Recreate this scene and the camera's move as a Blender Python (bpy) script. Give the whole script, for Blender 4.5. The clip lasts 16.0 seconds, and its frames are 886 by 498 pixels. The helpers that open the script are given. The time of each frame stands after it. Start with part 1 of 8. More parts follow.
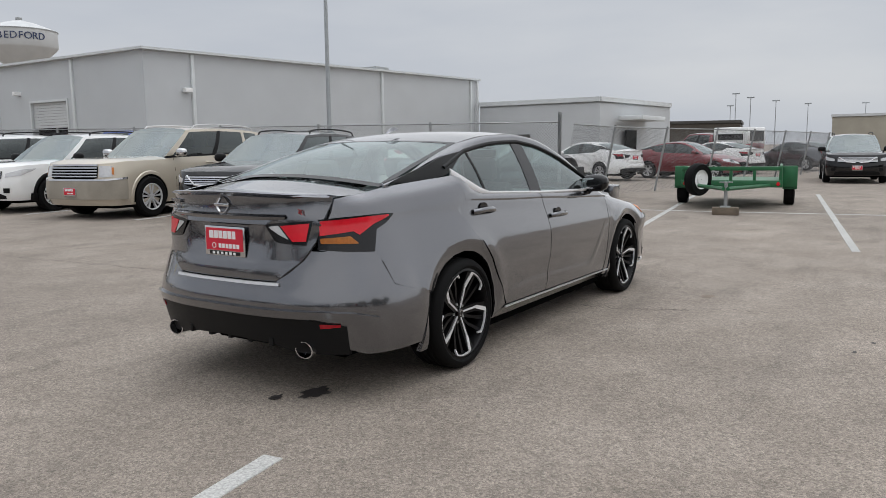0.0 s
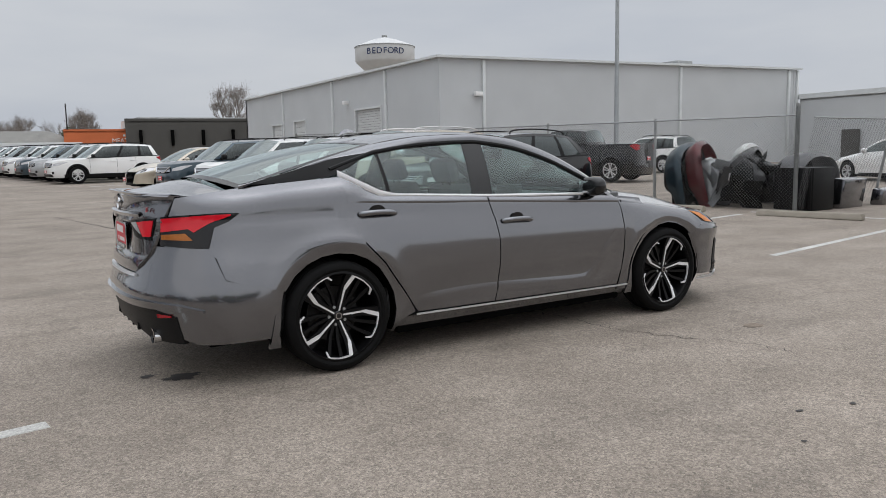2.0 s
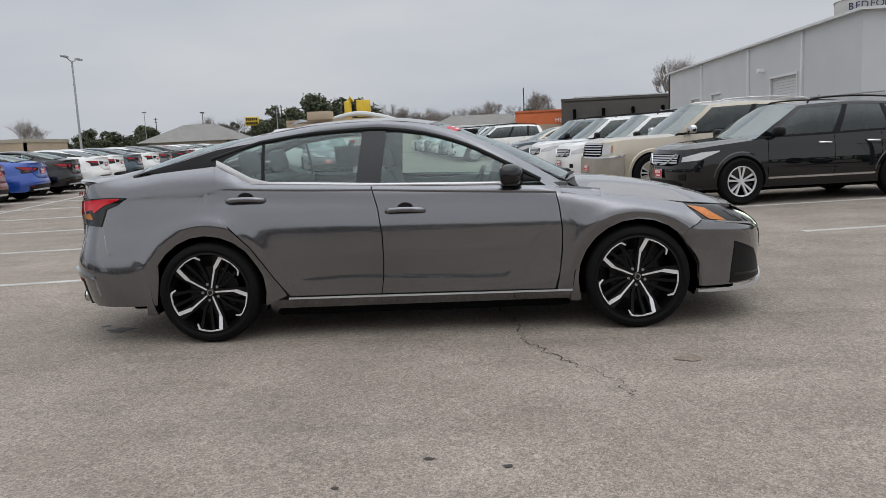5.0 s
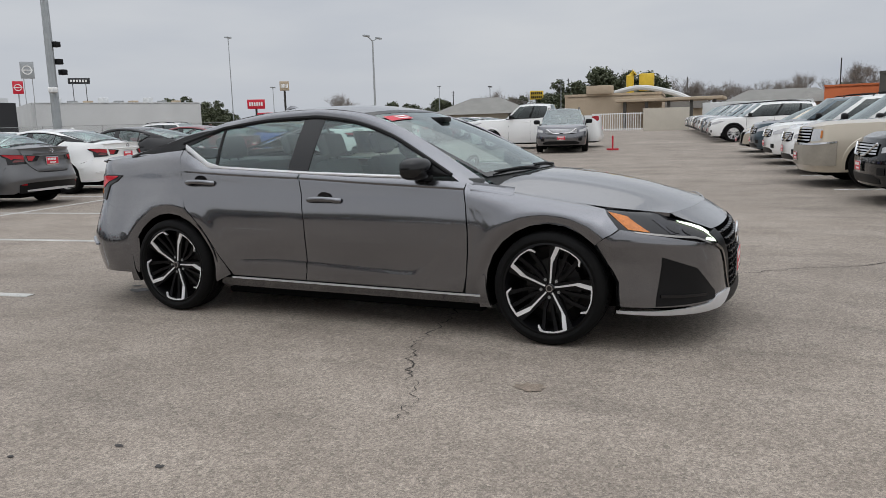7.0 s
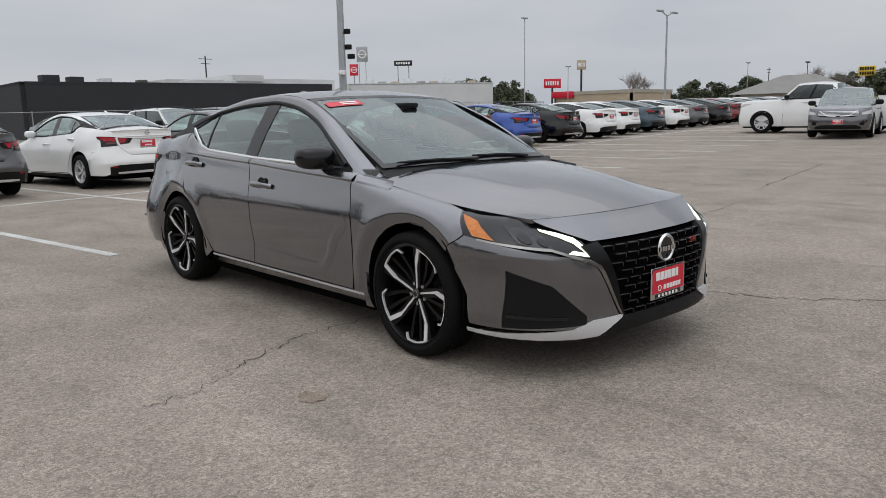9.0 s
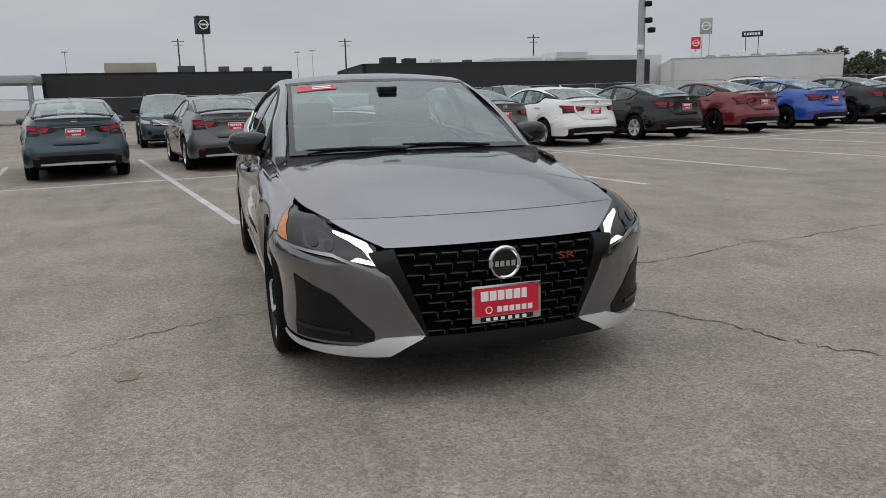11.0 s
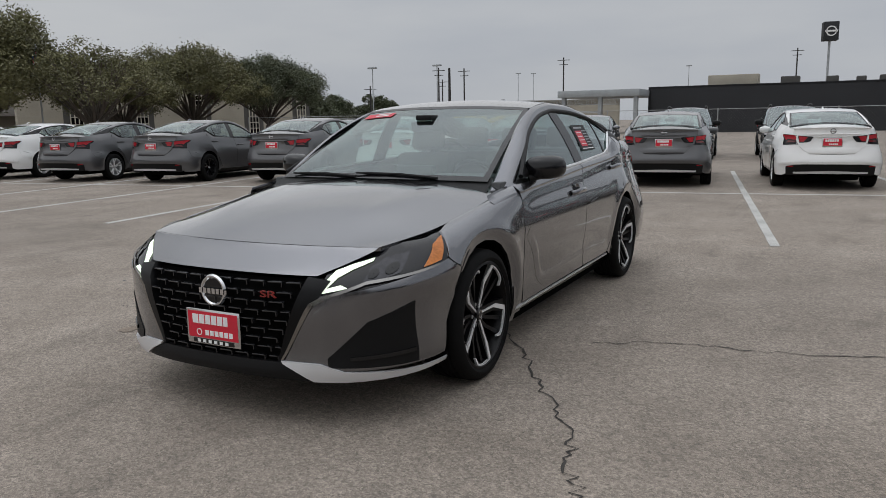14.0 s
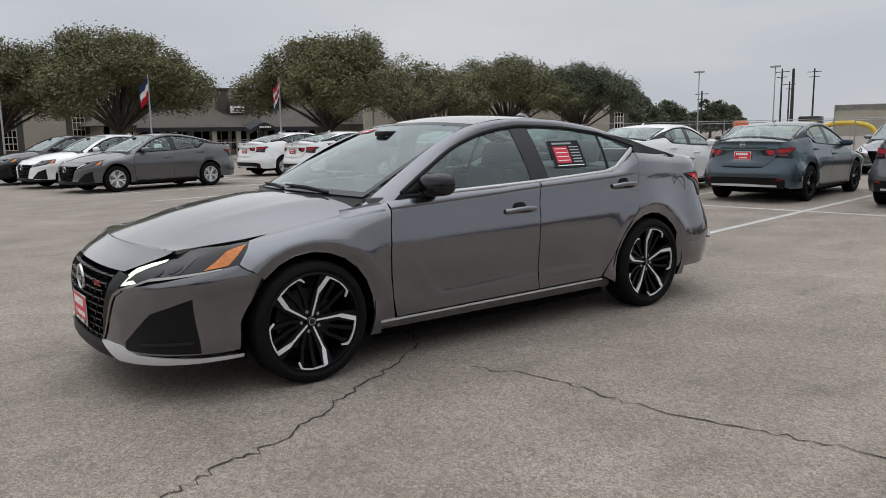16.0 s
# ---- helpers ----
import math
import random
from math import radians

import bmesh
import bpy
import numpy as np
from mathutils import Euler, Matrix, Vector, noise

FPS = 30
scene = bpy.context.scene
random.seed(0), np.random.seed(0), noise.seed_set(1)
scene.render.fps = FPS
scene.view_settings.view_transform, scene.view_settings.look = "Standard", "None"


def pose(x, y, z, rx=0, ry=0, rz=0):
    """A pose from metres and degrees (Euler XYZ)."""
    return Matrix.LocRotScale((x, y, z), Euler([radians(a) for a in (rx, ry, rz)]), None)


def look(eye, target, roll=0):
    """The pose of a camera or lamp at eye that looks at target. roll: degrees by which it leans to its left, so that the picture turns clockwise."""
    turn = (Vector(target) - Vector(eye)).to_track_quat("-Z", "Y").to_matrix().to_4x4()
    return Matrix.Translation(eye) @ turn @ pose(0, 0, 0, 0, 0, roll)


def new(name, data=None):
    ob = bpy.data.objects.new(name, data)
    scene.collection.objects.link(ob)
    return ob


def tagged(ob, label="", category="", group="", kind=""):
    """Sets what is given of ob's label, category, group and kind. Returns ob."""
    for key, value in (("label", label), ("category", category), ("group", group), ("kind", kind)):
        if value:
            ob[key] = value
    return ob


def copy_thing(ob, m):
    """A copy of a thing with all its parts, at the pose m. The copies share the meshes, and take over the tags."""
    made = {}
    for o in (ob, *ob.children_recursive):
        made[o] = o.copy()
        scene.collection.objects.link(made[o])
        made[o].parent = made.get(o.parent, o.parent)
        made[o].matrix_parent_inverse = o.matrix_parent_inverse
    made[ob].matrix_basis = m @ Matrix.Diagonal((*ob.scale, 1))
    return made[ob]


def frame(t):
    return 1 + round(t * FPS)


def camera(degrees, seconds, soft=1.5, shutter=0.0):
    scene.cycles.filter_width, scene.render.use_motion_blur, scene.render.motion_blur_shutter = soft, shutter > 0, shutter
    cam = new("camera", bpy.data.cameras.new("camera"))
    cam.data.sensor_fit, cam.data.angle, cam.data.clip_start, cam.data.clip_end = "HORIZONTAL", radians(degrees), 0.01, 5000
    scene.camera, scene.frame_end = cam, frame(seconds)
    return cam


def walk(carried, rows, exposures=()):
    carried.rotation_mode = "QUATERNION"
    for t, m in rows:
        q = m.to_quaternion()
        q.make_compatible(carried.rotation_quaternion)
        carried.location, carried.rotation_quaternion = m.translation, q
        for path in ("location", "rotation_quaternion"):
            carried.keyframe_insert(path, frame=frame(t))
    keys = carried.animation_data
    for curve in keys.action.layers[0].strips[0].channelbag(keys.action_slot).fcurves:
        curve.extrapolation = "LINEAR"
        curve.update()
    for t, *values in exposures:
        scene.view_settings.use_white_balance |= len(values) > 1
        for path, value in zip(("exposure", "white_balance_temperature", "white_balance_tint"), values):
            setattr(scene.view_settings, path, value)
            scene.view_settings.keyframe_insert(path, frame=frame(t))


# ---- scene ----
cam = camera(61.0, 16.0, 0.65)
PATH = [
    (0, (-5.218, -3.214, 1.329), (-3.557, -2.132, 1.063), -0.7),
    (0.5, (-4.847, -3.702, 1.322), (-3.307, -2.452, 1.063), -0.9),
    (1, (-4.321, -4.177, 1.306), (-2.937, -2.758, 1.039), -1.1),
    (1.5, (-3.828, -4.582, 1.295), (-2.597, -3.028, 1.034), -1.1),
    (2, (-3.223, -4.967, 1.297), (-2.173, -3.283, 1.043), -1.2),
    (2.5, (-2.704, -5.269, 1.292), (-1.805, -3.499, 1.043), -1.4),
    (3, (-2.097, -5.515, 1.29), (-1.393, -3.661, 1.029), -1.4),
    (3.5, (-1.531, -5.652, 1.273), (-1.01, -3.739, 1.015), -1.6),
    (4, (-0.9, -5.714, 1.256), (-0.576, -3.756, 1.003), -1.7),
    (4.5, (-0.269, -5.747, 1.247), (-0.147, -3.77, 0.975), -2.2),
    (6.8, (2.418, -5.131, 1.282), (1.666, -3.304, 0.969), -1.8),
    (7, (2.624, -5.0, 1.274), (1.807, -3.203, 0.956), -1.6),
    (7.5, (3.102, -4.664, 1.273), (2.115, -2.957, 0.938), -1.5),
    (8, (3.579, -4.25, 1.259), (2.423, -2.656, 0.907), -1.1),
    (8.5, (3.96, -3.802, 1.26), (2.651, -2.332, 0.907), -1.5),
    (8.7, (4.132, -3.637, 1.269), (2.765, -2.22, 0.917), -1.4),
    (10.8, (5.174, -1.414, 1.259), (3.336, -0.728, 0.871), -1.3),
    (11, (5.244, -1.173, 1.264), (3.373, -0.586, 0.872), -1.5),
    (11.5, (5.351, -0.594, 1.285), (3.422, -0.246, 0.889), -1.7),
    (12, (5.421, 0.039, 1.293), (3.456, 0.113, 0.923), -1.7),
    (12.5, (5.381, 0.636, 1.297), (3.421, 0.446, 0.942), -1.7),
    (13, (5.279, 1.271, 1.295), (3.364, 0.81, 0.948), -1.5),
    (13.5, (5.06, 1.834, 1.295), (3.214, 1.148, 0.944), -1.3),
    (14, (4.79, 2.427, 1.303), (3.044, 1.51, 0.97), -0.9),
    (14.5, (4.461, 2.967, 1.31), (2.832, 1.855, 0.978), -0.7),
    (15, (4.09, 3.524, 1.322), (2.6, 2.23, 0.996), -0.7),
    (15.5, (3.673, 3.993, 1.331), (2.317, 2.559, 1.006), -0.7),
    (16, (3.197, 4.461, 1.329), (2.019, 2.874, 1.025), -0.9),
]
walk(cam, [(t, look(eye, target, roll)) for t, eye, target, roll in PATH],
     [(0, 0.06), (4.5, 0.02), (8.5, -0.02), (11, -0.19), (12.5, -0.24), (13.5, -0.30), (14.5, -0.24), (15.5, 0.0), (16, 0.0)])

# ---- world and sun: a bright, even overcast ----
world = bpy.data.worlds.new("overcast")
scene.world = world
world.use_nodes = True
wn, wl = world.node_tree.nodes, world.node_tree.links
sky = wn.new("ShaderNodeTexSky")
sky.sky_type, sky.sun_disc = "NISHITA", False
sky.sun_elevation, sky.sun_rotation = radians(62), radians(150)
sky.air_density, sky.dust_density, sky.ozone_density = 1.0, 4.0, 1.0
grey = wn.new("ShaderNodeHueSaturation")
grey.inputs["Saturation"].default_value = 0.22
wl.new(sky.outputs[0], grey.inputs["Color"])
coord = wn.new("ShaderNodeTexCoord")
flat = wn.new("ShaderNodeMapping")
flat.inputs["Scale"].default_value = (1.2, 1.2, 5.0)
wl.new(coord.outputs["Generated"], flat.inputs["Vector"])
cloud = wn.new("ShaderNodeTexNoise")
cloud.inputs["Scale"].default_value, cloud.inputs["Detail"].default_value = 1.7, 6.0
wl.new(flat.outputs[0], cloud.inputs["Vector"])
deck = wn.new("ShaderNodeValToRGB")
deck.color_ramp.elements[0].position, deck.color_ramp.elements[0].color = 0.30, (4.88, 5.25, 5.90, 1)
deck.color_ramp.elements[1].position, deck.color_ramp.elements[1].color = 0.72, (6.38, 6.6, 6.90, 1)
wl.new(cloud.outputs["Fac"], deck.inputs[0])
cover = wn.new("ShaderNodeMix")
cover.data_type = "RGBA"
cover.inputs["Factor"].default_value = 0.88
wl.new(grey.outputs[0], cover.inputs["A"])
wl.new(deck.outputs[0], cover.inputs["B"])
# an overcast sky grows brighter towards the zenith
parts_ = wn.new("ShaderNodeSeparateXYZ")
wl.new(coord.outputs["Generated"], parts_.inputs[0])
rise = wn.new("ShaderNodeMapRange")
rise.interpolation_type = "SMOOTHSTEP"
for key, v in zip(("From Min", "From Max", "To Min", "To Max"), (0.40, 1.0, 1.0, 2.7)):
    rise.inputs[key].default_value = v
wl.new(parts_.outputs["Z"], rise.inputs["Value"])
bright = wn.new("ShaderNodeVectorMath")
bright.operation = "SCALE"
wl.new(cover.outputs["Result"], bright.inputs[0])
wl.new(rise.outputs[0], bright.inputs["Scale"])
wl.new(bright.outputs["Vector"], wn["Background"].inputs["Color"])
wn["Background"].inputs["Strength"].default_value = 0.1
sun = new("sun", bpy.data.lights.new("sun", "SUN"))
sun.data.energy, sun.data.angle, sun.data.color = 0.7, radians(175), (1.0, 0.96, 0.9)
sun.matrix_world = look((6, -10, 22), (0, 0, 0))

# ---- materials ----


def mat(name, color, rough=0.5, metal=0.0, var=0.12, scale=3.0, fine=0.0, fine_scale=200.0, bump=0.0, coat=0.0, spec=0.5, coat_ior=1.5):
    """A surface with broad and fine variation of its colour, and relief."""
    m = bpy.data.materials.new(name)
    m.use_nodes = True
    n, l = m.node_tree.nodes, m.node_tree.links
    b = n["Principled BSDF"]
    b.inputs["Roughness"].default_value, b.inputs["Metallic"].default_value = rough, metal
    b.inputs["Coat Weight"].default_value, b.inputs["Coat Roughness"].default_value = coat, 0.012
    b.inputs["Coat IOR"].default_value = coat_ior
    b.inputs["Specular IOR Level"].default_value = spec
    tc = n.new("ShaderNodeTexCoord")
    broad = n.new("ShaderNodeTexNoise")
    broad.inputs["Scale"].default_value, broad.inputs["Detail"].default_value = scale, 5.0
    l.new(tc.outputs["Object"], broad.inputs["Vector"])
    small = n.new("ShaderNodeTexNoise")
    small.inputs["Scale"].default_value, small.inputs["Detail"].default_value = fine_scale, 2.0
    l.new(tc.outputs["Object"], small.inputs["Vector"])
    ramp = n.new("ShaderNodeMapRange")
    ramp.inputs["From Min"].default_value, ramp.inputs["From Max"].default_value = 0.25, 0.75
    ramp.inputs["To Min"].default_value, ramp.inputs["To Max"].default_value = 1 - var, 1 + var
    l.new(broad.outputs["Fac"], ramp.inputs["Value"])
    ramp2 = n.new("ShaderNodeMapRange")
    ramp2.inputs["From Min"].default_value, ramp2.inputs["From Max"].default_value = 0.3, 0.7
    ramp2.inputs["To Min"].default_value, ramp2.inputs["To Max"].default_value = 1 - fine, 1 + fine
    l.new(small.outputs["Fac"], ramp2.inputs["Value"])
    times = n.new("ShaderNodeMath")
    times.operation = "MULTIPLY"
    l.new(ramp.outputs[0], times.inputs[0])
    l.new(ramp2.outputs[0], times.inputs[1])
    mix = n.new("ShaderNodeVectorMath")
    mix.operation = "SCALE"
    mix.inputs[0].default_value = color[:3]
    l.new(times.outputs[0], mix.inputs["Scale"])
    l.new(mix.outputs["Vector"], b.inputs["Base Color"])
    if bump:
        bp = n.new("ShaderNodeBump")
        bp.inputs["Strength"].default_value, bp.inputs["Distance"].default_value = 1.0, bump
        l.new(small.outputs["Fac"], bp.inputs["Height"])
        l.new(bp.outputs[0], b.inputs["Normal"])
    return m


def glass_mat(name, tint, low=0.07):
    """Thin glass: clear and tinted straight on, mirror-like at a slant."""
    m = bpy.data.materials.new(name)
    m.use_nodes = True
    n, l = m.node_tree.nodes, m.node_tree.links
    clear, gloss, slant, mix = (n.new("ShaderNode" + k) for k in ("BsdfTransparent", "BsdfGlossy", "LayerWeight", "MixShader"))
    clear.inputs[0].default_value = (*tint, 1)
    gloss.inputs["Roughness"].default_value, gloss.inputs["Color"].default_value = 0.0, (0.90, 0.98, 0.98, 1)
    slant.inputs["Blend"].default_value = 0.5
    steep, span = n.new("ShaderNodeMath"), n.new("ShaderNodeMapRange")
    steep.operation, steep.inputs[1].default_value = "POWER", 3.0
    span.inputs["To Min"].default_value, span.inputs["To Max"].default_value = low, 0.95
    l.new(slant.outputs["Facing"], steep.inputs[0])
    l.new(steep.outputs[0], span.inputs["Value"])
    l.new(span.outputs[0], mix.inputs[0])
    l.new(clear.outputs[0], mix.inputs[1])
    l.new(gloss.outputs[0], mix.inputs[2])
    l.new(mix.outputs[0], n["Material Output"].inputs[0])
    return m


def lamp_mat(name, color, strength):
    m = bpy.data.materials.new(name)
    m.use_nodes = True
    b = m.node_tree.nodes["Principled BSDF"]
    b.inputs["Base Color"].default_value = (*color, 1)
    b.inputs["Emission Color"].default_value = (*color, 1)
    b.inputs["Emission Strength"].default_value = strength
    return m


def paint(name, color, metal=0.0, rough=0.3, ior=1.55):
    return mat("paint_" + name, color, rough, metal, 0.03, 1.5, 0.05, 900.0, coat=1.0, spec=0.5 if metal else 0.05, coat_ior=ior)


GUNMETAL = paint("gunmetal", (0.162, 0.164, 0.177), 0.95, 0.19, 1.6)
WHITE = paint("white", (0.80, 0.80, 0.79))
SILVER_GREY = paint("grey", (0.10, 0.10, 0.105), 0.6, 0.33)
STEEL_BLUE = paint("steel_blue", (0.034, 0.060, 0.080), 0.5, 0.3)
BLUE = paint("blue", (0.008, 0.062, 0.34), 0.2, 0.28)
RED = paint("red", (0.15, 0.008, 0.014), 0.3, 0.28)
BLACK = paint("black", (0.004, 0.004, 0.005))
BEIGE = paint("beige", (0.52, 0.46, 0.37), 0.25, 0.35)
PALE = paint("silver", (0.45, 0.46, 0.47), 0.6, 0.35)
GLOSS_BLACK = mat("gloss_black", (0.005, 0.005, 0.006), 0.14, 0, 0.05, 4, spec=0.45)
WHEEL_BLACK = mat("wheel_black", (0.004, 0.004, 0.0045), 0.3, 0, 0.1, 9, spec=0.18)
BAR_BLACK = mat("satin_black", (0.010, 0.010, 0.011), 0.25, 0.0, 0.1, 9, spec=0.6)
DARK_CHROME = mat("dark_chrome", (0.27, 0.26, 0.25), 0.14, 1.0, 0.04, 4)
TRIM_BLACK = mat("black_plastic", (0.007, 0.007, 0.0075), 0.45, 0, 0.1, 8, 0.15, 500, 0.0004, spec=0.18)
RUBBER = mat("rubber", (0.0065, 0.0065, 0.0066), 0.7, 0, 0.15, 12, 0.2, 350, 0.0006, spec=0.10)
CHROME = mat("chrome", (0.62, 0.62, 0.63), 0.1, 1.0, 0.04, 4)
SATIN = mat("satin_silver", (0.62, 0.62, 0.63), 0.32, 0.35, 0.04, 4)
MACHINED = mat("machined_alloy", (0.80, 0.80, 0.81), 0.3, 0.45, 0.05, 6)
# near black; also stands in for shade in uncut arches and the hall's door
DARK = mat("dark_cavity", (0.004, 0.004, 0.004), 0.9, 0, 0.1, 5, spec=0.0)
CABIN = mat("cabin_fabric", (0.085, 0.088, 0.090), 0.85, 0, 0.15, 8, 0.2, 400, 0.0006)
GLASS = glass_mat("car_glass", (0.70, 0.82, 0.79), 0.07)
FRONT_GLASS = glass_mat("windscreen_glass", (0.50, 0.62, 0.59), 0.05)
TINT = glass_mat("tinted_glass", (0.12, 0.13, 0.13), 0.06)
SCREEN = glass_mat("screen_glass", (0.48, 0.57, 0.55), 0.13)
RED_LENS = mat("red_lens", (0.60, 0.010, 0.022), 0.12, 0, 0.16, 9, 0.04, 90, spec=0.5)
DEEP_RED = mat("deep_red_lens", (0.34, 0.008, 0.016), 0.16, 0, 0.12, 14, 0.2, 90, spec=0.4)
LAMP_INNER = mat("lamp_reflector", (0.05, 0.05, 0.054), 0.2, 0.7, 0.25, 30)
DARK_RED = mat("dark_red_lens", (0.12, 0.006, 0.008), 0.12, 0, 0.1, 14, coat=0.8)
TAIL_AMBER = mat("tail_amber_lens", (0.36, 0.12, 0.022), 0.16, 0, 0.12, 14, 0.2, 90, spec=0.4)
AMBER = mat("amber_lens", (0.52, 0.17, 0.035), 0.16, 0, 0.12, 14, 0.2, 90, spec=0.4)
CLEAR_LENS = mat("clear_lens", (0.55, 0.55, 0.56), 0.15, 0.3, 0.1, 20, coat=0.8)
DRL = lamp_mat("daytime_lamp", (0.88, 1.0, 0.80), 1.0)
SIGN_RED = mat("sign_red", (0.58, 0.012, 0.035), 0.4, 0, 0.05, 5)
SIGN_WHITE = mat("sign_white", (0.80, 0.80, 0.79), 0.4, 0, 0.04, 5)
STRIPE = mat("line_paint", (0.43, 0.425, 0.405), 0.85, 0, 0.22, 2.2, 0.25, 90, 0.002)
CRACK = mat("crack_fill", (0.035, 0.031, 0.028), 0.9, 0, 0.2, 8)
STAIN = mat("oil_stain", (0.035, 0.03, 0.028), 0.6, 0, 0.3, 12, 0.3, 120)
RUST = mat("rust_stain", (0.20, 0.16, 0.125), 0.9, 0, 0.3, 12, 0.3, 120)
CONCRETE = mat("concrete", (0.30, 0.27, 0.225), 0.9, 0, 0.2, 3, 0.15, 120, 0.002)
WALL_METAL = mat("grey_sheet_wall", (0.50, 0.515, 0.525), 0.6, 0, 0.05, 0.5, 0.04, 40, 0.001)
WALL_TRIM = mat("white_metal_trim", (0.60, 0.62, 0.62), 0.5, 0, 0.06, 2)
WALL_BLACK = mat("black_building_wall", (0.022, 0.023, 0.026), 0.8, 0, 0.1, 0.6, 0.1, 20)
WALL_WHITE = mat("white_building_wall", (0.56, 0.57, 0.57), 0.7, 0, 0.08, 0.4, 0.05, 20)
WALL_BROWN = mat("brown_grey_wall", (0.075, 0.072, 0.066), 0.85, 0, 0.1, 0.5, 0.1, 20)
WALL_TAN = mat("tan_stucco", (0.42, 0.34, 0.25), 0.9, 0, 0.1, 0.5, 0.1, 20, 0.002)
WALL_CREAM = mat("cream_stucco", (0.36, 0.33, 0.27), 0.9, 0, 0.1, 0.6, 0.1, 20, 0.002)
PALE_CREAM = mat("pale_cream_plaster", (0.52, 0.48, 0.41), 0.9, 0, 0.08, 0.8, 0.06, 20)
WALL_ORANGE = mat("orange_stucco", (0.60, 0.16, 0.06), 0.85, 0, 0.08, 0.5, 0.08, 20)
ROOF_BROWN = mat("brown_shingle", (0.075, 0.064, 0.052), 0.9, 0, 0.15, 1.0, 0.3, 14, 0.004)
ROOF_GREY = mat("grey_shingle", (0.20, 0.195, 0.18), 0.9, 0, 0.12, 1.0, 0.25, 14, 0.004)
WIRE = mat("dull_wire", (0.15, 0.15, 0.15), 0.6, 0.3, 0.2, 6)
GALVANIZED = mat("galvanized_steel", (0.33, 0.34, 0.34), 0.5, 0.7, 0.15, 6, 0.1, 120)
POLE_DARK = mat("dark_pole", (0.03, 0.028, 0.026), 0.7, 0, 0.15, 3)
POLE_GREY = mat("grey_pole", (0.34, 0.36, 0.37), 0.5, 0.3, 0.1, 3)
BLUE_LETTER = mat("dark_blue_letters", (0.02, 0.035, 0.10), 0.5, 0, 0.05, 3)
TOWER_WHITE = mat("tower_white", (0.56, 0.57, 0.57), 0.5, 0, 0.06, 0.3)
TRAILER_GREEN = mat("green_enamel", (0.014, 0.115, 0.042), 0.4, 0, 0.2, 4, 0.15, 60)
WOOD_OLD = mat("weathered_wood", (0.15, 0.12, 0.09), 0.9, 0, 0.3, 6, 0.2, 60, 0.003)
YELLOW = mat("yellow_paint", (0.66, 0.45, 0.03), 0.45, 0, 0.12, 2)
ORANGE = mat("orange_plastic", (0.72, 0.14, 0.03), 0.5, 0, 0.08, 3)
BARK = mat("bark", (0.085, 0.07, 0.058), 0.95, 0, 0.25, 3, 0.3, 40, 0.01)
LEAF = mat("live_oak_leaves", (0.130, 0.125, 0.055), 0.65, 0, 0.45, 0.5, 0.3, 6)
LEAF_DARK = mat("dark_leaves", (0.070, 0.082, 0.042), 0.65, 0, 0.4, 0.5, 0.3, 6)
TWIG = mat("bare_twigs", (0.20, 0.175, 0.155), 0.95, 0, 0.2, 1)


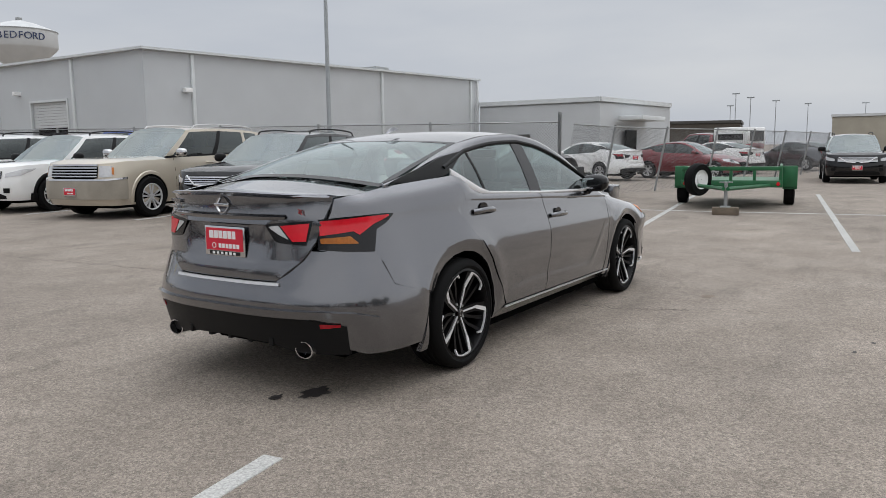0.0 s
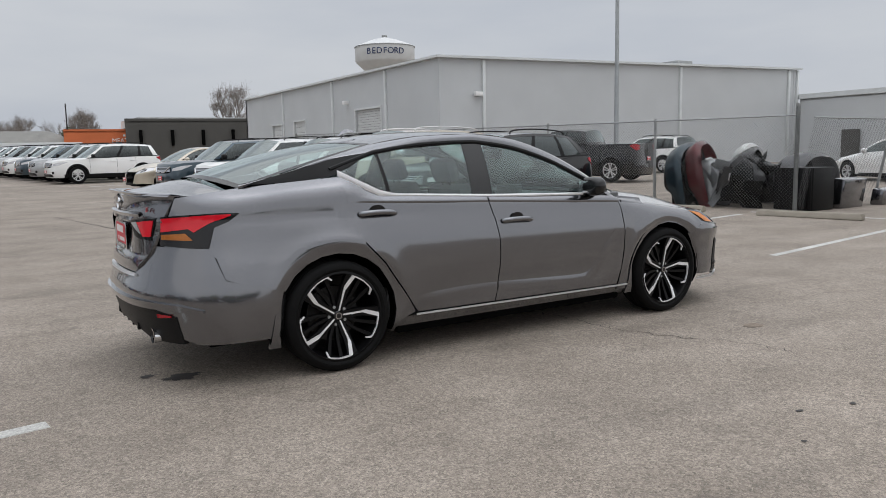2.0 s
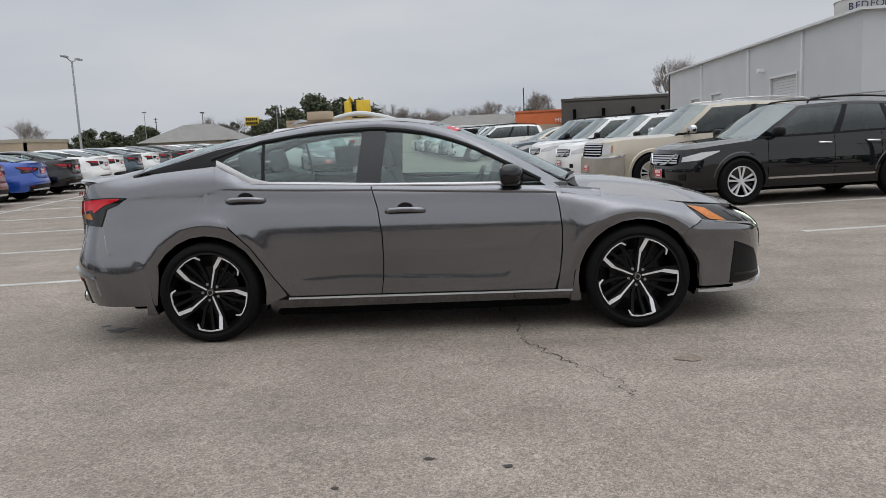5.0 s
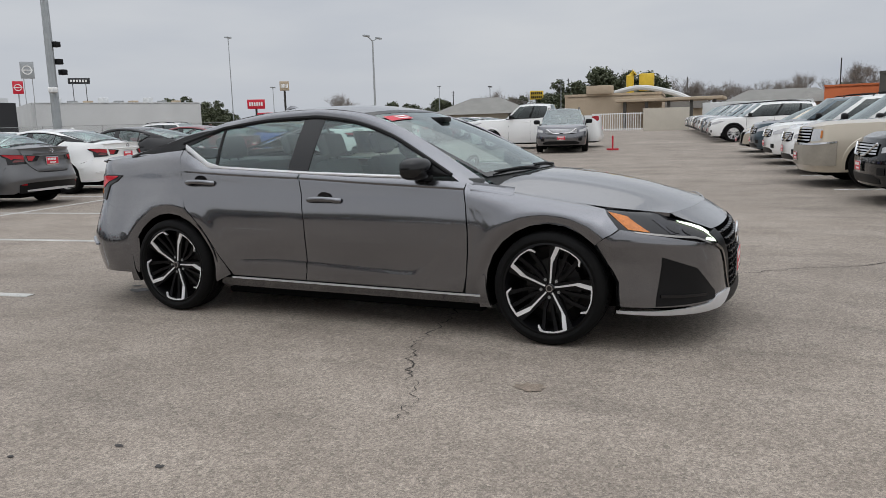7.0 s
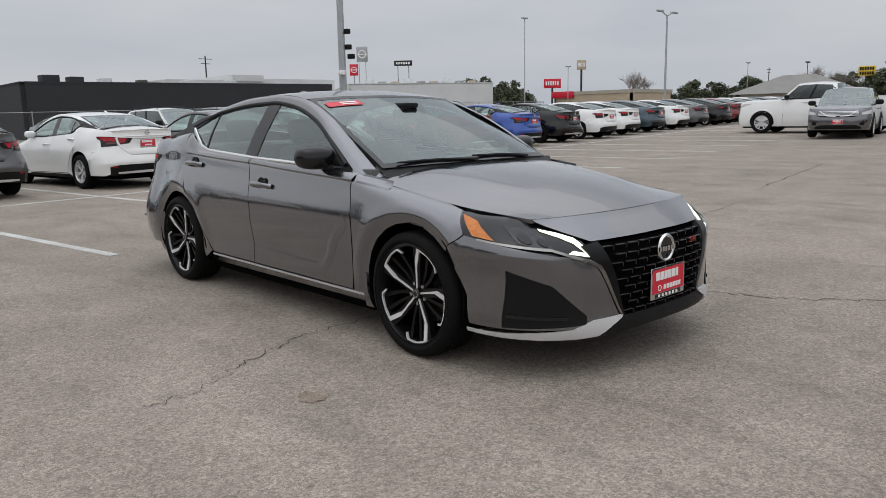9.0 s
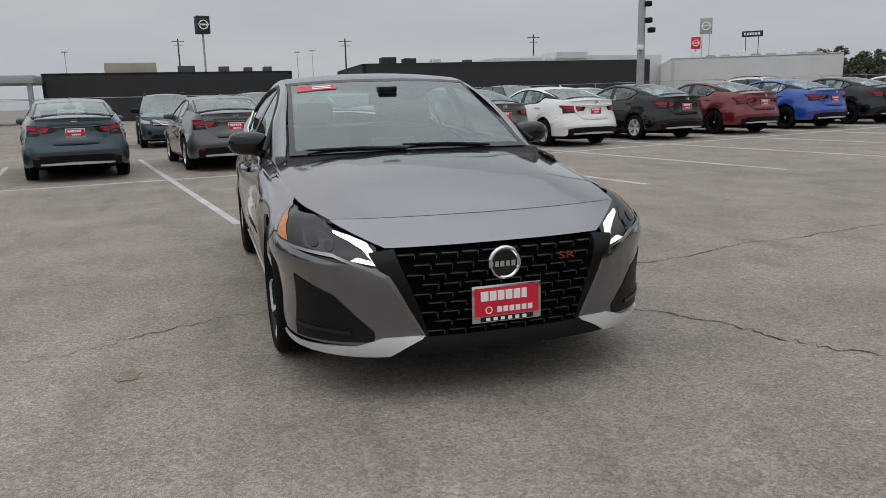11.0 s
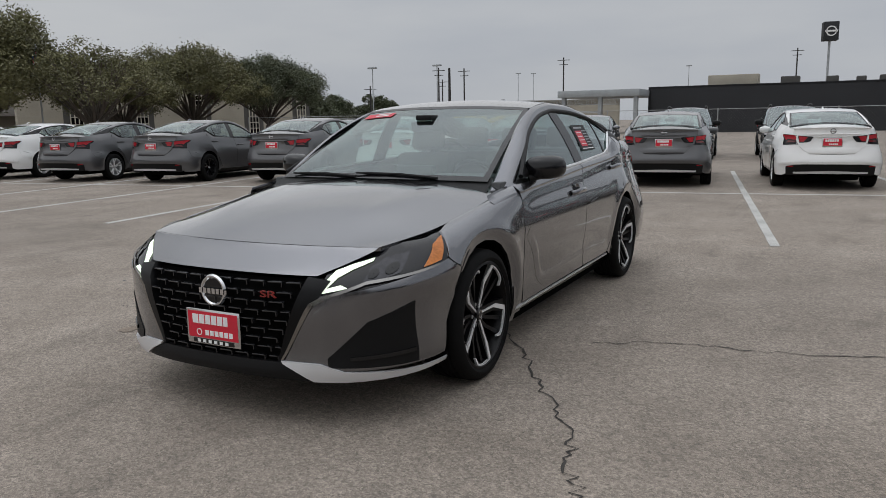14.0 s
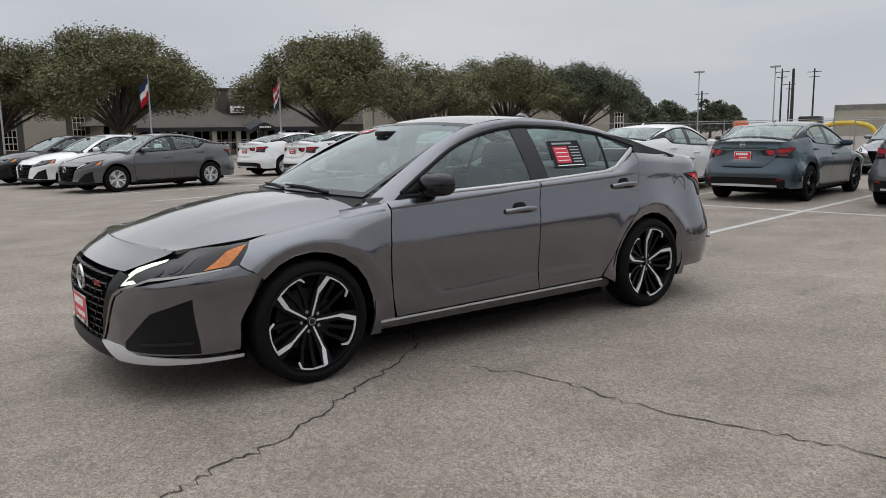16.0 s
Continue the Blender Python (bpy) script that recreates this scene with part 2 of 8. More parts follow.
def asphalt():
    """Old pale asphalt: exposed stones, worn and stained patches, faint tyre marks."""
    m = bpy.data.materials.new("worn_asphalt")
    m.use_nodes = True
    n, l = m.node_tree.nodes, m.node_tree.links
    b = n["Principled BSDF"]
    b.inputs["Roughness"].default_value = 0.86
    geo = n.new("ShaderNodeNewGeometry")

    def tex(kind, scale, detail=3.0, stretch=None):
        t = n.new("ShaderNodeTex" + kind)
        t.inputs["Scale"].default_value = scale
        if kind == "Noise":
            t.inputs["Detail"].default_value = detail
        if stretch:
            mp = n.new("ShaderNodeMapping")
            mp.inputs["Scale"].default_value, mp.inputs["Rotation"].default_value = stretch, (0, 0, 0.5)
            l.new(geo.outputs["Position"], mp.inputs["Vector"])
            l.new(mp.outputs[0], t.inputs["Vector"])
        else:
            l.new(geo.outputs["Position"], t.inputs["Vector"])
        return t

    def mapped(sock, lo, hi, a, z):
        r = n.new("ShaderNodeMapRange")
        for key, v in zip(("From Min", "From Max", "To Min", "To Max"), (lo, hi, a, z)):
            r.inputs[key].default_value = v
        l.new(sock, r.inputs["Value"])
        return r.outputs[0]

    def mul(a, c):
        x = n.new("ShaderNodeMath")
        x.operation = "MULTIPLY"
        l.new(a, x.inputs[0])
        l.new(c, x.inputs[1])
        return x.outputs[0]

    stones, grit = tex("Voronoi", 110.0), tex("Noise", 300.0, 2.0)
    broad, mid, worn = tex("Noise", 0.22, 5.0), tex("Noise", 1.3, 6.0), tex("Noise", 0.5, 4.0, (0.35, 1.6, 1.0))
    tone = mul(mapped(broad.outputs["Fac"], 0.3, 0.7, 0.88, 1.10), mapped(mid.outputs["Fac"], 0.25, 0.75, 0.80, 1.17))
    tone = mul(tone, mapped(worn.outputs["Fac"], 0.3, 0.7, 0.92, 1.08))
    tone = mul(tone, mapped(stones.outputs["Color"], 0.0, 1.0, 0.58, 1.44))
    tone = mul(tone, mapped(grit.outputs["Fac"], 0.3, 0.7, 0.62, 1.38))
    chips = tex("Voronoi", 42.0)
    tone = mul(tone, mapped(chips.outputs["Color"], 0.0, 1.0, 0.84, 1.16))
    smudge = tex("Noise", 1.9, 5.0, (0.45, 1.5, 1.0))
    tone = mul(tone, mapped(smudge.outputs["Fac"], 0.54, 0.72, 1.0, 0.80))
    spot = tex("Noise", 3.1, 2.0)
    tone = mul(tone, mapped(spot.outputs["Fac"], 0.64, 0.76, 1.0, 0.80))
    hue = n.new("ShaderNodeMix")
    hue.data_type = "RGBA"
    hue.inputs["A"].default_value, hue.inputs["B"].default_value = (0.240, 0.200, 0.162, 1), (0.242, 0.209, 0.178, 1)
    l.new(mid.outputs["Fac"], hue.inputs["Factor"])
    out = n.new("ShaderNodeVectorMath")
    out.operation = "SCALE"
    l.new(hue.outputs["Result"], out.inputs[0])
    l.new(tone, out.inputs["Scale"])
    l.new(out.outputs["Vector"], b.inputs["Base Color"])
    bp = n.new("ShaderNodeBump")
    bp.inputs["Strength"].default_value, bp.inputs["Distance"].default_value = 0.55, 0.003
    l.new(stones.outputs["Distance"], bp.inputs["Height"])
    l.new(bp.outputs[0], b.inputs["Normal"])
    return m


ASPHALT = asphalt()

# ---- mesh helpers ----


def clamp(v, a=0.0, b=1.0):
    return max(a, min(b, v))


def smooth(v):
    v = clamp(v)
    return v * v * (3 - 2 * v)


def curve1(pts):
    """A smooth function through (x, value) knots, free of overshoot."""
    pts = sorted(pts)
    xs, ys = [p[0] for p in pts], [p[1] for p in pts]
    d = [(ys[i + 1] - ys[i]) / (xs[i + 1] - xs[i]) for i in range(len(xs) - 1)]
    m = [d[0]] + [0 if d[i - 1] * d[i] <= 0 else 2 * d[i - 1] * d[i] / (d[i - 1] + d[i]) for i in range(1, len(d))] + [d[-1]]

    def f(x):
        if x <= xs[0]:
            return ys[0]
        if x >= xs[-1]:
            return ys[-1]
        i = max(k for k in range(len(xs) - 1) if xs[k] <= x)
        h = xs[i + 1] - xs[i]
        t = (x - xs[i]) / h
        return (ys[i] * (1 + 2 * t) * (1 - t) ** 2 + m[i] * h * t * (1 - t) ** 2 + ys[i + 1] * t * t * (3 - 2 * t) + m[i + 1] * h * t * t * (t - 1))

    return f


def ground_z(x, y):
    """The lot lies level round the car and rises gently far beyond it."""
    def soft(v, w):
        return w * math.log1p(math.exp(clamp(v / w, -30, 30)))
    y = min(y, 70.0)
    return 0.0105 * soft(y - 3.5, 1.5) + 0.003 * soft(y - 16, 2.0) - 0.0105 * 1.5 * math.log1p(math.exp(-2.3333))


def obj(name, bm, material, parent=None, label="", shade=True):
    """Links a bmesh as one mesh object, under a thing or a part if one is given."""
    bmesh.ops.recalc_face_normals(bm, faces=bm.faces[:]) if len(bm.faces) < 60000 else None
    me = bpy.data.meshes.new(name)
    bm.to_mesh(me)
    bm.free()
    if shade:
        me.polygons.foreach_set("use_smooth", [True] * len(me.polygons))
        me.set_sharp_from_angle(angle=radians(38))
    me.materials.append(material)
    ob = new(name, me)
    ob.parent = parent
    if label:
        tagged(ob, label)
    return ob


part = obj


def thing(name, label, category, group="", kind="", m=None):
    """The empty base of a thing made of parts."""
    ob = tagged(new(name), label, category, group, kind)
    if m is not None:
        ob.matrix_basis = m
    return ob


def box(bm, x0, x1, y0, y1, z0, z1, bevel=0.0, m=None):
    c = Matrix.Translation(((x0 + x1) / 2, (y0 + y1) / 2, (z0 + z1) / 2)) @ Matrix.Diagonal((x1 - x0, y1 - y0, z1 - z0, 1))
    vs = bmesh.ops.create_cube(bm, size=1, matrix=c)["verts"]
    if bevel:
        es = list({e for v in vs for e in v.link_edges})
        vs = list({v for f in bmesh.ops.bevel(bm, geom=es, offset=bevel, segments=2, affect="EDGES", profile=0.5)["faces"] for v in f.verts} | {v for v in vs if v.is_valid})
    if m is not None:
        bmesh.ops.transform(bm, matrix=m, verts=[v for v in vs if v.is_valid])
    return vs


def tube(bm, pts, r, seg=8, r_end=None):
    """A round rod along a line of points, tapering from r to r_end."""
    pts = [Vector(p) for p in pts]
    rings = []
    for i, p in enumerate(pts):
        way = (pts[min(i + 1, len(pts) - 1)] - pts[max(i - 1, 0)]).normalized()
        side = way.orthogonal().normalized() if abs(way.z) > 0.9 else way.cross(Vector((0, 0, 1))).normalized()
        up = side.cross(way)
        rr = r if r_end is None else r + (r_end - r) * i / (len(pts) - 1)
        rings.append([bm.verts.new(p + rr * (math.cos(a) * side + math.sin(a) * up)) for a in (2 * math.pi * k / seg for k in range(seg))])
    for a, b in zip(rings, rings[1:]):
        for k in range(seg):
            bm.faces.new((a[k], a[(k + 1) % seg], b[(k + 1) % seg], b[k]))
    bm.faces.new(rings[0][::-1])
    bm.faces.new(rings[-1])


def prism(bm, pts, depth, m=Matrix()):
    """A flat outline in x, y, made depth thick along z."""
    lo = [bm.verts.new(m @ Vector((x, y, 0))) for x, y in pts]
    hi = [bm.verts.new(m @ Vector((x, y, depth))) for x, y in pts]
    bm.faces.new(lo[::-1])
    bm.faces.new(hi)
    for i in range(len(pts)):
        j = (i + 1) % len(pts)
        bm.faces.new((lo[i], lo[j], hi[j], hi[i]))


def revolve(bm, profile, seg, m=Matrix(), close=False):
    """Spins a profile of (radius, height) round z."""
    rings = []
    for r, h in profile:
        rings.append([bm.verts.new(m @ Vector((r * math.cos(a), r * math.sin(a), h))) for a in (2 * math.pi * k / seg for k in range(seg))])
    pairs = list(zip(rings, rings[1:])) + ([(rings[-1], rings[0])] if close else [])
    for a, b in pairs:
        for k in range(seg):
            bm.faces.new((a[k], a[(k + 1) % seg], b[(k + 1) % seg], b[k]))


def sheet(bm, grid, thick=0.0, inward=None):
    """A skin over rows of points; its rim is turned in by thick along the way that inward gives."""
    rows = [[bm.verts.new(p) for p in row] for row in grid]
    nr, nc = len(rows), len(rows[0])
    for i in range(nr - 1):
        for j in range(nc - 1):
            a, b, c, d = rows[i][j], rows[i][j + 1], rows[i + 1][j + 1], rows[i + 1][j]
            try:
                bm.faces.new((a, b, c, d))
            except ValueError:
                pass
    if thick:
        rim = [rows[0][j] for j in range(nc)] + [rows[i][-1] for i in range(1, nr)]
        rim += [rows[-1][j] for j in range(nc - 2, -1, -1)] + [rows[i][0] for i in range(nr - 2, 0, -1)]
        mid = sum((v.co for v in rim), Vector()) / len(rim)
        ins = []
        for v in rim:
            way = inward(v.co) if inward else Vector((0, 0, -1))
            ins.append(bm.verts.new(v.co + way * thick + (mid - v.co).normalized() * 0.002))
        for i in range(len(rim)):
            j = (i + 1) % len(rim)
            if (rim[i].co - rim[j].co).length > 1e-6:
                bm.faces.new((rim[i], ins[i], ins[j], rim[j]))


def letters(name, text, size, material, m, parent=None, depth=0.004, label="", align="CENTER"):
    """Raised letters in Blender's own font, as one mesh."""
    cu = bpy.data.curves.new(name, "FONT")
    cu.body, cu.size, cu.extrude, cu.align_x, cu.align_y, cu.resolution_u = text, size, depth, align, "CENTER", 3
    tmp = bpy.data.objects.new(name, cu)
    scene.collection.objects.link(tmp)
    me = bpy.data.meshes.new_from_object(tmp.evaluated_get(bpy.context.evaluated_depsgraph_get()))
    bpy.data.objects.remove(tmp)
    me.name = name
    me.transform(m)
    me.materials.clear()
    me.materials.append(material)
    ob = new(name, me)
    ob.parent = parent
    if label:
        tagged(ob, label)
    return ob

# ---- cars ----
NOSE, TAIL, BEND = 1.75, -1.90, 2.6
flank = curve1([(0.15, 0.82), (0.22, 0.860), (0.30, 0.881), (0.37, 0.889), (0.48, 0.899), (0.60, 0.909), (0.68, 0.911), (0.76, 0.904), (0.85, 0.884), (0.95, 0.850), (1.05, 0.808)])
top_z = curve1([(2.1, 0.765), (1.68, 0.812), (1.2, 0.885), (0.95, 0.93), (0.78, 0.975), (0, 0.993), (-0.8, 1.028), (-1.09, 1.045), (-1.335, 1.172), (-1.6, 1.148), (-1.9, 1.125), (-2.3, 1.09)])
top_y = curve1([(2.1, 0.68), (1.68, 0.775), (1.2, 0.80), (0.95, 0.805), (0.78, 0.822), (0, 0.826), (-0.8, 0.820), (-1.09, 0.808), (-1.335, 0.735), (-1.6, 0.712), (-1.9, 0.655), (-2.3, 0.60)])
nose_x = curve1([(0.15, 2.30), (0.24, 2.385), (0.33, 2.372), (0.50, 2.378), (0.60, 2.36), (0.66, 2.31), (0.70, 2.255), (0.76, 2.15), (0.85, 1.95)])
tail_x = curve1([(0.15, -2.40), (0.30, -2.455), (0.45, -2.495), (0.53, -2.518), (0.62, -2.49), (0.80, -2.452), (1.0, -2.462), (1.12, -2.46)])


shoulder_z = curve1([(2.1, 0.565), (1.68, 0.612), (1.2, 0.690), (0.95, 0.790), (0.78, 0.868), (0, 0.893), (-0.8, 0.928), (-1.09, 0.943), (-1.335, 0.955), (-1.6, 0.955), (-1.9, 0.945), (-2.3, 0.92)])


def side_y(x, z):
    """Half the width of the body at a place along it and a height."""
    zt, yt = top_z(x), top_y(x)
    zs = min(shoulder_z(x), zt - 0.06)
    drop = zt - zs
    crease = 0.004 * math.exp(-((z - (0.735 - 0.03 * x)) / 0.03) ** 2) * smooth((1.6 - abs(x)) / 0.5)
    hollow = -0.010 * math.exp(-((z - 0.42) / 0.09) ** 2) * smooth((1.0 - abs(x)) / 0.5)
    # round the arches the skin swells, then turns in to the lip
    flare = sum(0.011 * math.exp(-((r - 0.46) / 0.05) ** 2) - 0.016 * smooth((0.447 - r) / 0.058) for r in (math.hypot(x - c, z - 0.333) for c in (1.412, -1.412))) * smooth((z - 0.25) / 0.2)
    # the tail draws in towards its top
    taper = 1 - 0.10 * smooth((-1.3 - x) / 0.7) * smooth((z - 0.45) / 0.40)
    if z <= zs:
        return (flank(z) + crease + hollow + flare) * taper
    t = clamp((z - zs) / drop)
    low = (flank(zs) + crease * (1 - t) + flare) * taper
    return yt + (low - yt) * math.sqrt(max(0.0, 1 - t * t))


def shell(s, z):
    """The half body: s runs along the flank as x does, and goes on round nose and tail to their middles, 1.2 m past the bends."""
    if TAIL <= s <= NOSE:
        return Vector((s, side_y(s, z), z))
    front = s > NOSE
    at, end = (NOSE, nose_x(z)) if front else (TAIL, tail_x(z))
    ys = side_y(at, min(z, top_z(at)))
    a = clamp(abs(s - at) / 1.2) * math.pi / 2
    return Vector((at + (end - at) * max(math.sin(a), 0) ** (2 / BEND), ys * max(math.cos(a), 0) ** (2 / BEND), z))


def s_of_y(y, z, front=True):
    """The s at which the half body has this half width on its nose or tail."""
    at = NOSE if front else TAIL
    ys = side_y(at, min(z, top_z(at)))
    a = math.acos(clamp((y / ys)) ** (BEND / 2))
    return at + (1.2 if front else -1.2) * a / (math.pi / 2)


def s_of_x(x, z):
    """The s at which nose or tail have this x."""
    front = x > 0
    at, end = (NOSE, nose_x(z)) if front else (TAIL, tail_x(z))
    a = math.asin(clamp((x - at) / (end - at)) ** (BEND / 2))
    return at + (1.2 if front else -1.2) * a / (math.pi / 2)


def spread(cols, n, m):
    """Fills between columns of (s, z) points: n steps from column to column, m from point to point."""
    rows = []
    for a, b in zip(cols, cols[1:]):
        for i in range(n):
            t = i / n
            rows.append([(p[0] + (q[0] - p[0]) * t, p[1] + (q[1] - p[1]) * t) for p, q in zip(a, b)])
    rows.append(list(cols[-1]))
    out = []
    for row in rows:
        line = []
        for p, q in zip(row, row[1:]):
            line += [(p[0] + (q[0] - p[0]) * j / m, p[1] + (q[1] - p[1]) * j / m) for j in range(m)]
        out.append(line + [row[-1]])
    return out


class CarKit:
    """Builds the parts of one car under its base."""

    seats, left_out = True, set()

    def __init__(self, base, warp, fine):
        self.base, self.warp, self.k = base, warp, fine

    def done(self, name, bm, material, parent=None, label=""):
        if name in self.left_out:
            bm.free()
            return parent or self.base
        for v in bm.verts:
            v.co = self.warp(v.co)
        bmesh.ops.remove_doubles(bm, verts=bm.verts[:], dist=0.0002)
        ob = part(name, bm, material, parent or self.base, label)
        if material.name.startswith("paint"):
            ob.material_slots[0].link = "OBJECT"
            ob.material_slots[0].material = material
        return ob

    def skin(self, name, cols, material, side=-1, n=4, m=4, off=0.0, thick=0.014, parent=None, label="", both=False):
        """A panel on the shell, from columns of (s, z); off: metres proud of the shell."""
        bm = bmesh.new()
        for sg in ((-1, 1) if both else (side,)):
            grid = []
            for row in spread(cols, max(1, round(n * self.k)), max(1, round(m * self.k))):
                line = []
                for s, z in row:
                    p = shell(s, z)
                    if off:
                        e = 0.004
                        du, dv = shell(s + e, z) - shell(s - e, z), shell(s, z + e) - shell(s, z - e)
                        nn = du.cross(dv)
                        nn = nn.normalized() if nn.length > 1e-12 else Vector((1, 0, 0))
                        if nn.y < -1e-4 or (abs(nn.y) <= 1e-4 and nn.x * s < 0):
                            nn = -nn
                        p = p + nn * off
                    line.append(Vector((p.x, p.y * sg, p.z)))
                grid.append(line)
            mid = grid[len(grid) // 2][len(grid[0]) // 2]
            way = Vector((-0.5 * mid.x if abs(mid.x) > 1.9 else 0, -mid.y, 0))
            way = way.normalized() if way.length > 1e-6 else Vector((-1 if mid.x > 0 else 1, 0, 0))
            sheet(bm, grid, thick, lambda p: way)
        return self.done(name, bm, material, parent, label)

    def free(self, name, grid, material, thick=0.01, down=Vector((0, 0, -1)), parent=None, label=""):
        bm = bmesh.new()
        sheet(bm, grid, thick, lambda p: down)
        return self.done(name, bm, material, parent, label)


def along(pts, n):
    """Points on a smooth line through the given ones, n steps to each stretch."""
    P = [Vector(p) for p in pts]
    out = []
    for i in range(len(P) - 1):
        a, b, c, d = P[max(i - 1, 0)], P[i], P[i + 1], P[min(i + 2, len(P) - 1)]
        for j in range(n):
            t = j / n
            out.append(0.5 * (2 * b + (c - a) * t + (2 * a - 5 * b + 4 * c - d) * t * t + (3 * b - a - 3 * c + d) * t**3))
    return out + [P[-1]]


def wheel_parts(base, x, y, r, style="hero", seg=48, width=0.225, phase=18):
    """One wheel under a car: tyre, rim, spokes and disc; its outer face points away from the car."""
    out = 1 if y > 0 else -1
    hub = new("wheel")
    hub.parent = base
    hub.matrix_basis = pose(x, y, r, -90 * out, 0, 0)
    f = r / 0.336
    w = width / 2
    rim = 0.270 * f if style == "hero" else 0.222 * f
    bm = bmesh.new()
    prof = [(rim, -w * 0.92), (rim + 0.02, -w), (r - 0.035, -w), (r - 0.012, -w * 0.9), (r - 0.002, -w * 0.72)]
    for g in (-0.45, -0.15, 0.15, 0.45):
        prof += [(r, w * (g - 0.08)), (r - 0.007, w * (g - 0.05)), (r - 0.007, w * (g + 0.05)), (r, w * (g + 0.08))]
    prof += [(r - 0.002, w * 0.72), (r - 0.012, w * 0.9), (r - 0.035, w), (r - 0.045, w * 1.012), (rim + 0.03, w * 1.0), (rim + 0.012, w * 0.96), (rim, w * 0.86)]
    revolve(bm, prof, seg)
    tyre = part("tyre", bm, RUBBER, hub)
    bm = bmesh.new()
    revolve(bm, [(rim + 0.004, w * 0.9), (rim - 0.008, w * 0.93), (rim - 0.014, w * 0.84), (rim - 0.03, w * 0.2), (rim - 0.03, -w * 0.8), (0.02, -w * 0.8)], seg)
    part("rim", bm, WHEEL_BLACK if style == "hero" else (TRIM_BLACK if style == "dark" else PALE), hub)
    if style == "hero":
        bm = bmesh.new()
        revolve(bm, [(0.05, -0.02), (rim * 0.62, -0.02), (rim * 0.62, -0.04), (0.05, -0.04)], 32)
        part("brake_disc", bm, POLE_DARK, hub)

    def arm(bm, pts, h0, h1, t):
        """A flat bar through polar points (radius, degrees, half width), from height h0 at the hub to h1 at the rim."""
        n = len(pts)
        P = [Vector((q * math.cos(radians(a)), q * math.sin(radians(a)), 0)) for q, a, _ in pts]
        rows = []
        for i in range(n):
            way = (P[min(i + 1, n - 1)] - P[max(i - 1, 0)]).normalized()
            sd = Vector((-way.y, way.x, 0)) * pts[i][2]
            z = h0 + (h1 - h0) * clamp(pts[i][0] / rim) ** 2
            rows.append([bm.verts.new(P[i] + sd + Vector((0, 0, z))), bm.verts.new(P[i] - sd + Vector((0, 0, z))),
                         bm.verts.new(P[i] - sd + Vector((0, 0, z - t))), bm.verts.new(P[i] + sd + Vector((0, 0, z - t)))])
        for a, b in zip(rows, rows[1:]):
            for k in range(4):
                bm.faces.new((a[k], a[(k + 1) % 4], b[(k + 1) % 4], b[k]))
        bm.faces.new(rows[0][::-1])
        bm.faces.new(rows[-1])

    h0, h1 = w * 0.55, w * 0.9
    for k in range(5):
        a = 72 * k + phase
        if style == "hero":
            bm = bmesh.new()
            arm(bm, [(0.03, a, 0.022), (rim * 0.6, a - 1, 0.024), (rim * 0.97, a - 4, 0.034)], h0 - 0.004, h1 - 0.006, 0.035)
            arm(bm, [(0.03, a - 28, 0.010), (rim * 0.5, a - 24, 0.009), (rim * 0.97, a - 20, 0.012)], h0 - 0.014, h1 - 0.02, 0.03)
            arm(bm, [(0.03, a - 44, 0.010), (rim * 0.5, a - 44, 0.009), (rim * 0.97, a - 38, 0.012)], h0 - 0.014, h1 - 0.02, 0.03)
            part("spoke", bm, WHEEL_BLACK, hub)
            bm = bmesh.new()
            arm(bm, [(0.030, a, 0.0045), (rim * 0.58, a, 0.006), (rim * 0.66, a - 1, 0.0115), (rim * 0.935, a - 7, 0.0125), (rim * 0.958, a - 10, 0.008),
                     (rim * 0.965, a - 24, 0.0072), (rim * 0.958, a - 37, 0.0065), (rim * 0.93, a - 41, 0.006), (rim * 0.84, a - 46, 0.004)], h0 + 0.002, h1 + 0.001, 0.012)
            part("machined_edge", bm, MACHINED, hub, "bright machined alloy edge")
        else:
            bm = bmesh.new()
            arm(bm, [(0.03, a - 9, 0.013), (rim * 0.6, a - 7, 0.011), (rim * 0.97, a - 13, 0.015)], h0, h1, 0.03)
            arm(bm, [(0.03, a + 9, 0.013), (rim * 0.6, a + 7, 0.011), (rim * 0.97, a + 13, 0.015)], h0, h1, 0.03)
            part("spoke", bm, MACHINED if style == "alloy" else GLOSS_BLACK, hub)
    bm = bmesh.new()
    revolve(bm, [(0.001, h0 + 0.012), (0.024, h0 + 0.012), (0.030, h0 + 0.006), (0.032, h0 - 0.02)], 24)
    part("hub_cap", bm, GLOSS_BLACK if style == "hero" else SATIN, hub)
    for k in range(5 if style == "hero" else 0):
        bm = bmesh.new()
        a = radians(72 * k + phase + 36)
        revolve(bm, [(0.001, h0 - 0.004), (0.010, h0 - 0.004), (0.011, h0 - 0.02)], 6, Matrix.Translation((0.056 * math.cos(a), 0.056 * math.sin(a), 0)))
        part("lug_nut", bm, GALVANIZED, hub)
    if style == "hero":
        bm = bmesh.new()
        revolve(bm, [(0.016, h0 + 0.0135), (0.020, h0 + 0.0135), (0.020, h0 + 0.011), (0.016, h0 + 0.011)], 24, close=True)
        part("hub_ring", bm, CHROME, hub)
    return hub


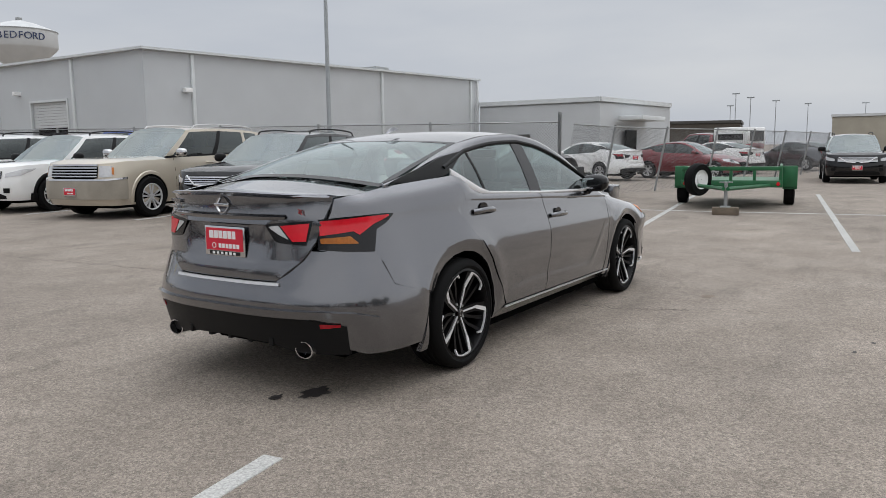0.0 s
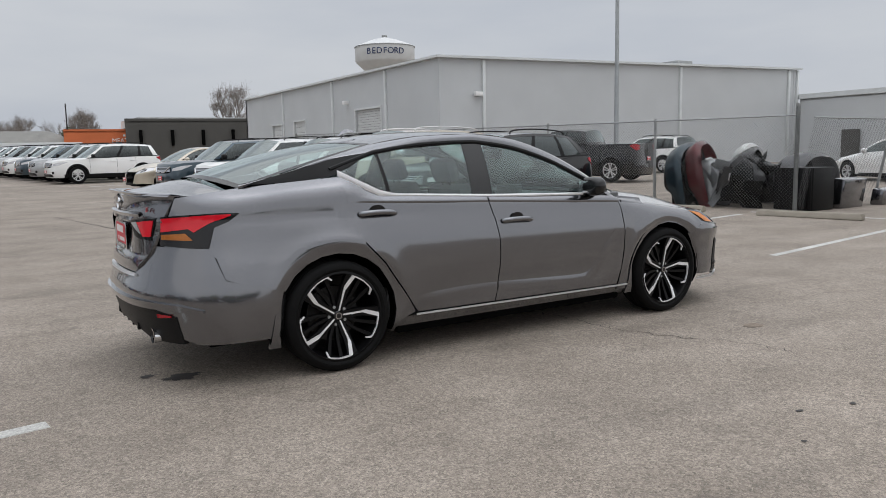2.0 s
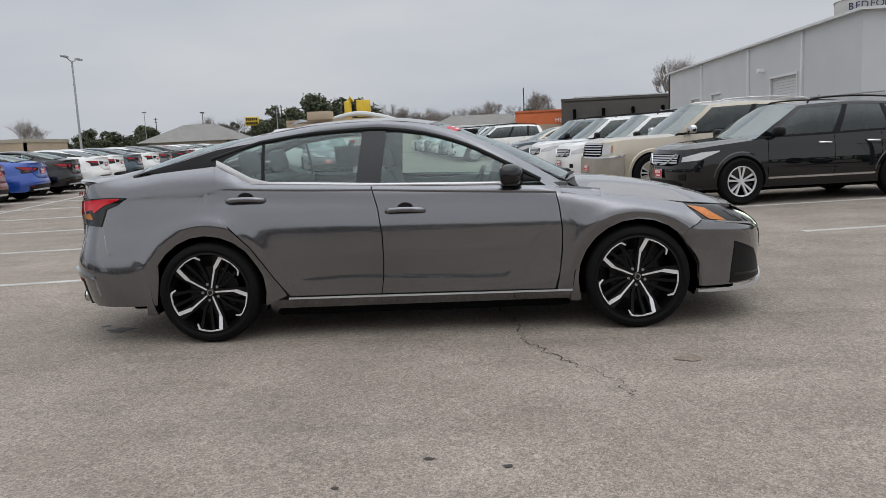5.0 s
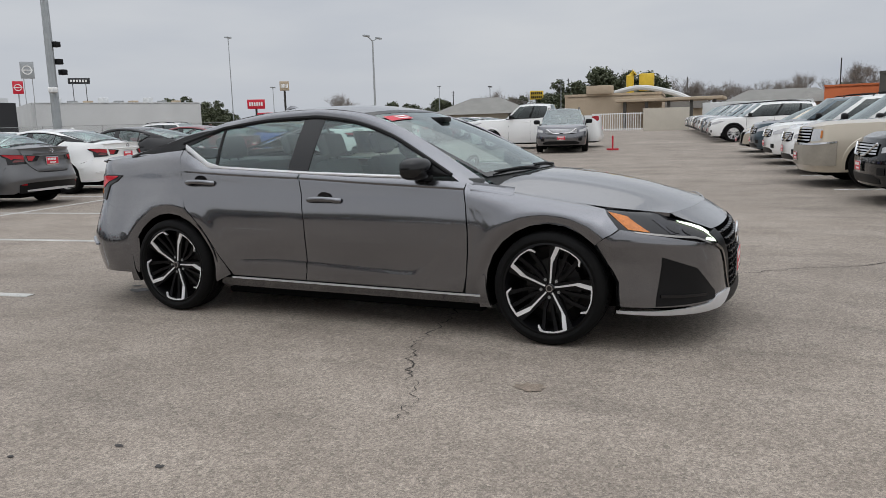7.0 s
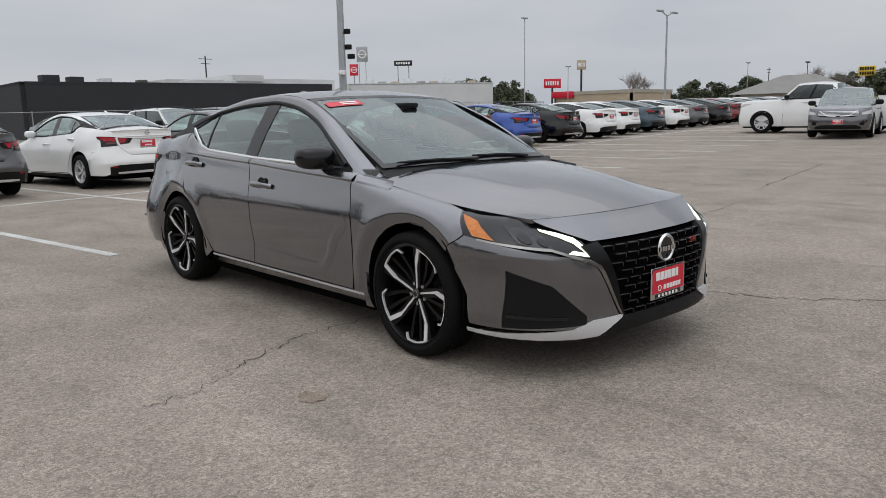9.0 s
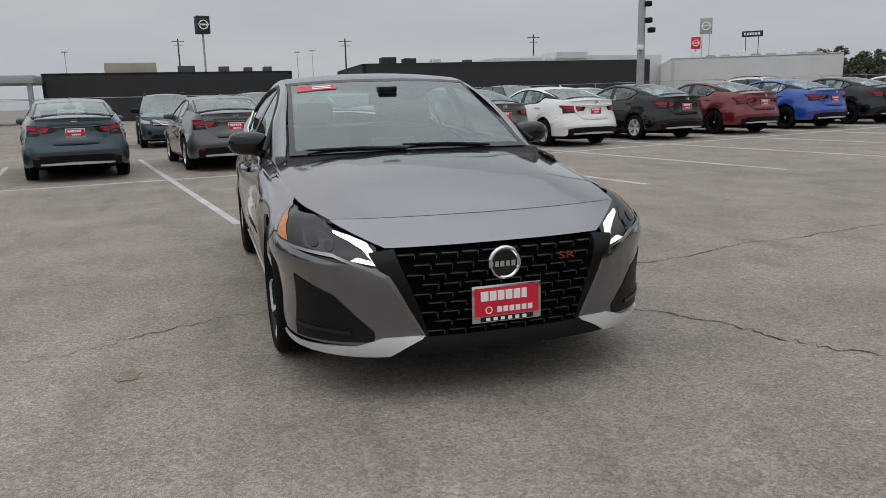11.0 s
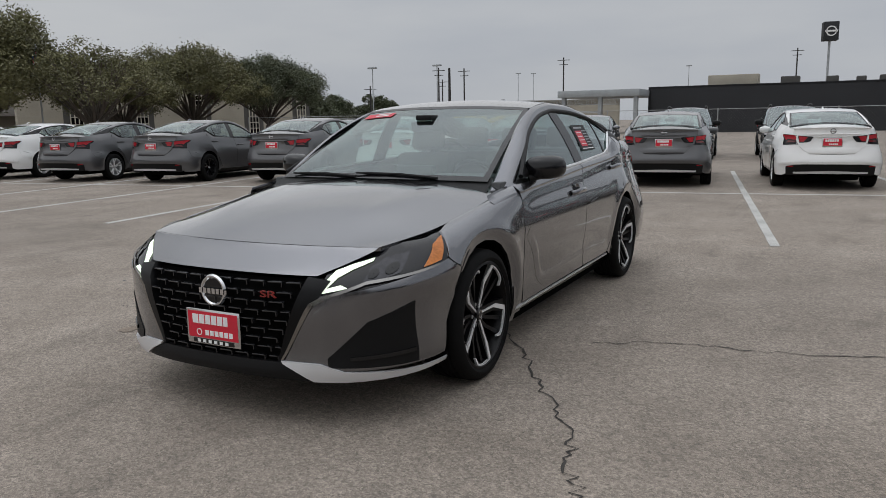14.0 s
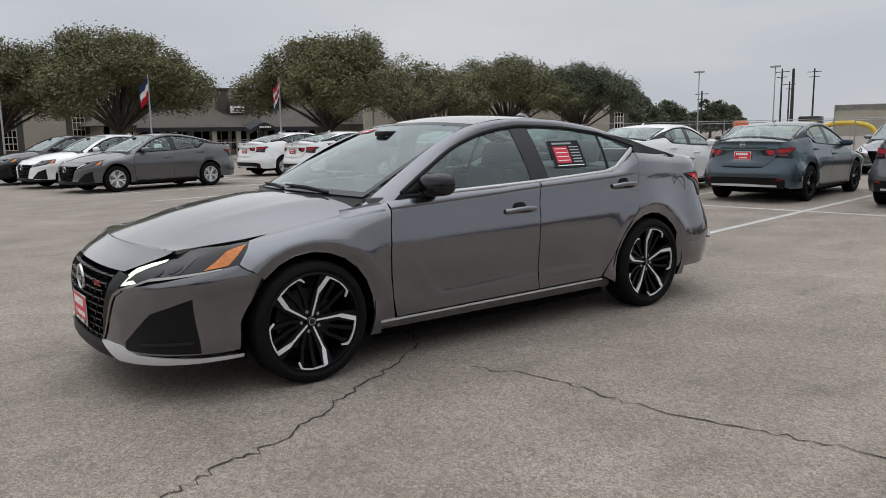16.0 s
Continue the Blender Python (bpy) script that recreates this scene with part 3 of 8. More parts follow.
def plate_parts(base, m, name="licence_plate", lite=False):
    """A dealer plate in a bright frame, with bars for its writing; m: its middle, z out of the face, y up."""
    def piece(nm, material, parent, *boxes, label=""):
        bm = bmesh.new()
        for b in boxes:
            box(bm, *b)
        bmesh.ops.transform(bm, matrix=m, verts=bm.verts)
        return part(nm, bm, material, parent, label)

    pl = piece(name, CHROME, base, (-0.157, 0.157, -0.081, 0.081, -0.006, 0.0, 0.003), label="red dealer plate in a chrome frame")
    piece("plate_face", SIGN_RED, pl, (-0.146, 0.146, -0.052, 0.070, 0.0, 0.0015))
    if lite:
        piece("plate_text", SIGN_WHITE, pl, *((-0.118 + 0.036 * k, -0.088 + 0.036 * k, 0.014, 0.056, 0.0015, 0.003) for k in range(6)), *((-0.06 + 0.03 * k, -0.036 + 0.03 * k, -0.04, -0.014, 0.0015, 0.003) for k in range(5)), label="white bars of writing")
        return pl
    piece("frame_band", GLOSS_BLACK, pl, (-0.12, 0.12, -0.076, -0.056, 0.0, 0.002))
    x = -0.118
    for w in (0.040, 0.036, 0.036, 0.036, 0.036, 0.030):
        piece("large_bar", SIGN_WHITE, pl, (x, x + w - 0.006, 0.014, 0.056, 0.0015, 0.003))
        x += w
    for k in range(6):
        piece("small_bar", SIGN_WHITE, pl, (-0.045 + 0.028 * k, -0.045 + 0.028 * k + 0.021, -0.038, -0.014, 0.0015, 0.003))
    bm = bmesh.new()
    revolve(bm, [(0.012, 0.003), (0.016, 0.003), (0.016, 0.0015), (0.012, 0.0015)], 16, Matrix.Translation((-0.082, -0.026, 0)), close=True)
    bmesh.ops.transform(bm, matrix=m, verts=bm.verts)
    part("ring_mark", bm, SIGN_WHITE, pl)
    for k in range(6):
        piece("band_bar", SIGN_WHITE, pl, (-0.095 + k * 0.033, -0.095 + k * 0.033 + 0.018, -0.073, -0.059, 0.002, 0.003))
    return pl


def seat(base, x, y, rear=False):
    """A car seat: cushion, backrest and headrest."""
    bm = bmesh.new()
    box(bm, x - 0.25, x + 0.27, y - 0.25, y + 0.25, 0.34, 0.56, 0.05)
    box(bm, -0.07, 0.07, -0.235, 0.235, 0, 0.60, 0.05, pose(x - 0.24, y, 0.50, 0, -18, 0))
    box(bm, -0.045, 0.055, -0.13, 0.13, 0.62, 0.79, 0.04, pose(x - 0.24, y, 0.50, 0, -18, 0))
    tube(bm, [(x - 0.42, y - 0.05, 1.02), (x - 0.46, y - 0.05, 1.14)], 0.008)
    tube(bm, [(x - 0.42, y + 0.05, 1.02), (x - 0.46, y + 0.05, 1.14)], 0.008)
    return part("rear_seat" if rear else "front_seat", bm, CABIN, base)


def no_warp(p):
    return p

# belt line, upper window line and roof edge, from the foot of the windscreen pillar back
BELT = [(0.80, 0.985), (0.56, 0.978), (0.33, 0.983), (0.05, 0.992), (-0.24, 1.001), (-0.40, 1.008), (-0.72, 1.025), (-0.98, 1.038), (-1.09, 1.045), (-1.335, 1.172)]
UPPER = [(0.80, 0.988), (0.56, 1.118), (0.33, 1.232), (0.06, 1.318), (-0.20, 1.358), (-0.36, 1.363), (-0.69, 1.350), (-1.00, 1.312), (-1.09, 1.293), (-1.375, 1.206)]
RAIL = [(1.07, 0.750, 0.895), (0.66, 0.702, 1.142), (0.38, 0.656, 1.285), (0.09, 0.618, 1.382), (-0.20, 0.604, 1.418), (-0.36, 0.602, 1.420), (-0.69, 0.598, 1.408), (-1.0, 0.600, 1.366), (-1.1, 0.604, 1.346), (-1.42, 0.632, 1.262)]


def cabin_y(z):
    return 0.829 - (z - 1.0) * 0.55


def build_sedan(base, body=GUNMETAL, warp=no_warp, fine=1.0, hero=True, glass=GLASS, kit=CarKit):
    """All the body parts of a car. hero: the low four-door with its dark trim; else a plainer car of the same make."""
    K = kit(base, warp, fine)
    arc_f = [(1.412 + 0.386 * math.cos(radians(a)), 0.333 + 0.386 * math.sin(radians(a))) for a in range(195, 39, -15)]
    arc_r = [(-1.412 + 0.386 * math.cos(radians(a)), 0.333 + 0.386 * math.sin(radians(a))) for a in range(-15, 151, 15)]
    g = 0.0025

    for sg, hand in ((-1, "right"), (1, "left")):
        # fender: from the wheel arch out to door, bonnet and bumper
        outer = [(0.884, 0.235), (0.905, 0.36), (0.927, 0.52), (0.93, 0.68), (0.915, 0.82), (0.89, 0.945), (1.10, 0.90), (1.36, 0.862), (1.60, 0.824), (1.72, 0.80), (1.80, 0.70)]
        inner = arc_f[:11]
        K.skin("fender", [[i, o] for i, o in zip(inner, outer)], body, sg, 3, 18 if hero else 8)
        # quarter panel
        outer = [(-0.892, 0.30), (-0.925, 0.36), (-1.112, 0.632), (-1.343, 0.868), (-1.414, 0.965), (-1.345, 1.165), (-1.60, 1.146), (-1.90, 1.122), (s_of_y(0.63, 1.07, False), 1.075), (s_of_y(0.575, 0.82, False), 0.815), (-2.14, 0.80), (-2.06, 0.625)]
        K.skin("quarter_panel", [[i, o] for i, o in zip(arc_r, outer)], body, sg, 4, 18 if hero else 8)
        # doors
        seam = [(-0.262, 0.292), (-0.243, 0.40), (-0.234, 0.55), (-0.236, 0.69), (-0.258, 0.85), (-0.300, 1.0)]
        fd = K.skin("front_door", [[(x + g * 1.5, z) for x, z in seam], [(0.32, z) for z in (0.288, 0.40, 0.55, 0.69, 0.85, 0.984)],
                                   [(0.875, 0.282), (0.905, 0.40), (0.919, 0.55), (0.922, 0.67), (0.908, 0.82), (0.882, 0.945)]], body, sg, 8, 4)
        rd = K.skin("rear_door", [[(-0.868, 0.297), (-0.917, 0.362), (-1.105, 0.637), (-1.335, 0.873), (-1.405, 0.967), (-1.338, 1.168)],
                                  [(-0.70, 0.295), (-0.73, 0.38), (-0.86, 0.62), (-1.0, 0.84), (-1.06, 0.95), (-1.09, 1.043)],
                                  [(x - g * 1.5, z) for x, z in seam]], body, sg, 6, 4)
        for dr, hx, hz in ((fd, -0.078, 0.838), (rd, -1.125, 0.942)):
            y = side_y(hx, hz)
            bm = bmesh.new()
            grid = [[Vector((hx + 0.055 * math.cos(a) * q, sg * (side_y(hx, hz) + 0.004 ), hz + 0.006 + 0.042 * math.sin(a) * q)) for q in (0.02, 0.6, 1.0)] for a in (2 * math.pi * i / 20 for i in range(21))]
            sheet(bm, grid)
            K.done("handle_cup", bm, GLOSS_BLACK, dr)
            bm = bmesh.new()
            path = along([(hx - 0.122, y + 0.006, hz - 0.004), (hx - 0.10, y + 0.028, hz), (hx - 0.03, y + 0.036, hz + 0.004), (hx + 0.05, y + 0.034, hz + 0.002), (hx + 0.10, y + 0.024, hz - 0.003), (hx + 0.122, y + 0.006, hz - 0.006)], 3)
            tube(bm, [(p.x, sg * p.y, p.z) for p in path], 0.0145, 10)
            for v in bm.verts:
                v.co.z = hz + (v.co.z - hz) * 1.15
            K.done("door_handle", bm, body, dr)
        # the shoulder fold below the windows, and the fold low on the doors
        if hero:
            fold = curve1([(1.19, 0.884), (0.9, 0.916), (0.7, 0.926), (0.32, 0.944), (-0.28, 0.976), (-0.7, 0.992), (-1.04, 1.008), (-1.30, 1.024)])
            for nm, x0, x1, own in (("shoulder_fold", 0.93, 1.19, None), ("shoulder_fold", -0.287, 0.895, fd), ("shoulder_fold", -1.32, -0.30, rd)):
                rows = []
                for i in range(25):
                    x = x0 + (x1 - x0) * i / 24
                    z, fade = fold(x), smooth((x + 1.34) / 0.3)
                    rows.append([Vector((x, sg * (side_y(x, z + dz) + 0.0006 + up_ * fade), z + dz)) for dz, up_ in ((-0.012, 0.0), (-0.003, 0.0065), (0.002, 0.008), (0.022, 0.003), (0.034, 0.0))])
                K.free(nm, rows, body, 0, Vector((0, -sg, 0)), own)
            for own, pts_ in ((fd, ((0.86, 0.70), (0.74, 0.575), (0.66, 0.455), (0.585, 0.385), (0.48, 0.368), (0.1, 0.380), (-0.24, 0.392))), (rd, ((-0.25, 0.392), (-0.5, 0.395), (-0.72, 0.385), (-0.86, 0.372)))):
                line = along([(x, 0, z) for x, z in pts_], 6)
                rows = []
                for i, p in enumerate(line):
                    way = (line[min(i + 1, len(line) - 1)] - line[max(i - 1, 0)]).normalized()
                    across = Vector((-way.z, 0, way.x))
                    if across.z > 0:
                        across = -across
                    fade = smooth(i / 8) if own is fd else smooth((len(line) - 1 - i) / 5)
                    rows.append([Vector((q.x, sg * (side_y(q.x, q.z) + 0.0006 + up_ * fade), q.z)) for q, up_ in ((p - across * 0.03, 0.0), (p - across * 0.004, 0.0045), (p + across * 0.003, 0.005), (p + across * 0.05, 0.0))])
                K.free("lower_fold", rows, body, 0, Vector((0, -sg, 0)), own)
        # sill, with its bright strip
        K.free("sill", [[Vector((x, sg * (flank(max(z, 0.2)) - dy), z)) for z, dy in ((0.272, 0.012), (0.262, 0.026), (0.225, 0.030), (0.185, 0.060), (0.155, 0.120))] for x in (-1.02, -0.6, -0.2, 0.2, 0.6, 1.035)], body if hero else TRIM_BLACK, 0.0, Vector((0, -sg, 0)))
        K.skin("sill_strip", [[(x, 0.275 - 0.012 * (x + 0.9) / 1.9), (x, 0.286 - 0.012 * (x + 0.9) / 1.9)] for x in (-0.88, -0.3, 0.3, 1.0)], SATIN if hero else body, sg, 3, 1, 0.006, 0.012)
        # wheel housings
        for cx, nm in ((1.412, "front"), (-1.412, "rear")):
            bm = bmesh.new()
            rows = []
            for a in range(-20, 201, 10):
                c, s_ = math.cos(radians(a)), math.sin(radians(a))
                rows.append([Vector((cx + 0.392 * c, sg * yy, max(0.333 + 0.392 * s_, 0.16))) for yy in (side_y(cx + 0.392 * c, max(0.333 + 0.392 * s_, 0.2)) - 0.010, 0.72, 0.55)])
            sheet(bm, rows)
            bm.faces.new([bm.verts.new((cx + 0.392 * math.cos(radians(a)), sg * 0.55, max(0.333 + 0.392 * math.sin(radians(a)), 0.16))) for a in range(-20, 201, 10)])
            K.done("wheel_housing", bm, DARK)
        if hero:
            for cx, dz in ((-1.412, 1), (1.412, 1)):
                x0 = cx - 0.40
                K.skin("mud_flap", [[(x0 - 0.035, 0.20), (x0 - 0.02, 0.30), (x0 - 0.005, 0.40)], [(x0 + 0.035, 0.20), (x0 + 0.016, 0.30), (x0 + 0.010, 0.40)]], body, sg, 2, 2, 0.008, 0.03)
        # glass house
        def strip(i0, i1, low, high, n=3, mm=4, off=0.0):
            rows = []
            span = [(i0 + (i1 - i0) * t / (n * max(1, round(i1 - i0)))) for t in range(n * max(1, round(i1 - i0)) + 1)]
            for q in span:
                i = min(int(q), len(BELT) - 2)
                t = q - i
                a = (BELT[i][0] * (1 - t) + BELT[i + 1][0] * t, BELT[i][1] * (1 - t) + BELT[i + 1][1] * t)
                b = (UPPER[i][0] * (1 - t) + UPPER[i + 1][0] * t, UPPER[i][1] * (1 - t) + UPPER[i + 1][1] * t)
                line = []
                for j in range(mm + 1):
                    v = low + (high - low) * j / mm
                    x, z = a[0] + (b[0] - a[0]) * v, a[1] + (b[1] - a[1]) * v
                    line.append(Vector((x, sg * (cabin_y(z) + 0.012 * math.sin(math.pi * v) + off), z)))
                rows.append(line)
            return rows
        inn = Vector((0, -sg, 0))
        K.free("mirror_triangle", strip(0, 0.62, 0, 1, 3), TRIM_BLACK, 0.01, inn, fd)
        K.free("front_side_glass", strip(0.6, 4.0, 0, 1), glass, 0, inn, fd)
        K.free("door_pillar", strip(4.0, 5.0, 0, 1.06, off=0.004), GLOSS_BLACK, 0.012, inn, rd)
        K.free("rear_side_glass", strip(5.0, 7.25, 0, 1), glass, 0, inn, rd)
        K.free("glass_bar", strip(7.2, 7.42, 0, 1, off=0.003), TRIM_BLACK, 0.01, inn, rd)
        K.free("quarter_glass", strip(7.4, 8.9, 0, 1), glass, 0, inn, rd)
        if hero and sg == 1:
            def stick(x, z):
                return Vector((x, cabin_y(z) + 0.016, z))
            for nm, x0, x1, z0, z1, m_, dy in (("window_sticker", -0.80, -0.49, 1.085, 1.265, TRIM_BLACK, 0.0), ("sticker_panel", -0.665, -0.525, 1.115, 1.225, SIGN_RED, 0.002), ("sticker_title", -0.72, -0.53, 1.240, 1.252, POLE_GREY, 0.002),
                                               ("sticker_line", -0.775, -0.52, 1.096, 1.102, SIGN_WHITE, 0.002), *(("sticker_line", -0.775, -0.685, 1.118 + 0.020 * k, 1.126 + 0.020 * k, POLE_GREY, 0.002) for k in range(6)), *(("sticker_line", -0.65, -0.54, 1.13 + 0.026 * k, 1.135 + 0.026 * k, SIGN_WHITE, 0.004) for k in range(4))):
                bm = bmesh.new()
                sheet(bm, [[stick(x, z) + Vector((0, dy, 0)) for z in (z0, (z0 + z1) / 2, z1)] for x in (x0, (x0 + x1) / 2, x1)])
                K.done(nm, bm, m_, rd, "dark price sticker with a red panel" if dy == 0 else "")
            bm = bmesh.new()
            sheet(bm, [[Vector((-1.865 + 0.075 * math.cos(a) * q, side_y(-1.865, 0.885) + 0.002, 0.885 + 0.085 * math.sin(a) * q)) for q in (0.9, 1.0)] for a in (2 * math.pi * i / 24 for i in range(25))])
            K.done("fuel_flap_seam", bm, GLOSS_BLACK)
        # black window frame and bright belt strip
        up = along([(x, sg * (cabin_y(z) + 0.002), z) for x, z in UPPER], 3)
        bm = bmesh.new()
        tube(bm, [p + Vector((0, 0, 0.004)) for p in up], 0.014, 8)
        K.done("window_frame", bm, TRIM_BLACK, base)
        bm = bmesh.new()
        low = [(x, sg * (cabin_y(z) + 0.009), z + 0.004) for x, z in BELT[1:]]
        rows = [[Vector((x, y, z - 0.009)), Vector((x, y + 0.004 * sg, z)), Vector((x, y, z + 0.009))] for x, y, z in low[:7]]
        rows += [[Vector((x, y, z - 0.014)), Vector((x, y + 0.005 * sg, z + 0.008)), Vector((x, y, z + 0.030))] for x, y, z in low[7:]]
        sheet(bm, rows, 0.01, lambda p: inn)
        K.done("belt_strip", bm, MACHINED if hero else TRIM_BLACK, base, "bright window strip" if hero else "")
        # roof edge down to the tail, and the dark sail panel behind the window
        rail = [Vector((x, sg * y, z)) for x, y, z in RAIL] + [Vector((-1.66, sg * 0.658, 1.188)), Vector((-1.93, sg * 0.69, 1.118))]
        low = [Vector((x, sg * cabin_y(z), z + 0.012)) for x, z in UPPER[:-1]] + [Vector((-1.34, sg * 0.664, 1.268)), Vector((-1.62, sg * 0.672, 1.196)), Vector((-1.92, sg * 0.660, 1.136))]
        low[0] = Vector((0.92, sg * 0.832, 0.900))
        ra, lo = along(rail, 4), along(low, 4)
        rows = [[b.lerp(a, j / 3) + Vector((0, sg, 0.6)) * 0.010 * math.sin(math.pi * j / 3) for j in range(4)] for a, b in zip(ra, lo)]
        K.free("roof_side", rows, body, 0.012, Vector((0, -sg, -0.5)))
        a = along([(-1.10, sg * 0.672, 1.290), (-1.345, sg * 0.736, 1.182), (-1.48, sg * 0.722, 1.156), (-1.66, sg * 0.705, 1.142), (-1.90, sg * 0.668, 1.134)], 4)
        b = along([(-1.10, sg * 0.664, 1.303), (-1.325, sg * 0.670, 1.272), (-1.48, sg * 0.678, 1.232), (-1.66, sg * 0.676, 1.186), (-1.905, sg * 0.664, 1.138)], 4)
        K.free("sail_panel", [[p + Vector((0, sg * 0.006, 0)), p.lerp(q, 0.5) + Vector((0, sg * 0.010, 0)), q + Vector((0, sg * 0.006, 0.004))] for p, q in zip(a, b)],
               TRIM_BLACK if hero else GLOSS_BLACK, 0.012, inn)
        # door mirror
        bm = bmesh.new()
        bmesh.ops.create_uvsphere(bm, u_segments=24, v_segments=14, radius=1)
        for v in bm.verts:
            c = v.co
            c.x, c.y, c.z = (math.copysign(abs(q) ** 0.72, q) for q in c)
            c.x = c.x * (0.085 if c.x > 0 else 0.055)
            c.y, c.z = c.y * 0.118, c.z * (0.072 if c.z > 0 else 0.066)
            c.x -= 0.25 * max(0, c.y) + 0.0
            c.z += 0.03 * c.y
            c.y *= sg
        bmesh.ops.translate(bm, vec=(0.60, sg * 0.908, 1.030), verts=bm.verts)
        mir = K.done("door_mirror", bm, GLOSS_BLACK if hero else body, base)
        bm = bmesh.new()
        box(bm, 0.548, 0.553, sg * 0.908 - 0.09, sg * 0.908 + 0.09, 0.985, 1.075, 0.002)
        K.done("mirror_glass", bm, CHROME, mir)
        bm = bmesh.new()
        tube(bm, [(0.62, sg * 0.90, 0.985), (0.67, sg * 0.835, 0.972)], 0.020, 10)
        K.done("mirror_foot", bm, TRIM_BLACK, mir)

    # bonnet
    hood_c = curve1([(0.9, 0.992), (1.3, 0.968), (1.7, 0.908), (2.0, 0.826), (2.16, 0.768)])

    def hood_p(x, q):
        """q from -1 to 1 across."""
        xe = x - 0.10 * smooth((x - 1.5) / 0.6) * q * q
        ye, ze = top_y(xe) - 0.006, top_z(xe) + 0.001
        z = ze + (hood_c(x) - ze) * (1 - abs(q) ** 2.4)
        z += 0.010 * math.exp(-((abs(q) - 0.62) / 0.10) ** 2) * smooth((x - 0.95) / 0.3) * smooth((2.1 - x) / 0.5)
        return Vector((xe, q * ye, z))

    nx, ny = round(16 * fine), round(20 * fine)
    K.free("bonnet", [[hood_p(0.98 + (2.155 - 0.98) * i / nx, -1 + 2 * j / ny) for j in range(ny + 1)] for i in range(nx + 1)], body, 0.02)
    # nose panel between bonnet and grille
    rows = []
    for i in range(round(16 * fine) + 1):
        q = -1 + 2 * i / round(16 * fine)
        low_y, low_z = 0.455 * abs(q) + 0.035 * smooth((abs(q) - 0.9) / 0.1), 0.664
        hi = hood_p(2.165, q)
        line = []
        for j in range(7):
            t = j / 6
            y = low_y * (1 - t) + abs(hi.y) * t
            p = shell(s_of_y(y, 0.664 + (0.752 - 0.664) * t), low_z + (0.752 - low_z) * t)
            p = p.lerp(Vector((hi.x, abs(hi.y), hi.z)), t**3)
            line.append(Vector((p.x, math.copysign(p.y, q), p.z)))
        rows.append(line)
    K.free("nose_panel", rows, body, 0.015, Vector((-1, 0, 0)))
    # front bumper in two wings and a chin
    for sg in (-1, 1):
        K.skin("front_bumper", [[(1.797, 0.262), (1.792, 0.40), (1.738, 0.542), (1.692, 0.612)], [(1.835, 0.26), (1.832, 0.40), (1.82, 0.56), (1.81, 0.697)], [(1.90, 0.26), (1.90, 0.42), (1.91, 0.58), (1.92, 0.684)],
                                [(s_of_y(0.72, 0.26), 0.26), (s_of_y(0.74, 0.42), 0.42), (s_of_y(0.75, 0.56), 0.56), (s_of_y(0.81, 0.647), 0.646)],
                                [(s_of_y(0.50, 0.26), 0.26), (s_of_y(0.55, 0.40), 0.40), (s_of_y(0.61, 0.52), 0.52), (s_of_y(0.69, 0.612), 0.613)],
                                [(s_of_y(0.34, 0.28), 0.28), (s_of_y(0.39, 0.38), 0.38), (s_of_y(0.45, 0.50), 0.50), (s_of_y(0.505, 0.586), 0.586)]], body, sg, 5, 4, 0, 0.03)
        K.skin("fog_recess", [[(s_of_x(2.012, 0.27), 0.268), (s_of_x(2.028, 0.42), 0.41), (s_of_x(2.042, 0.54), 0.545)],
                              [(s_of_y(0.70, 0.28), 0.272), (s_of_y(0.70, 0.4), 0.38), (s_of_y(0.705, 0.47), 0.472)],
                              [(s_of_y(0.56, 0.28), 0.276), (s_of_y(0.555, 0.3), 0.300), (s_of_y(0.554, 0.32), 0.318)]], TRIM_BLACK, sg, 3, 3, 0.004, 0.006)
        K.skin("fog_blade", [[(s_of_x(2.035, 0.33), 0.318), (s_of_x(2.035, 0.33), 0.336)], [(s_of_y(0.64, 0.33), 0.305), (s_of_y(0.64, 0.33), 0.322)]], GLOSS_BLACK, sg, 6, 1, 0.012, 0.014)
        K.skin("front_lip", [[(1.79, 0.224), (1.79, 0.240)], [(2.0, 0.220), (2.0, 0.242)], [(s_of_y(0.62, 0.24), 0.216), (s_of_y(0.62, 0.25), 0.258)],
                             [(s_of_y(0.50, 0.24), 0.220), (s_of_y(0.52, 0.28), 0.292)], [(s_of_y(0.365, 0.29), 0.285), (s_of_y(0.355, 0.3), 0.298)]], SATIN if hero else TRIM_BLACK, sg, 4, 2, 0.012, 0.02, None, "satin silver lip" if hero else "")
        # the bright V and the dark band inside it
        K.skin("grille_band", [[(s_of_y(0.335, 0.30), 0.295), (s_of_y(0.375, 0.42), 0.42), (s_of_y(0.42, 0.54), 0.54), (s_of_y(0.455, 0.66), 0.658)],
                               [(s_of_y(0.365, 0.30), 0.300), (s_of_y(0.43, 0.42), 0.42), (s_of_y(0.50, 0.54), 0.54), (s_of_y(0.56, 0.64), 0.645)]], WHEEL_BLACK, sg, 3, 4, 0.005, 0.04)
        K.skin("grille_strip", [[(s_of_y(0.352, 0.31), 0.302), (s_of_y(0.42, 0.44), 0.43), (s_of_y(0.485, 0.55), 0.555), (s_of_y(0.545, 0.60), 0.588)],
                                [(s_of_y(0.364, 0.31), 0.302), (s_of_y(0.434, 0.44), 0.425), (s_of_y(0.503, 0.55), 0.545), (s_of_y(0.56, 0.60), 0.573)]], DARK_CHROME, sg, 2, 4, 0.007, 0.006, None, "dark chrome V strip")
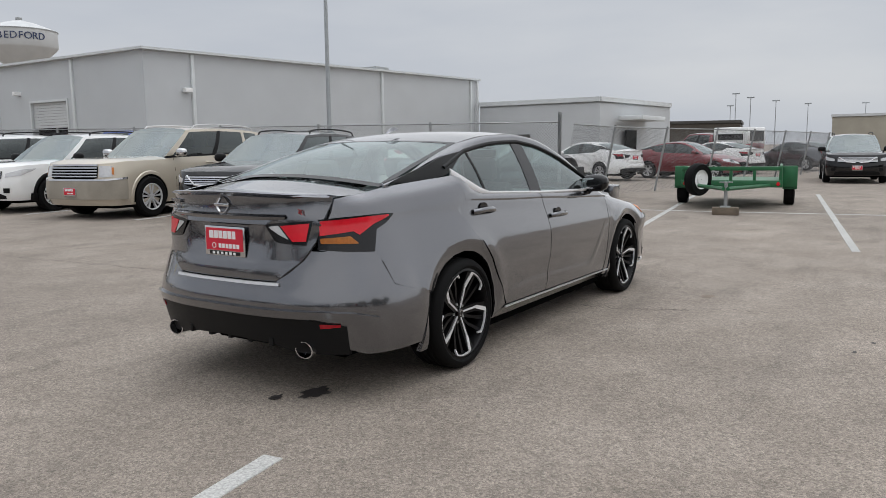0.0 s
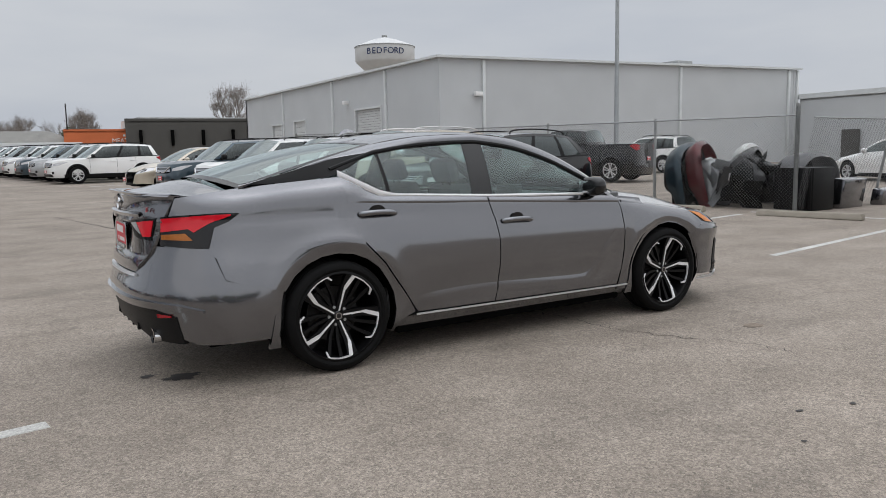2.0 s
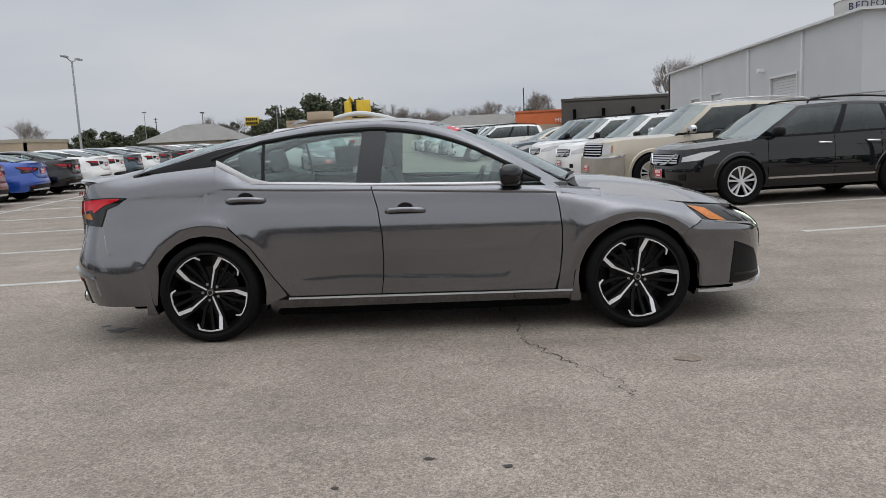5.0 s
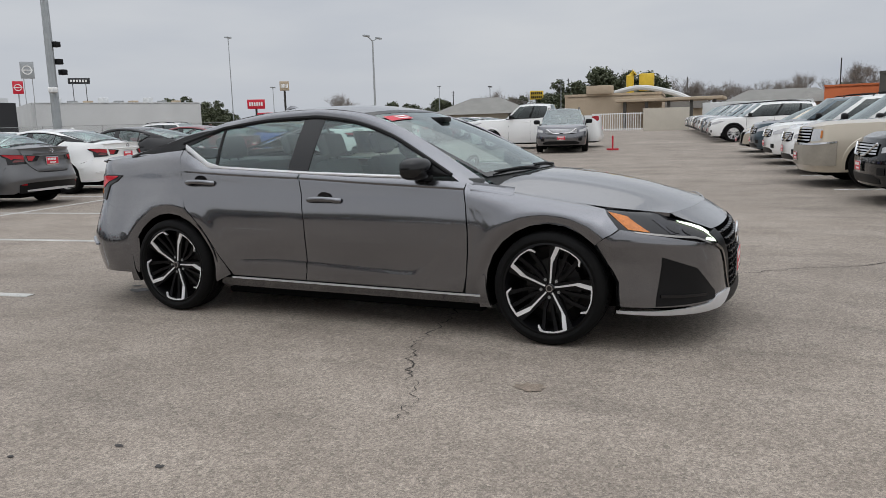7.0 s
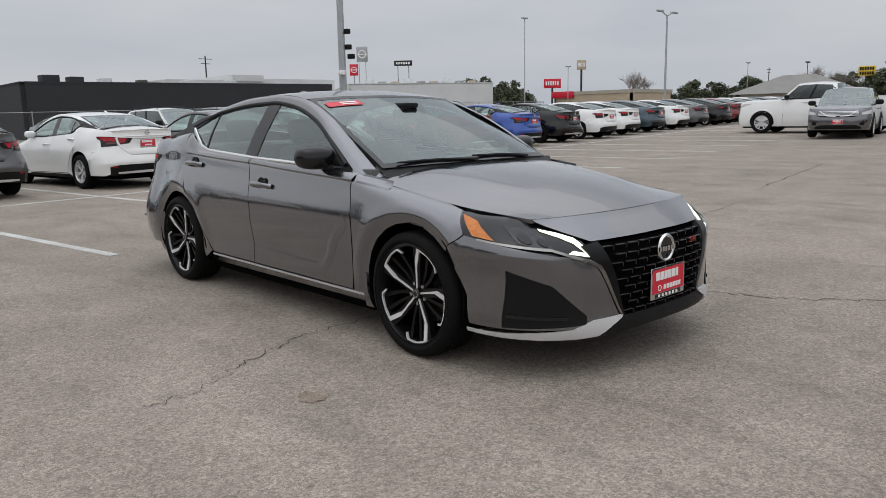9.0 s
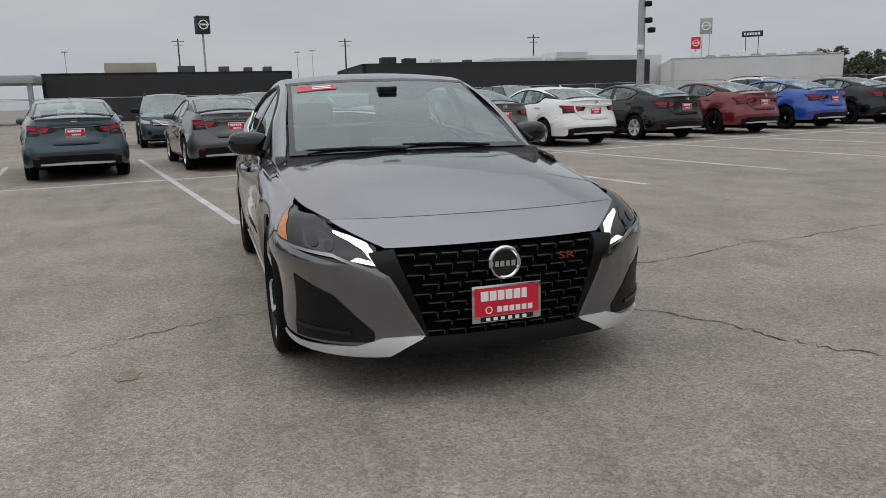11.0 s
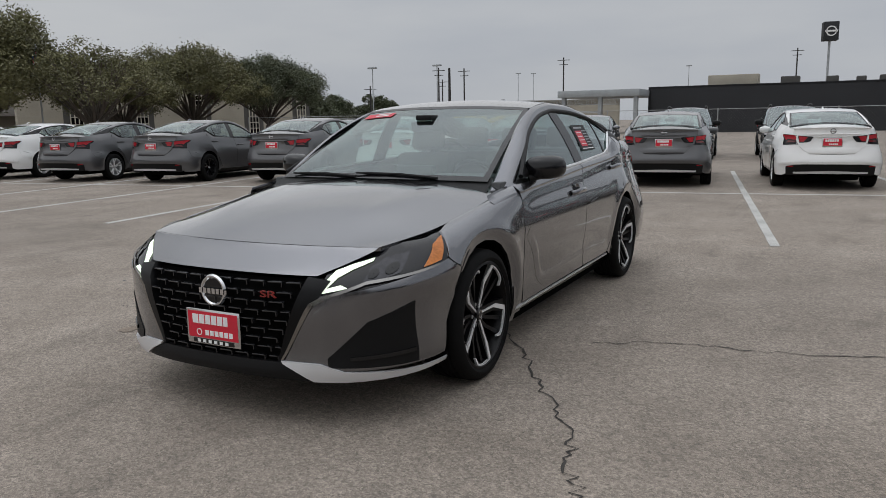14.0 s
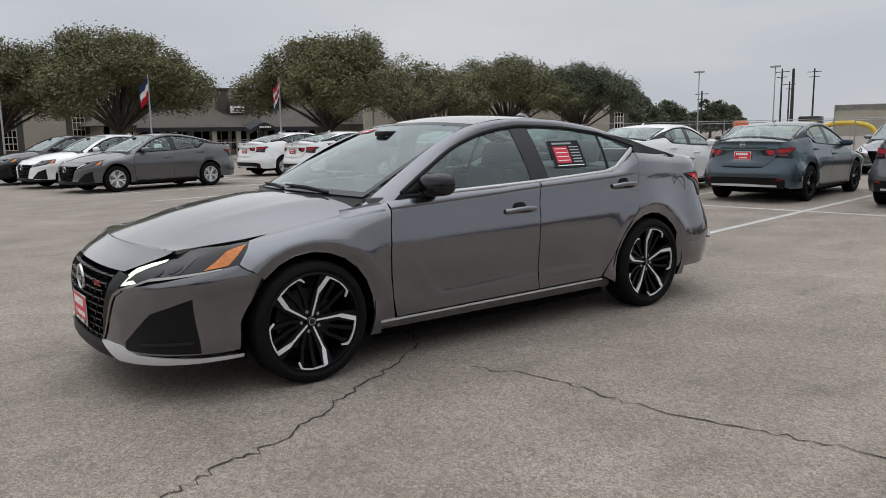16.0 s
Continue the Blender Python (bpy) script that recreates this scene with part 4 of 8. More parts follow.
        K.skin("lamp_strip", [[(s_of_y(0.545, 0.59), 0.588), (s_of_y(0.545, 0.58), 0.573)], [(s_of_y(0.70, 0.64), 0.645), (s_of_y(0.70, 0.63), 0.632)], [(1.90, 0.688), (1.90, 0.680)]], DARK_CHROME, sg, 8, 1, 0.004, 0.004)
        # headlamp: dark bowl, light blade, projector, amber corner, clear cover
        bot = [(1.80, 0.698), (1.90, 0.690), (s_of_y(0.81, 0.65), 0.648), (s_of_y(0.69, 0.615), 0.615), (s_of_y(0.505, 0.59), 0.588)]
        top = [(1.685, 0.806), (1.88, 0.795), (s_of_y(0.735, 0.79), 0.787), (s_of_y(0.65, 0.75), 0.757), (s_of_y(0.525, 0.69), 0.690)]
        mid_ = [((a[0] + b[0]) / 2, (a[1] + b[1]) / 2) for a, b in zip(bot, top)]
        hl = K.skin("headlamp", [list(c) for c in zip(bot, mid_, top)], GLOSS_BLACK if hero or kit.seats else CLEAR_LENS, sg, 4, 3, -0.009, 0.02, None, "dark headlamp with a lit white blade")
        K.skin("amber_corner", [[(s_of_x(1.870, 0.69), 0.700), (1.742, 0.790)], [(s_of_x(1.985, 0.68), 0.684), (s_of_x(1.85, 0.77), 0.768)]], AMBER, sg, 3, 3, -0.004, 0.004, hl)
        K.skin("reflector_bowl", [[(s_of_y(0.80, 0.68), 0.676), (s_of_y(0.79, 0.75), 0.752)], [(s_of_y(0.74, 0.65), 0.650), (s_of_y(0.72, 0.74), 0.738)], [(s_of_y(0.685, 0.64), 0.645), (s_of_y(0.685, 0.70), 0.702)]], LAMP_INNER, sg, 3, 2, -0.0065, 0.0, hl)
        for yc, zc, r_ in ((0.765, 0.694, 0.022), (0.708, 0.676, 0.019)):
            rim_ = [[(s_of_y(yc + q * r_ * math.cos(a), zc + q * r_ * math.sin(a)), zc + q * r_ * math.sin(a)) for q in (0.05, 0.7, 1.0)] for a in (2 * math.pi * i / 14 for i in range(15))]
            K.skin("projector", rim_, GLOSS_BLACK, sg, 1, 1, -0.004, 0.0, hl)
        blade_b = [(s_of_y(0.680, 0.722), 0.722), (s_of_y(0.624, 0.69), 0.692), (s_of_y(0.580, 0.66), 0.662), (s_of_y(0.536, 0.60), 0.604)]
        blade_t = [(s_of_y(0.678, 0.732), 0.733), (s_of_y(0.612, 0.712), 0.712), (s_of_y(0.556, 0.688), 0.688), (s_of_y(0.516, 0.622), 0.622)]
        K.skin("light_blade", [list(c) for c in zip(blade_b, blade_t)], DRL if hero else CLEAR_LENS, sg, 4, 2, -0.004, 0.003, hl, "lit daytime lamp" if hero else "")
        K.skin("light_foot", [[(s_of_y(0.52, 0.60), 0.594), (s_of_y(0.52, 0.61), 0.612)], [(s_of_y(0.635, 0.62), 0.621), (s_of_y(0.605, 0.63), 0.633)]], DRL if hero else CLEAR_LENS, sg, 4, 1, -0.002, 0.003, hl)
    K.skin("chin", [[(s_of_y(0.52, 0.22), 0.216), (s_of_y(0.52, 0.25), 0.268), (s_of_y(0.36, 0.29), 0.292)], [(2.95, 0.222), (2.95, 0.255), (2.95, 0.292)]], TRIM_BLACK, 1, 8, 2, 0.004, 0.04, both=True)
    # grille: dark back with rows of short staggered bars
    K.skin("grille_back", [[(s_of_y(0.36, 0.30), 0.288), (s_of_y(0.42, 0.45), 0.45), (s_of_y(0.48, 0.6), 0.668)], [(2.95, 0.288), (2.95, 0.45), (2.95, 0.668)]], DARK, 1, 10, 4, -0.03, 0.0, both=True)
    bm = bmesh.new()
    singly = kit is CarKit
    for r in range(9):
        z = 0.315 + r * 0.040
        half = 0.335 + (z - 0.30) * 0.33
        y = -half + (0.045 if r % 2 else 0.0)
        while y < half - 0.03:
            y1 = min(y + 0.078, half)
            a, b = shell(s_of_y(abs(y), z), z), shell(s_of_y(abs(y1), z), z)
            for p, q, zz, h in ((Vector((a.x - 0.008, y, 0)), Vector((b.x - 0.008, y1, 0)), z, 0.007),):
                way = q - p
                ang = math.degrees(math.atan2(way.y, way.x))
                box(bm, 0, way.length * 0.86, -0.012, 0.012, zz - h / 2, zz + h / 2, 0.003, pose(p.x, p.y, 0, 0, 0, ang))
                box(bm, way.length * 0.86, way.length * 0.93, -0.012, 0.006, zz - 0.02, zz - h / 2 + 0.004, 0.0, pose(p.x, p.y, 0, 0, 0, ang))
            y += 0.09
            if singly:
                K.done("grille_bar", bm, BAR_BLACK)
                bm = bmesh.new()
    if singly:
        bm.free()
    else:
        K.done("grille_mesh", bm, GLOSS_BLACK)
    # round badge, plain
    bx = nose_x(0.585)
    bm = bmesh.new()
    mb = pose(bx + 0.004, 0, 0.580, 90, 0, 90)
    revolve(bm, [(0.052, 0.0), (0.062, 0.010), (0.068, 0.010), (0.074, 0.0)], 40, mb)
    K.done("nose_badge", bm, CHROME, base, "round chrome nose badge")
    bm = bmesh.new()
    revolve(bm, [(0.001, 0.004), (0.058, 0.004)], 32, mb)
    nb = K.done("badge_face", bm, GLOSS_BLACK)
    for k in range(6):
        bm = bmesh.new()
        box(bm, -0.075 + k * 0.025, -0.075 + k * 0.025 + 0.018, -0.012, 0.012, 0.008, 0.014, 0, mb)
        K.done("badge_bar", bm, CHROME, base)
    if hero:
        letters("trim_badge", "SR", 0.042, mat("badge_red", (0.26, 0.03, 0.025), 0.35, 0.2), pose(nose_x(0.60) - 0.008, 0.295, 0.585, 90, 0, 96) @ Matrix.Diagonal((1.9, 1, 1, 1)), base, 0.004)
    plate_parts(base, Matrix.Translation((nose_x(0.41) + 0.014, 0, 0)) @ pose(0, 0, 0.413, 90, 0, 90), "front_plate", kit is not CarKit)

    # roof, screens
    def roof_p(x, q, crown=0.034):
        i = max(k for k in range(len(RAIL) - 1) if RAIL[k][0] >= x)
        t = (RAIL[i][0] - x) / (RAIL[i][0] - RAIL[i + 1][0])
        y = RAIL[i][1] * (1 - t) + RAIL[i + 1][1] * t
        z = rail_z(x)
        return Vector((x, q * y, z + 0.002 + crown * (1 - abs(q) ** 2.2)))

    rail_z = curve1([(p[0], p[2]) for p in RAIL])
    nx, ny = round(16 * fine), round(14 * fine)
    K.free("roof", [[roof_p(0.085 + 0.055 * (1 - (2 * j / ny - 1) ** 2) * (1 - i / nx) - (1.03 + 0.085 + 0.02 + 0.06 * (1 - (2 * j / ny - 1) ** 2)) * i / nx, -1 + 2 * j / ny) for j in range(ny + 1)] for i in range(nx + 1)], body, 0.02)
    def wind(t, q):
        lo_ = Vector((0.985 + 0.13 * (1 - q * q), q * 0.715, 0.972 + 0.014 * (1 - q * q)))
        hi_ = roof_p(0.095 + 0.055 * (1 - q * q), q * 0.985)
        p = lo_.lerp(hi_, t)
        return p + Vector((0.55, 0, 0.85)) * 0.026 * math.sin(math.pi * t) * (1 - 0.7 * q**4)
    K.free("windscreen", [[wind(i / 12, -1 + 2 * j / 14) for j in range(15)] for i in range(13)], FRONT_GLASS if hero else glass if kit.seats else SCREEN, 0)
    if hero:
        bm = bmesh.new()
        sheet(bm, [[wind(0.905 - 0.075 * i / 3, -0.90 + 0.40 * j / 8) + Vector((0.002, 0, 0.004)) for j in range(9)] for i in range(4)])
        st = K.done("screen_sticker", bm, SIGN_RED, base, "red strip sticker on the windscreen")
        for r in range(2):
            bm = bmesh.new()
            sheet(bm, [[wind(0.892 - 0.030 * r - 0.016 * i, -0.74 + 0.19 * j / 4) + Vector((0.003, 0, 0.006)) for j in range(5)] for i in range(2)])
            K.done("sticker_bar", bm, SIGN_WHITE, st)

    def back(t, q):
        lo_ = Vector((-1.925 - 0.11 * (1 - q * q), q * 0.665, 1.118 + 0.056 * (1 - q * q)))
        hi_ = roof_p(-1.035 - 0.06 * (1 - q * q), q * 0.985)
        p = lo_.lerp(hi_, t)
        return p + Vector((-0.3, 0, 0.95)) * 0.028 * math.sin(math.pi * t) * (1 - 0.9 * q**4)
    K.free("rear_window", [[back(i / 12, -1 + 2 * j / 14) for j in range(15)] for i in range(13)], glass, 0)
    for f, nm in ((wind, "windscreen_edge"), (back, "rear_window_edge")):
        bm = bmesh.new()
        for t0, t1, q0, q1 in ((0, 0.05, -1, 1), (0.955, 1.0, -1, 1), (0, 1, -1, -0.955), (0, 1, 0.955, 1)):
            sheet(bm, [[f(t0 + (t1 - t0) * i / 8, q0 + (q1 - q0) * j / 12) + Vector((0, 0, 0.0015)) for j in range(13)] for i in range(9)])
        K.done(nm, bm, GLOSS_BLACK)
    bm = bmesh.new()
    for i in range(2):
        sheet(bm, [[wind(-0.10 + 0.16 * k / 3, -1.02 + 2.04 * j / 14) + Vector((0, 0, -0.008)) for j in range(15)] for k in range(4)])
    K.done("cowl", bm, TRIM_BLACK)
    for q0, q1, t1 in ((-0.10, -0.80, 0.025), (0.62, -0.06, 0.035)):
        a, b = wind(0.0, q0) + Vector((0, 0, 0.012)), wind(t1, q1) + Vector((0, 0, 0.012))
        bm = bmesh.new()
        tube(bm, [a, a.lerp(b, 0.5) + Vector((0, 0, 0.008)), b], 0.008, 6)
        tube(bm, [a.lerp(b, 0.1), b + (b - a) * 0.1], 0.006, 6)
        K.done("wiper", bm, TRIM_BLACK)
    bm = bmesh.new()
    rows = [[Vector((-0.86 - 0.13 * t, w * 0.018 * (1 - t * 0.2), 1.425 + 0.034 - 0.03 * t * t + (0.026 * math.sin(math.pi * t) if abs(w) < 0.5 else 0))) for w in (-1, -0.4, 0.4, 1)] for t in (0, 0.25, 0.5, 0.75, 1)]
    sheet(bm, rows)
    K.done("antenna_fin", bm, body)

    # tail: boot lid, bumper, lamps
    lid_half = curve1([(1.08, 0.622), (1.035, 0.616), (0.965, 0.599), (0.90, 0.586), (0.83, 0.570), (0.815, 0.562), (0.707, 0.447), (0.64, 0.360)])

    def tail_bend(y, z):
        """How far the tail curves forward at this distance from its middle."""
        z = min(z, 1.06)
        return shell(s_of_y(abs(y), z, False), z).x - tail_x(z)

    lid = [(-2.005, 1.122), (-2.14, 1.116), (-2.30, 1.106), (-2.42, 1.106), (-2.475, 1.112), (-2.482, 1.104), (-2.462, 1.090), (-2.454, 1.06), (-2.462, 1.00), (-2.470, 0.945), (-2.446, 0.935),
           (-2.444, 0.86), (-2.456, 0.765), (-2.472, 0.745), (-2.486, 0.70), (-2.484, 0.655), (-2.470, 0.640)]
    rows = []
    ny = round(24 * fine)
    for x, z in lid:
        line = []
        for j in range(ny + 1):
            q = -1 + 2 * j / ny
            w = 0.622 + 0.022 * smooth((x + 2.3) / 0.3) if z > 1.075 else lid_half(z)
            y = q * w
            bend = tail_bend(y, z)
            flat_ = smooth((abs(y) - 0.20) / 0.16) if 0.74 < z < 0.95 else 1.0
            xx = x + bend * (smooth((-1.9 - x) / 0.4) if z > 1.09 else 1.0)
            if 0.74 < z < 0.95:
                xx -= 0.028 * flat_ * smooth((z - 0.75) / 0.03) * smooth((0.95 - z) / 0.02)
            line.append(Vector((xx, y, z + (0.046 * smooth((x + 2.46) / 0.44) * (1 - q * q) - 0.020 * q * q if z > 1.09 else 0))))
        rows.append(line)
    lid_ob = K.free("boot_lid", rows, body, 0.02, Vector((0.7, 0, -0.3)))
    if hero:
        K.free("spoiler_lip", [[Vector((x + 0.045 * q**6 + tail_bend(0.60 * q, z), 0.60 * q, z - 0.02 * q * q)) for q in [-1 + j / 8 for j in range(17)]] for x, z in ((-2.42, 1.108), (-2.485, 1.119), (-2.494, 1.113), (-2.475, 1.096))], body, 0.01, Vector((0.5, 0, -0.5)), lid_ob)
    K.free("plate_hood", [[Vector((x + tail_bend(wd * q, z), q * wd, z)) for q in [-1 + j / 8 for j in range(17)]] for x, z, wd in ((-2.464, 0.998, 0.42), (-2.482, 0.986, 0.43), (-2.478, 0.976, 0.425), (-2.432, 0.934, 0.33))], body, 0.0, Vector((1, 0, 0)), lid_ob)
    for sg in (-1, 1):
        K.skin("rear_bumper", [[(-1.80, 0.262), (-1.775, 0.40), (-1.765, 0.545)], [(-2.05, 0.262), (-2.05, 0.44), (-2.06, 0.62)], [(-2.30, 0.262), (-2.25, 0.55), (-2.15, 0.795)],
                               [(-2.45, 0.30), (-2.47, 0.58), (-2.45, 0.804)], [(-2.52, 0.38), (-2.55, 0.58), (s_of_y(0.545, 0.81, False), 0.808)],
                               [(-2.62, 0.44), (-2.66, 0.54), (s_of_y(0.450, 0.72, False), 0.715)], [(-2.74, 0.447), (-2.76, 0.54), (s_of_y(0.365, 0.64, False), 0.640)], [(-3.1, 0.45), (-3.1, 0.54), (-3.1, 0.632)]], body, sg, 4, 5, 0, 0.03)
        K.skin("bumper_crease", [[(-2.22, 0.455), (-2.22, 0.468)], [(-2.38, 0.462), (-2.38, 0.498)], [(-2.55, 0.470), (-2.55, 0.508)], [(-3.1, 0.474), (-3.1, 0.512)]], body, sg, 8, 1, 0.018, 0.03)
        K.skin("diffuser", [[(s_of_x(-2.29, 0.30), 0.268), (s_of_x(-2.305, 0.35), 0.35), (s_of_x(-2.32, 0.42), 0.425)], [(s_of_y(0.60, 0.30, False), 0.268), (s_of_y(0.60, 0.37, False), 0.37), (s_of_y(0.60, 0.45, False), 0.456)],
                            [(s_of_y(0.45, 0.30, False), 0.275), (s_of_y(0.45, 0.38, False), 0.38), (s_of_y(0.45, 0.46, False), 0.466)], [(s_of_y(0.30, 0.30, False), 0.312), (s_of_y(0.30, 0.38, False), 0.39), (s_of_y(0.30, 0.46, False), 0.470)], [(-3.1, 0.325), (-3.1, 0.39), (-3.1, 0.472)]],
               TRIM_BLACK, sg, 4, 3, 0.005, 0.03)
        if not hero:
            K.skin("diffuser_trim", [[(-2.60, 0.30), (-2.60, 0.33)], [(-3.1, 0.30), (-3.1, 0.35)]], SATIN, sg, 6, 1, 0.010, 0.01)
        K.skin("reflector", [[(s_of_y(0.708, 0.43, False), 0.426), (s_of_y(0.708, 0.44, False), 0.438)], [(s_of_y(0.615, 0.43, False), 0.416), (s_of_y(0.615, 0.44, False), 0.441)]], DEEP_RED, sg, 4, 1, 0.012, 0.008)
        if hero:
            K.skin("bumper_strip", [[(-2.82, 0.626), (-2.82, 0.640)], [(-3.1, 0.626), (-3.1, 0.640)]], SATIN, sg, 6, 1, 0.012, 0.02)
        # tail lamps: side piece on the wing and inner piece on the lid
        def sx(x, z):
            return s_of_x(x, z) if x < TAIL else x

        def sy(y, z):
            return s_of_y(y, z, False)
        tl = K.skin("tail_lamp", [[(-1.947, 0.976), (-1.944, 0.980), (-1.94, 0.984)], [(sx(-2.02, 0.94), 0.938), (sx(-2.02, 0.96), 0.962), (sx(-2.02, 0.98), 0.988)], [(sx(-2.10, 0.90), 0.908), (sx(-2.10, 0.94), 0.945), (sx(-2.10, 0.98), 0.988)],
                                  [(sx(-2.138, 0.80), 0.797), (sx(-2.158, 0.89), 0.890), (sx(-2.15, 0.98), 0.986)], [(sx(-2.26, 0.80), 0.803), (sx(-2.26, 0.89), 0.892), (sx(-2.26, 0.98), 0.981)],
                                  [(sy(0.576, 0.82), 0.816), (sy(0.576, 0.90), 0.895), (sy(0.576, 0.97), 0.972)]], GLOSS_BLACK, sg, 4, 3, 0.006, 0.01, None, "dark tail lamp with red and amber lenses")
        K.skin("red_glass", [[(-1.985, 0.972), (-1.985, 0.980)], [(sx(-2.12, 0.94), 0.932), (sx(-2.12, 0.97), 0.979)], [(sx(-2.198, 0.89), 0.886), (sx(-2.19, 0.97), 0.976)], [(sx(-2.222, 0.90), 0.906), (sx(-2.215, 0.97), 0.974)], [(sy(0.584, 0.89), 0.888), (sy(0.584, 0.96), 0.964)]],
               RED_LENS if hero else DEEP_RED, sg, 4, 3, 0.010, 0.003, tl)
        K.skin("amber_glass", [[(sx(-2.208, 0.85), 0.842), (sx(-2.212, 0.85), 0.850)], [(sx(-2.235, 0.85), 0.843), (sx(-2.238, 0.88), 0.882)], [(sy(0.590, 0.85), 0.848), (sy(0.586, 0.87), 0.874)]], TAIL_AMBER if hero else DARK_RED, sg, 5, 3, 0.010, 0.003, tl)

        def on_lid(y, z, off):
            return Vector((-2.464 - off + tail_bend(y, z), sg * y, z))
        def lid_patch(name, low, high, off, material, n=4):
            """A lens on the lid between a lower and an upper line of (y, z)."""
            lo_, hi_ = (along([(0, y, z) for y, z in pts_], n) for pts_ in (low, high))
            K.free(name, [[on_lid(p.lerp(q, j / 3).y, p.lerp(q, j / 3).z, off) for j in range(4)] for p, q in zip(lo_, hi_)], material, 0.004, Vector((1, 0, 0)), lid_ob)
        lid_patch("inner_lamp", ((0.312, 0.938), (0.345, 0.892), (0.376, 0.857), (0.45, 0.846), (0.536, 0.840)), ((0.314, 0.945), (0.345, 0.950), (0.380, 0.953), (0.45, 0.958), (0.560, 0.967)), 0.012, GLOSS_BLACK)
        lid_patch("inner_red", ((0.468, 0.860), (0.505, 0.861), (0.536, 0.862)), ((0.402, 0.940), (0.47, 0.947), (0.548, 0.954)), 0.017, RED_LENS if hero else DEEP_RED)
        if hero:
            lid_patch("reverse_lamp", ((0.338, 0.931), (0.39, 0.898), (0.446, 0.872)), ((0.341, 0.936), (0.365, 0.939), (0.392, 0.941)), 0.017, CLEAR_LENS)
            bm = bmesh.new()
            mm_ = Matrix.Translation((-2.352, sg * 0.515, 0.292)) @ pose(0, 0, 0, 0, -90, 0)
            revolve(bm, [(0.036, -0.12), (0.042, 0.06), (0.046, 0.065), (0.040, 0.066), (0.038, -0.08), (0.001, -0.08)], 24, mm_)
            for v in bm.verts:
                v.co.y = sg * 0.515 + (v.co.y - sg * 0.515) * 1.35
            K.done("exhaust_tip", bm, CHROME)
    for k in range(5 if hero else 0):
        bm = bmesh.new()
        y = -0.32 + 0.16 * k
        box(bm, -2.46, -2.30, y - 0.014, y + 0.014, 0.30, 0.345, 0.004)
        K.done("diffuser_fin", bm, TRIM_BLACK)
    # tail badge, letters as bars
    bm = bmesh.new()
    mb = pose(-2.460, 0, 1.040, 90, 0, -90)
    revolve(bm, [(0.034, 0.0), (0.042, 0.010), (0.046, 0.010), (0.050, 0.0)], 32, mb)
    box(bm, -0.056, 0.056, -0.008, 0.008, 0.004, 0.012, 0.002, mb)
    K.done("tail_badge", bm, CHROME, lid_ob)
    if hero:
        letters("trim_badge", "SR", 0.036, mat("badge_red_tail", (0.30, 0.03, 0.03), 0.3, 0.4), pose(on_lid(0.495, 1.01, 0.0).x - 0.006, -0.495, 1.012, 90, 0, -116) @ Matrix.Diagonal((1.9, 1, 1, 1)), lid_ob, 0.002)
    bm = bmesh.new()
    for k in range(6):
        y = 0.40 + k * 0.026
        xx = -2.464 + tail_bend(y, 1.03)
        box(bm, xx - 0.004, xx + 0.01, y, y + 0.020, 1.040, 1.056)
        box(bm, xx - 0.002, xx + 0.012, y + 0.03, y + 0.048, 1.006, 1.020)
    K.done("name_bars", bm, CHROME, lid_ob)
    pm = Matrix.Translation(warp(Vector((-2.462, 0, 0.842)))) @ pose(0, 0, 0, 90, 0, -90)
    plate_parts(base, pm, "rear_plate", kit is not CarKit)

    # underside and cabin
    bm = bmesh.new()
    box(bm, -2.10, 2.15, -0.52, 0.52, 0.17, 0.25, 0.02)
    box(bm, -0.98, 0.98, -0.80, 0.80, 0.15, 0.24, 0.02)
    box(bm, 1.05, 2.20, -0.50, 0.50, 0.24, 0.62)
    box(bm, -2.32, -1.05, -0.52, 0.52, 0.34, 0.75)
    K.done("underbody", bm, DARK)
    bm = bmesh.new()
    for sg in (-1, 1):
        box(bm, -1.0, 0.98, sg * 0.76 - 0.03, sg * 0.76 + 0.03, 0.22, 0.97, 0.01)
    box(bm, -2.0, -1.02, -0.70, 0.70, 1.03, 1.06, 0.01)
    box(bm, -1.04, -1.0, -0.78, 0.78, 0.24, 1.04)
    K.done("cabin_lining", bm, CABIN)
    bm = bmesh.new()
    box(bm, 0.62, 0.98, -0.76, 0.76, 0.55, 0.955, 0.05)
    box(bm, 0.50, 0.66, 0.16, 0.60, 0.86, 0.985, 0.03)
    box(bm, 0.50, 0.56, -0.14, 0.14, 0.88, 1.03, 0.01)
    K.done("dashboard", bm, CABIN)
    bm = bmesh.new()
    msw = Matrix.Translation((0.40, 0.37, 0.90)) @ pose(0, 0, 0, 0, -68, 0)
    revolve(bm, [(0.165 + 0.016 * math.cos(a), 0.016 * math.sin(a)) for a in (2 * math.pi * k / 8 for k in range(8))], 32, msw, close=True)
    box(bm, -0.05, 0.05, -0.15, 0.15, -0.02, 0.012, 0.01, msw)
    K.done("steering_wheel", bm, TRIM_BLACK)
    bm = bmesh.new()
    box(bm, -0.012, 0.012, -0.12, 0.12, -0.035, 0.035, 0.01, pose(0.36, 0, 1.275, 0, 15, 0))
    box(bm, 0.30, 0.42, -0.06, 0.06, 1.315, 1.35, 0.01)
    K.done("rear_view_mirror", bm, TRIM_BLACK)
    for x, y, r_ in () if not K.seats else ((0.12, 0.37, 0), (0.12, -0.37, 0), (-0.75, 0.40, 1), (-0.75, -0.40, 1)):
        so = seat(base, x, y, r_)
        for v in so.data.vertices:
            v.co = warp(v.co)
    return K

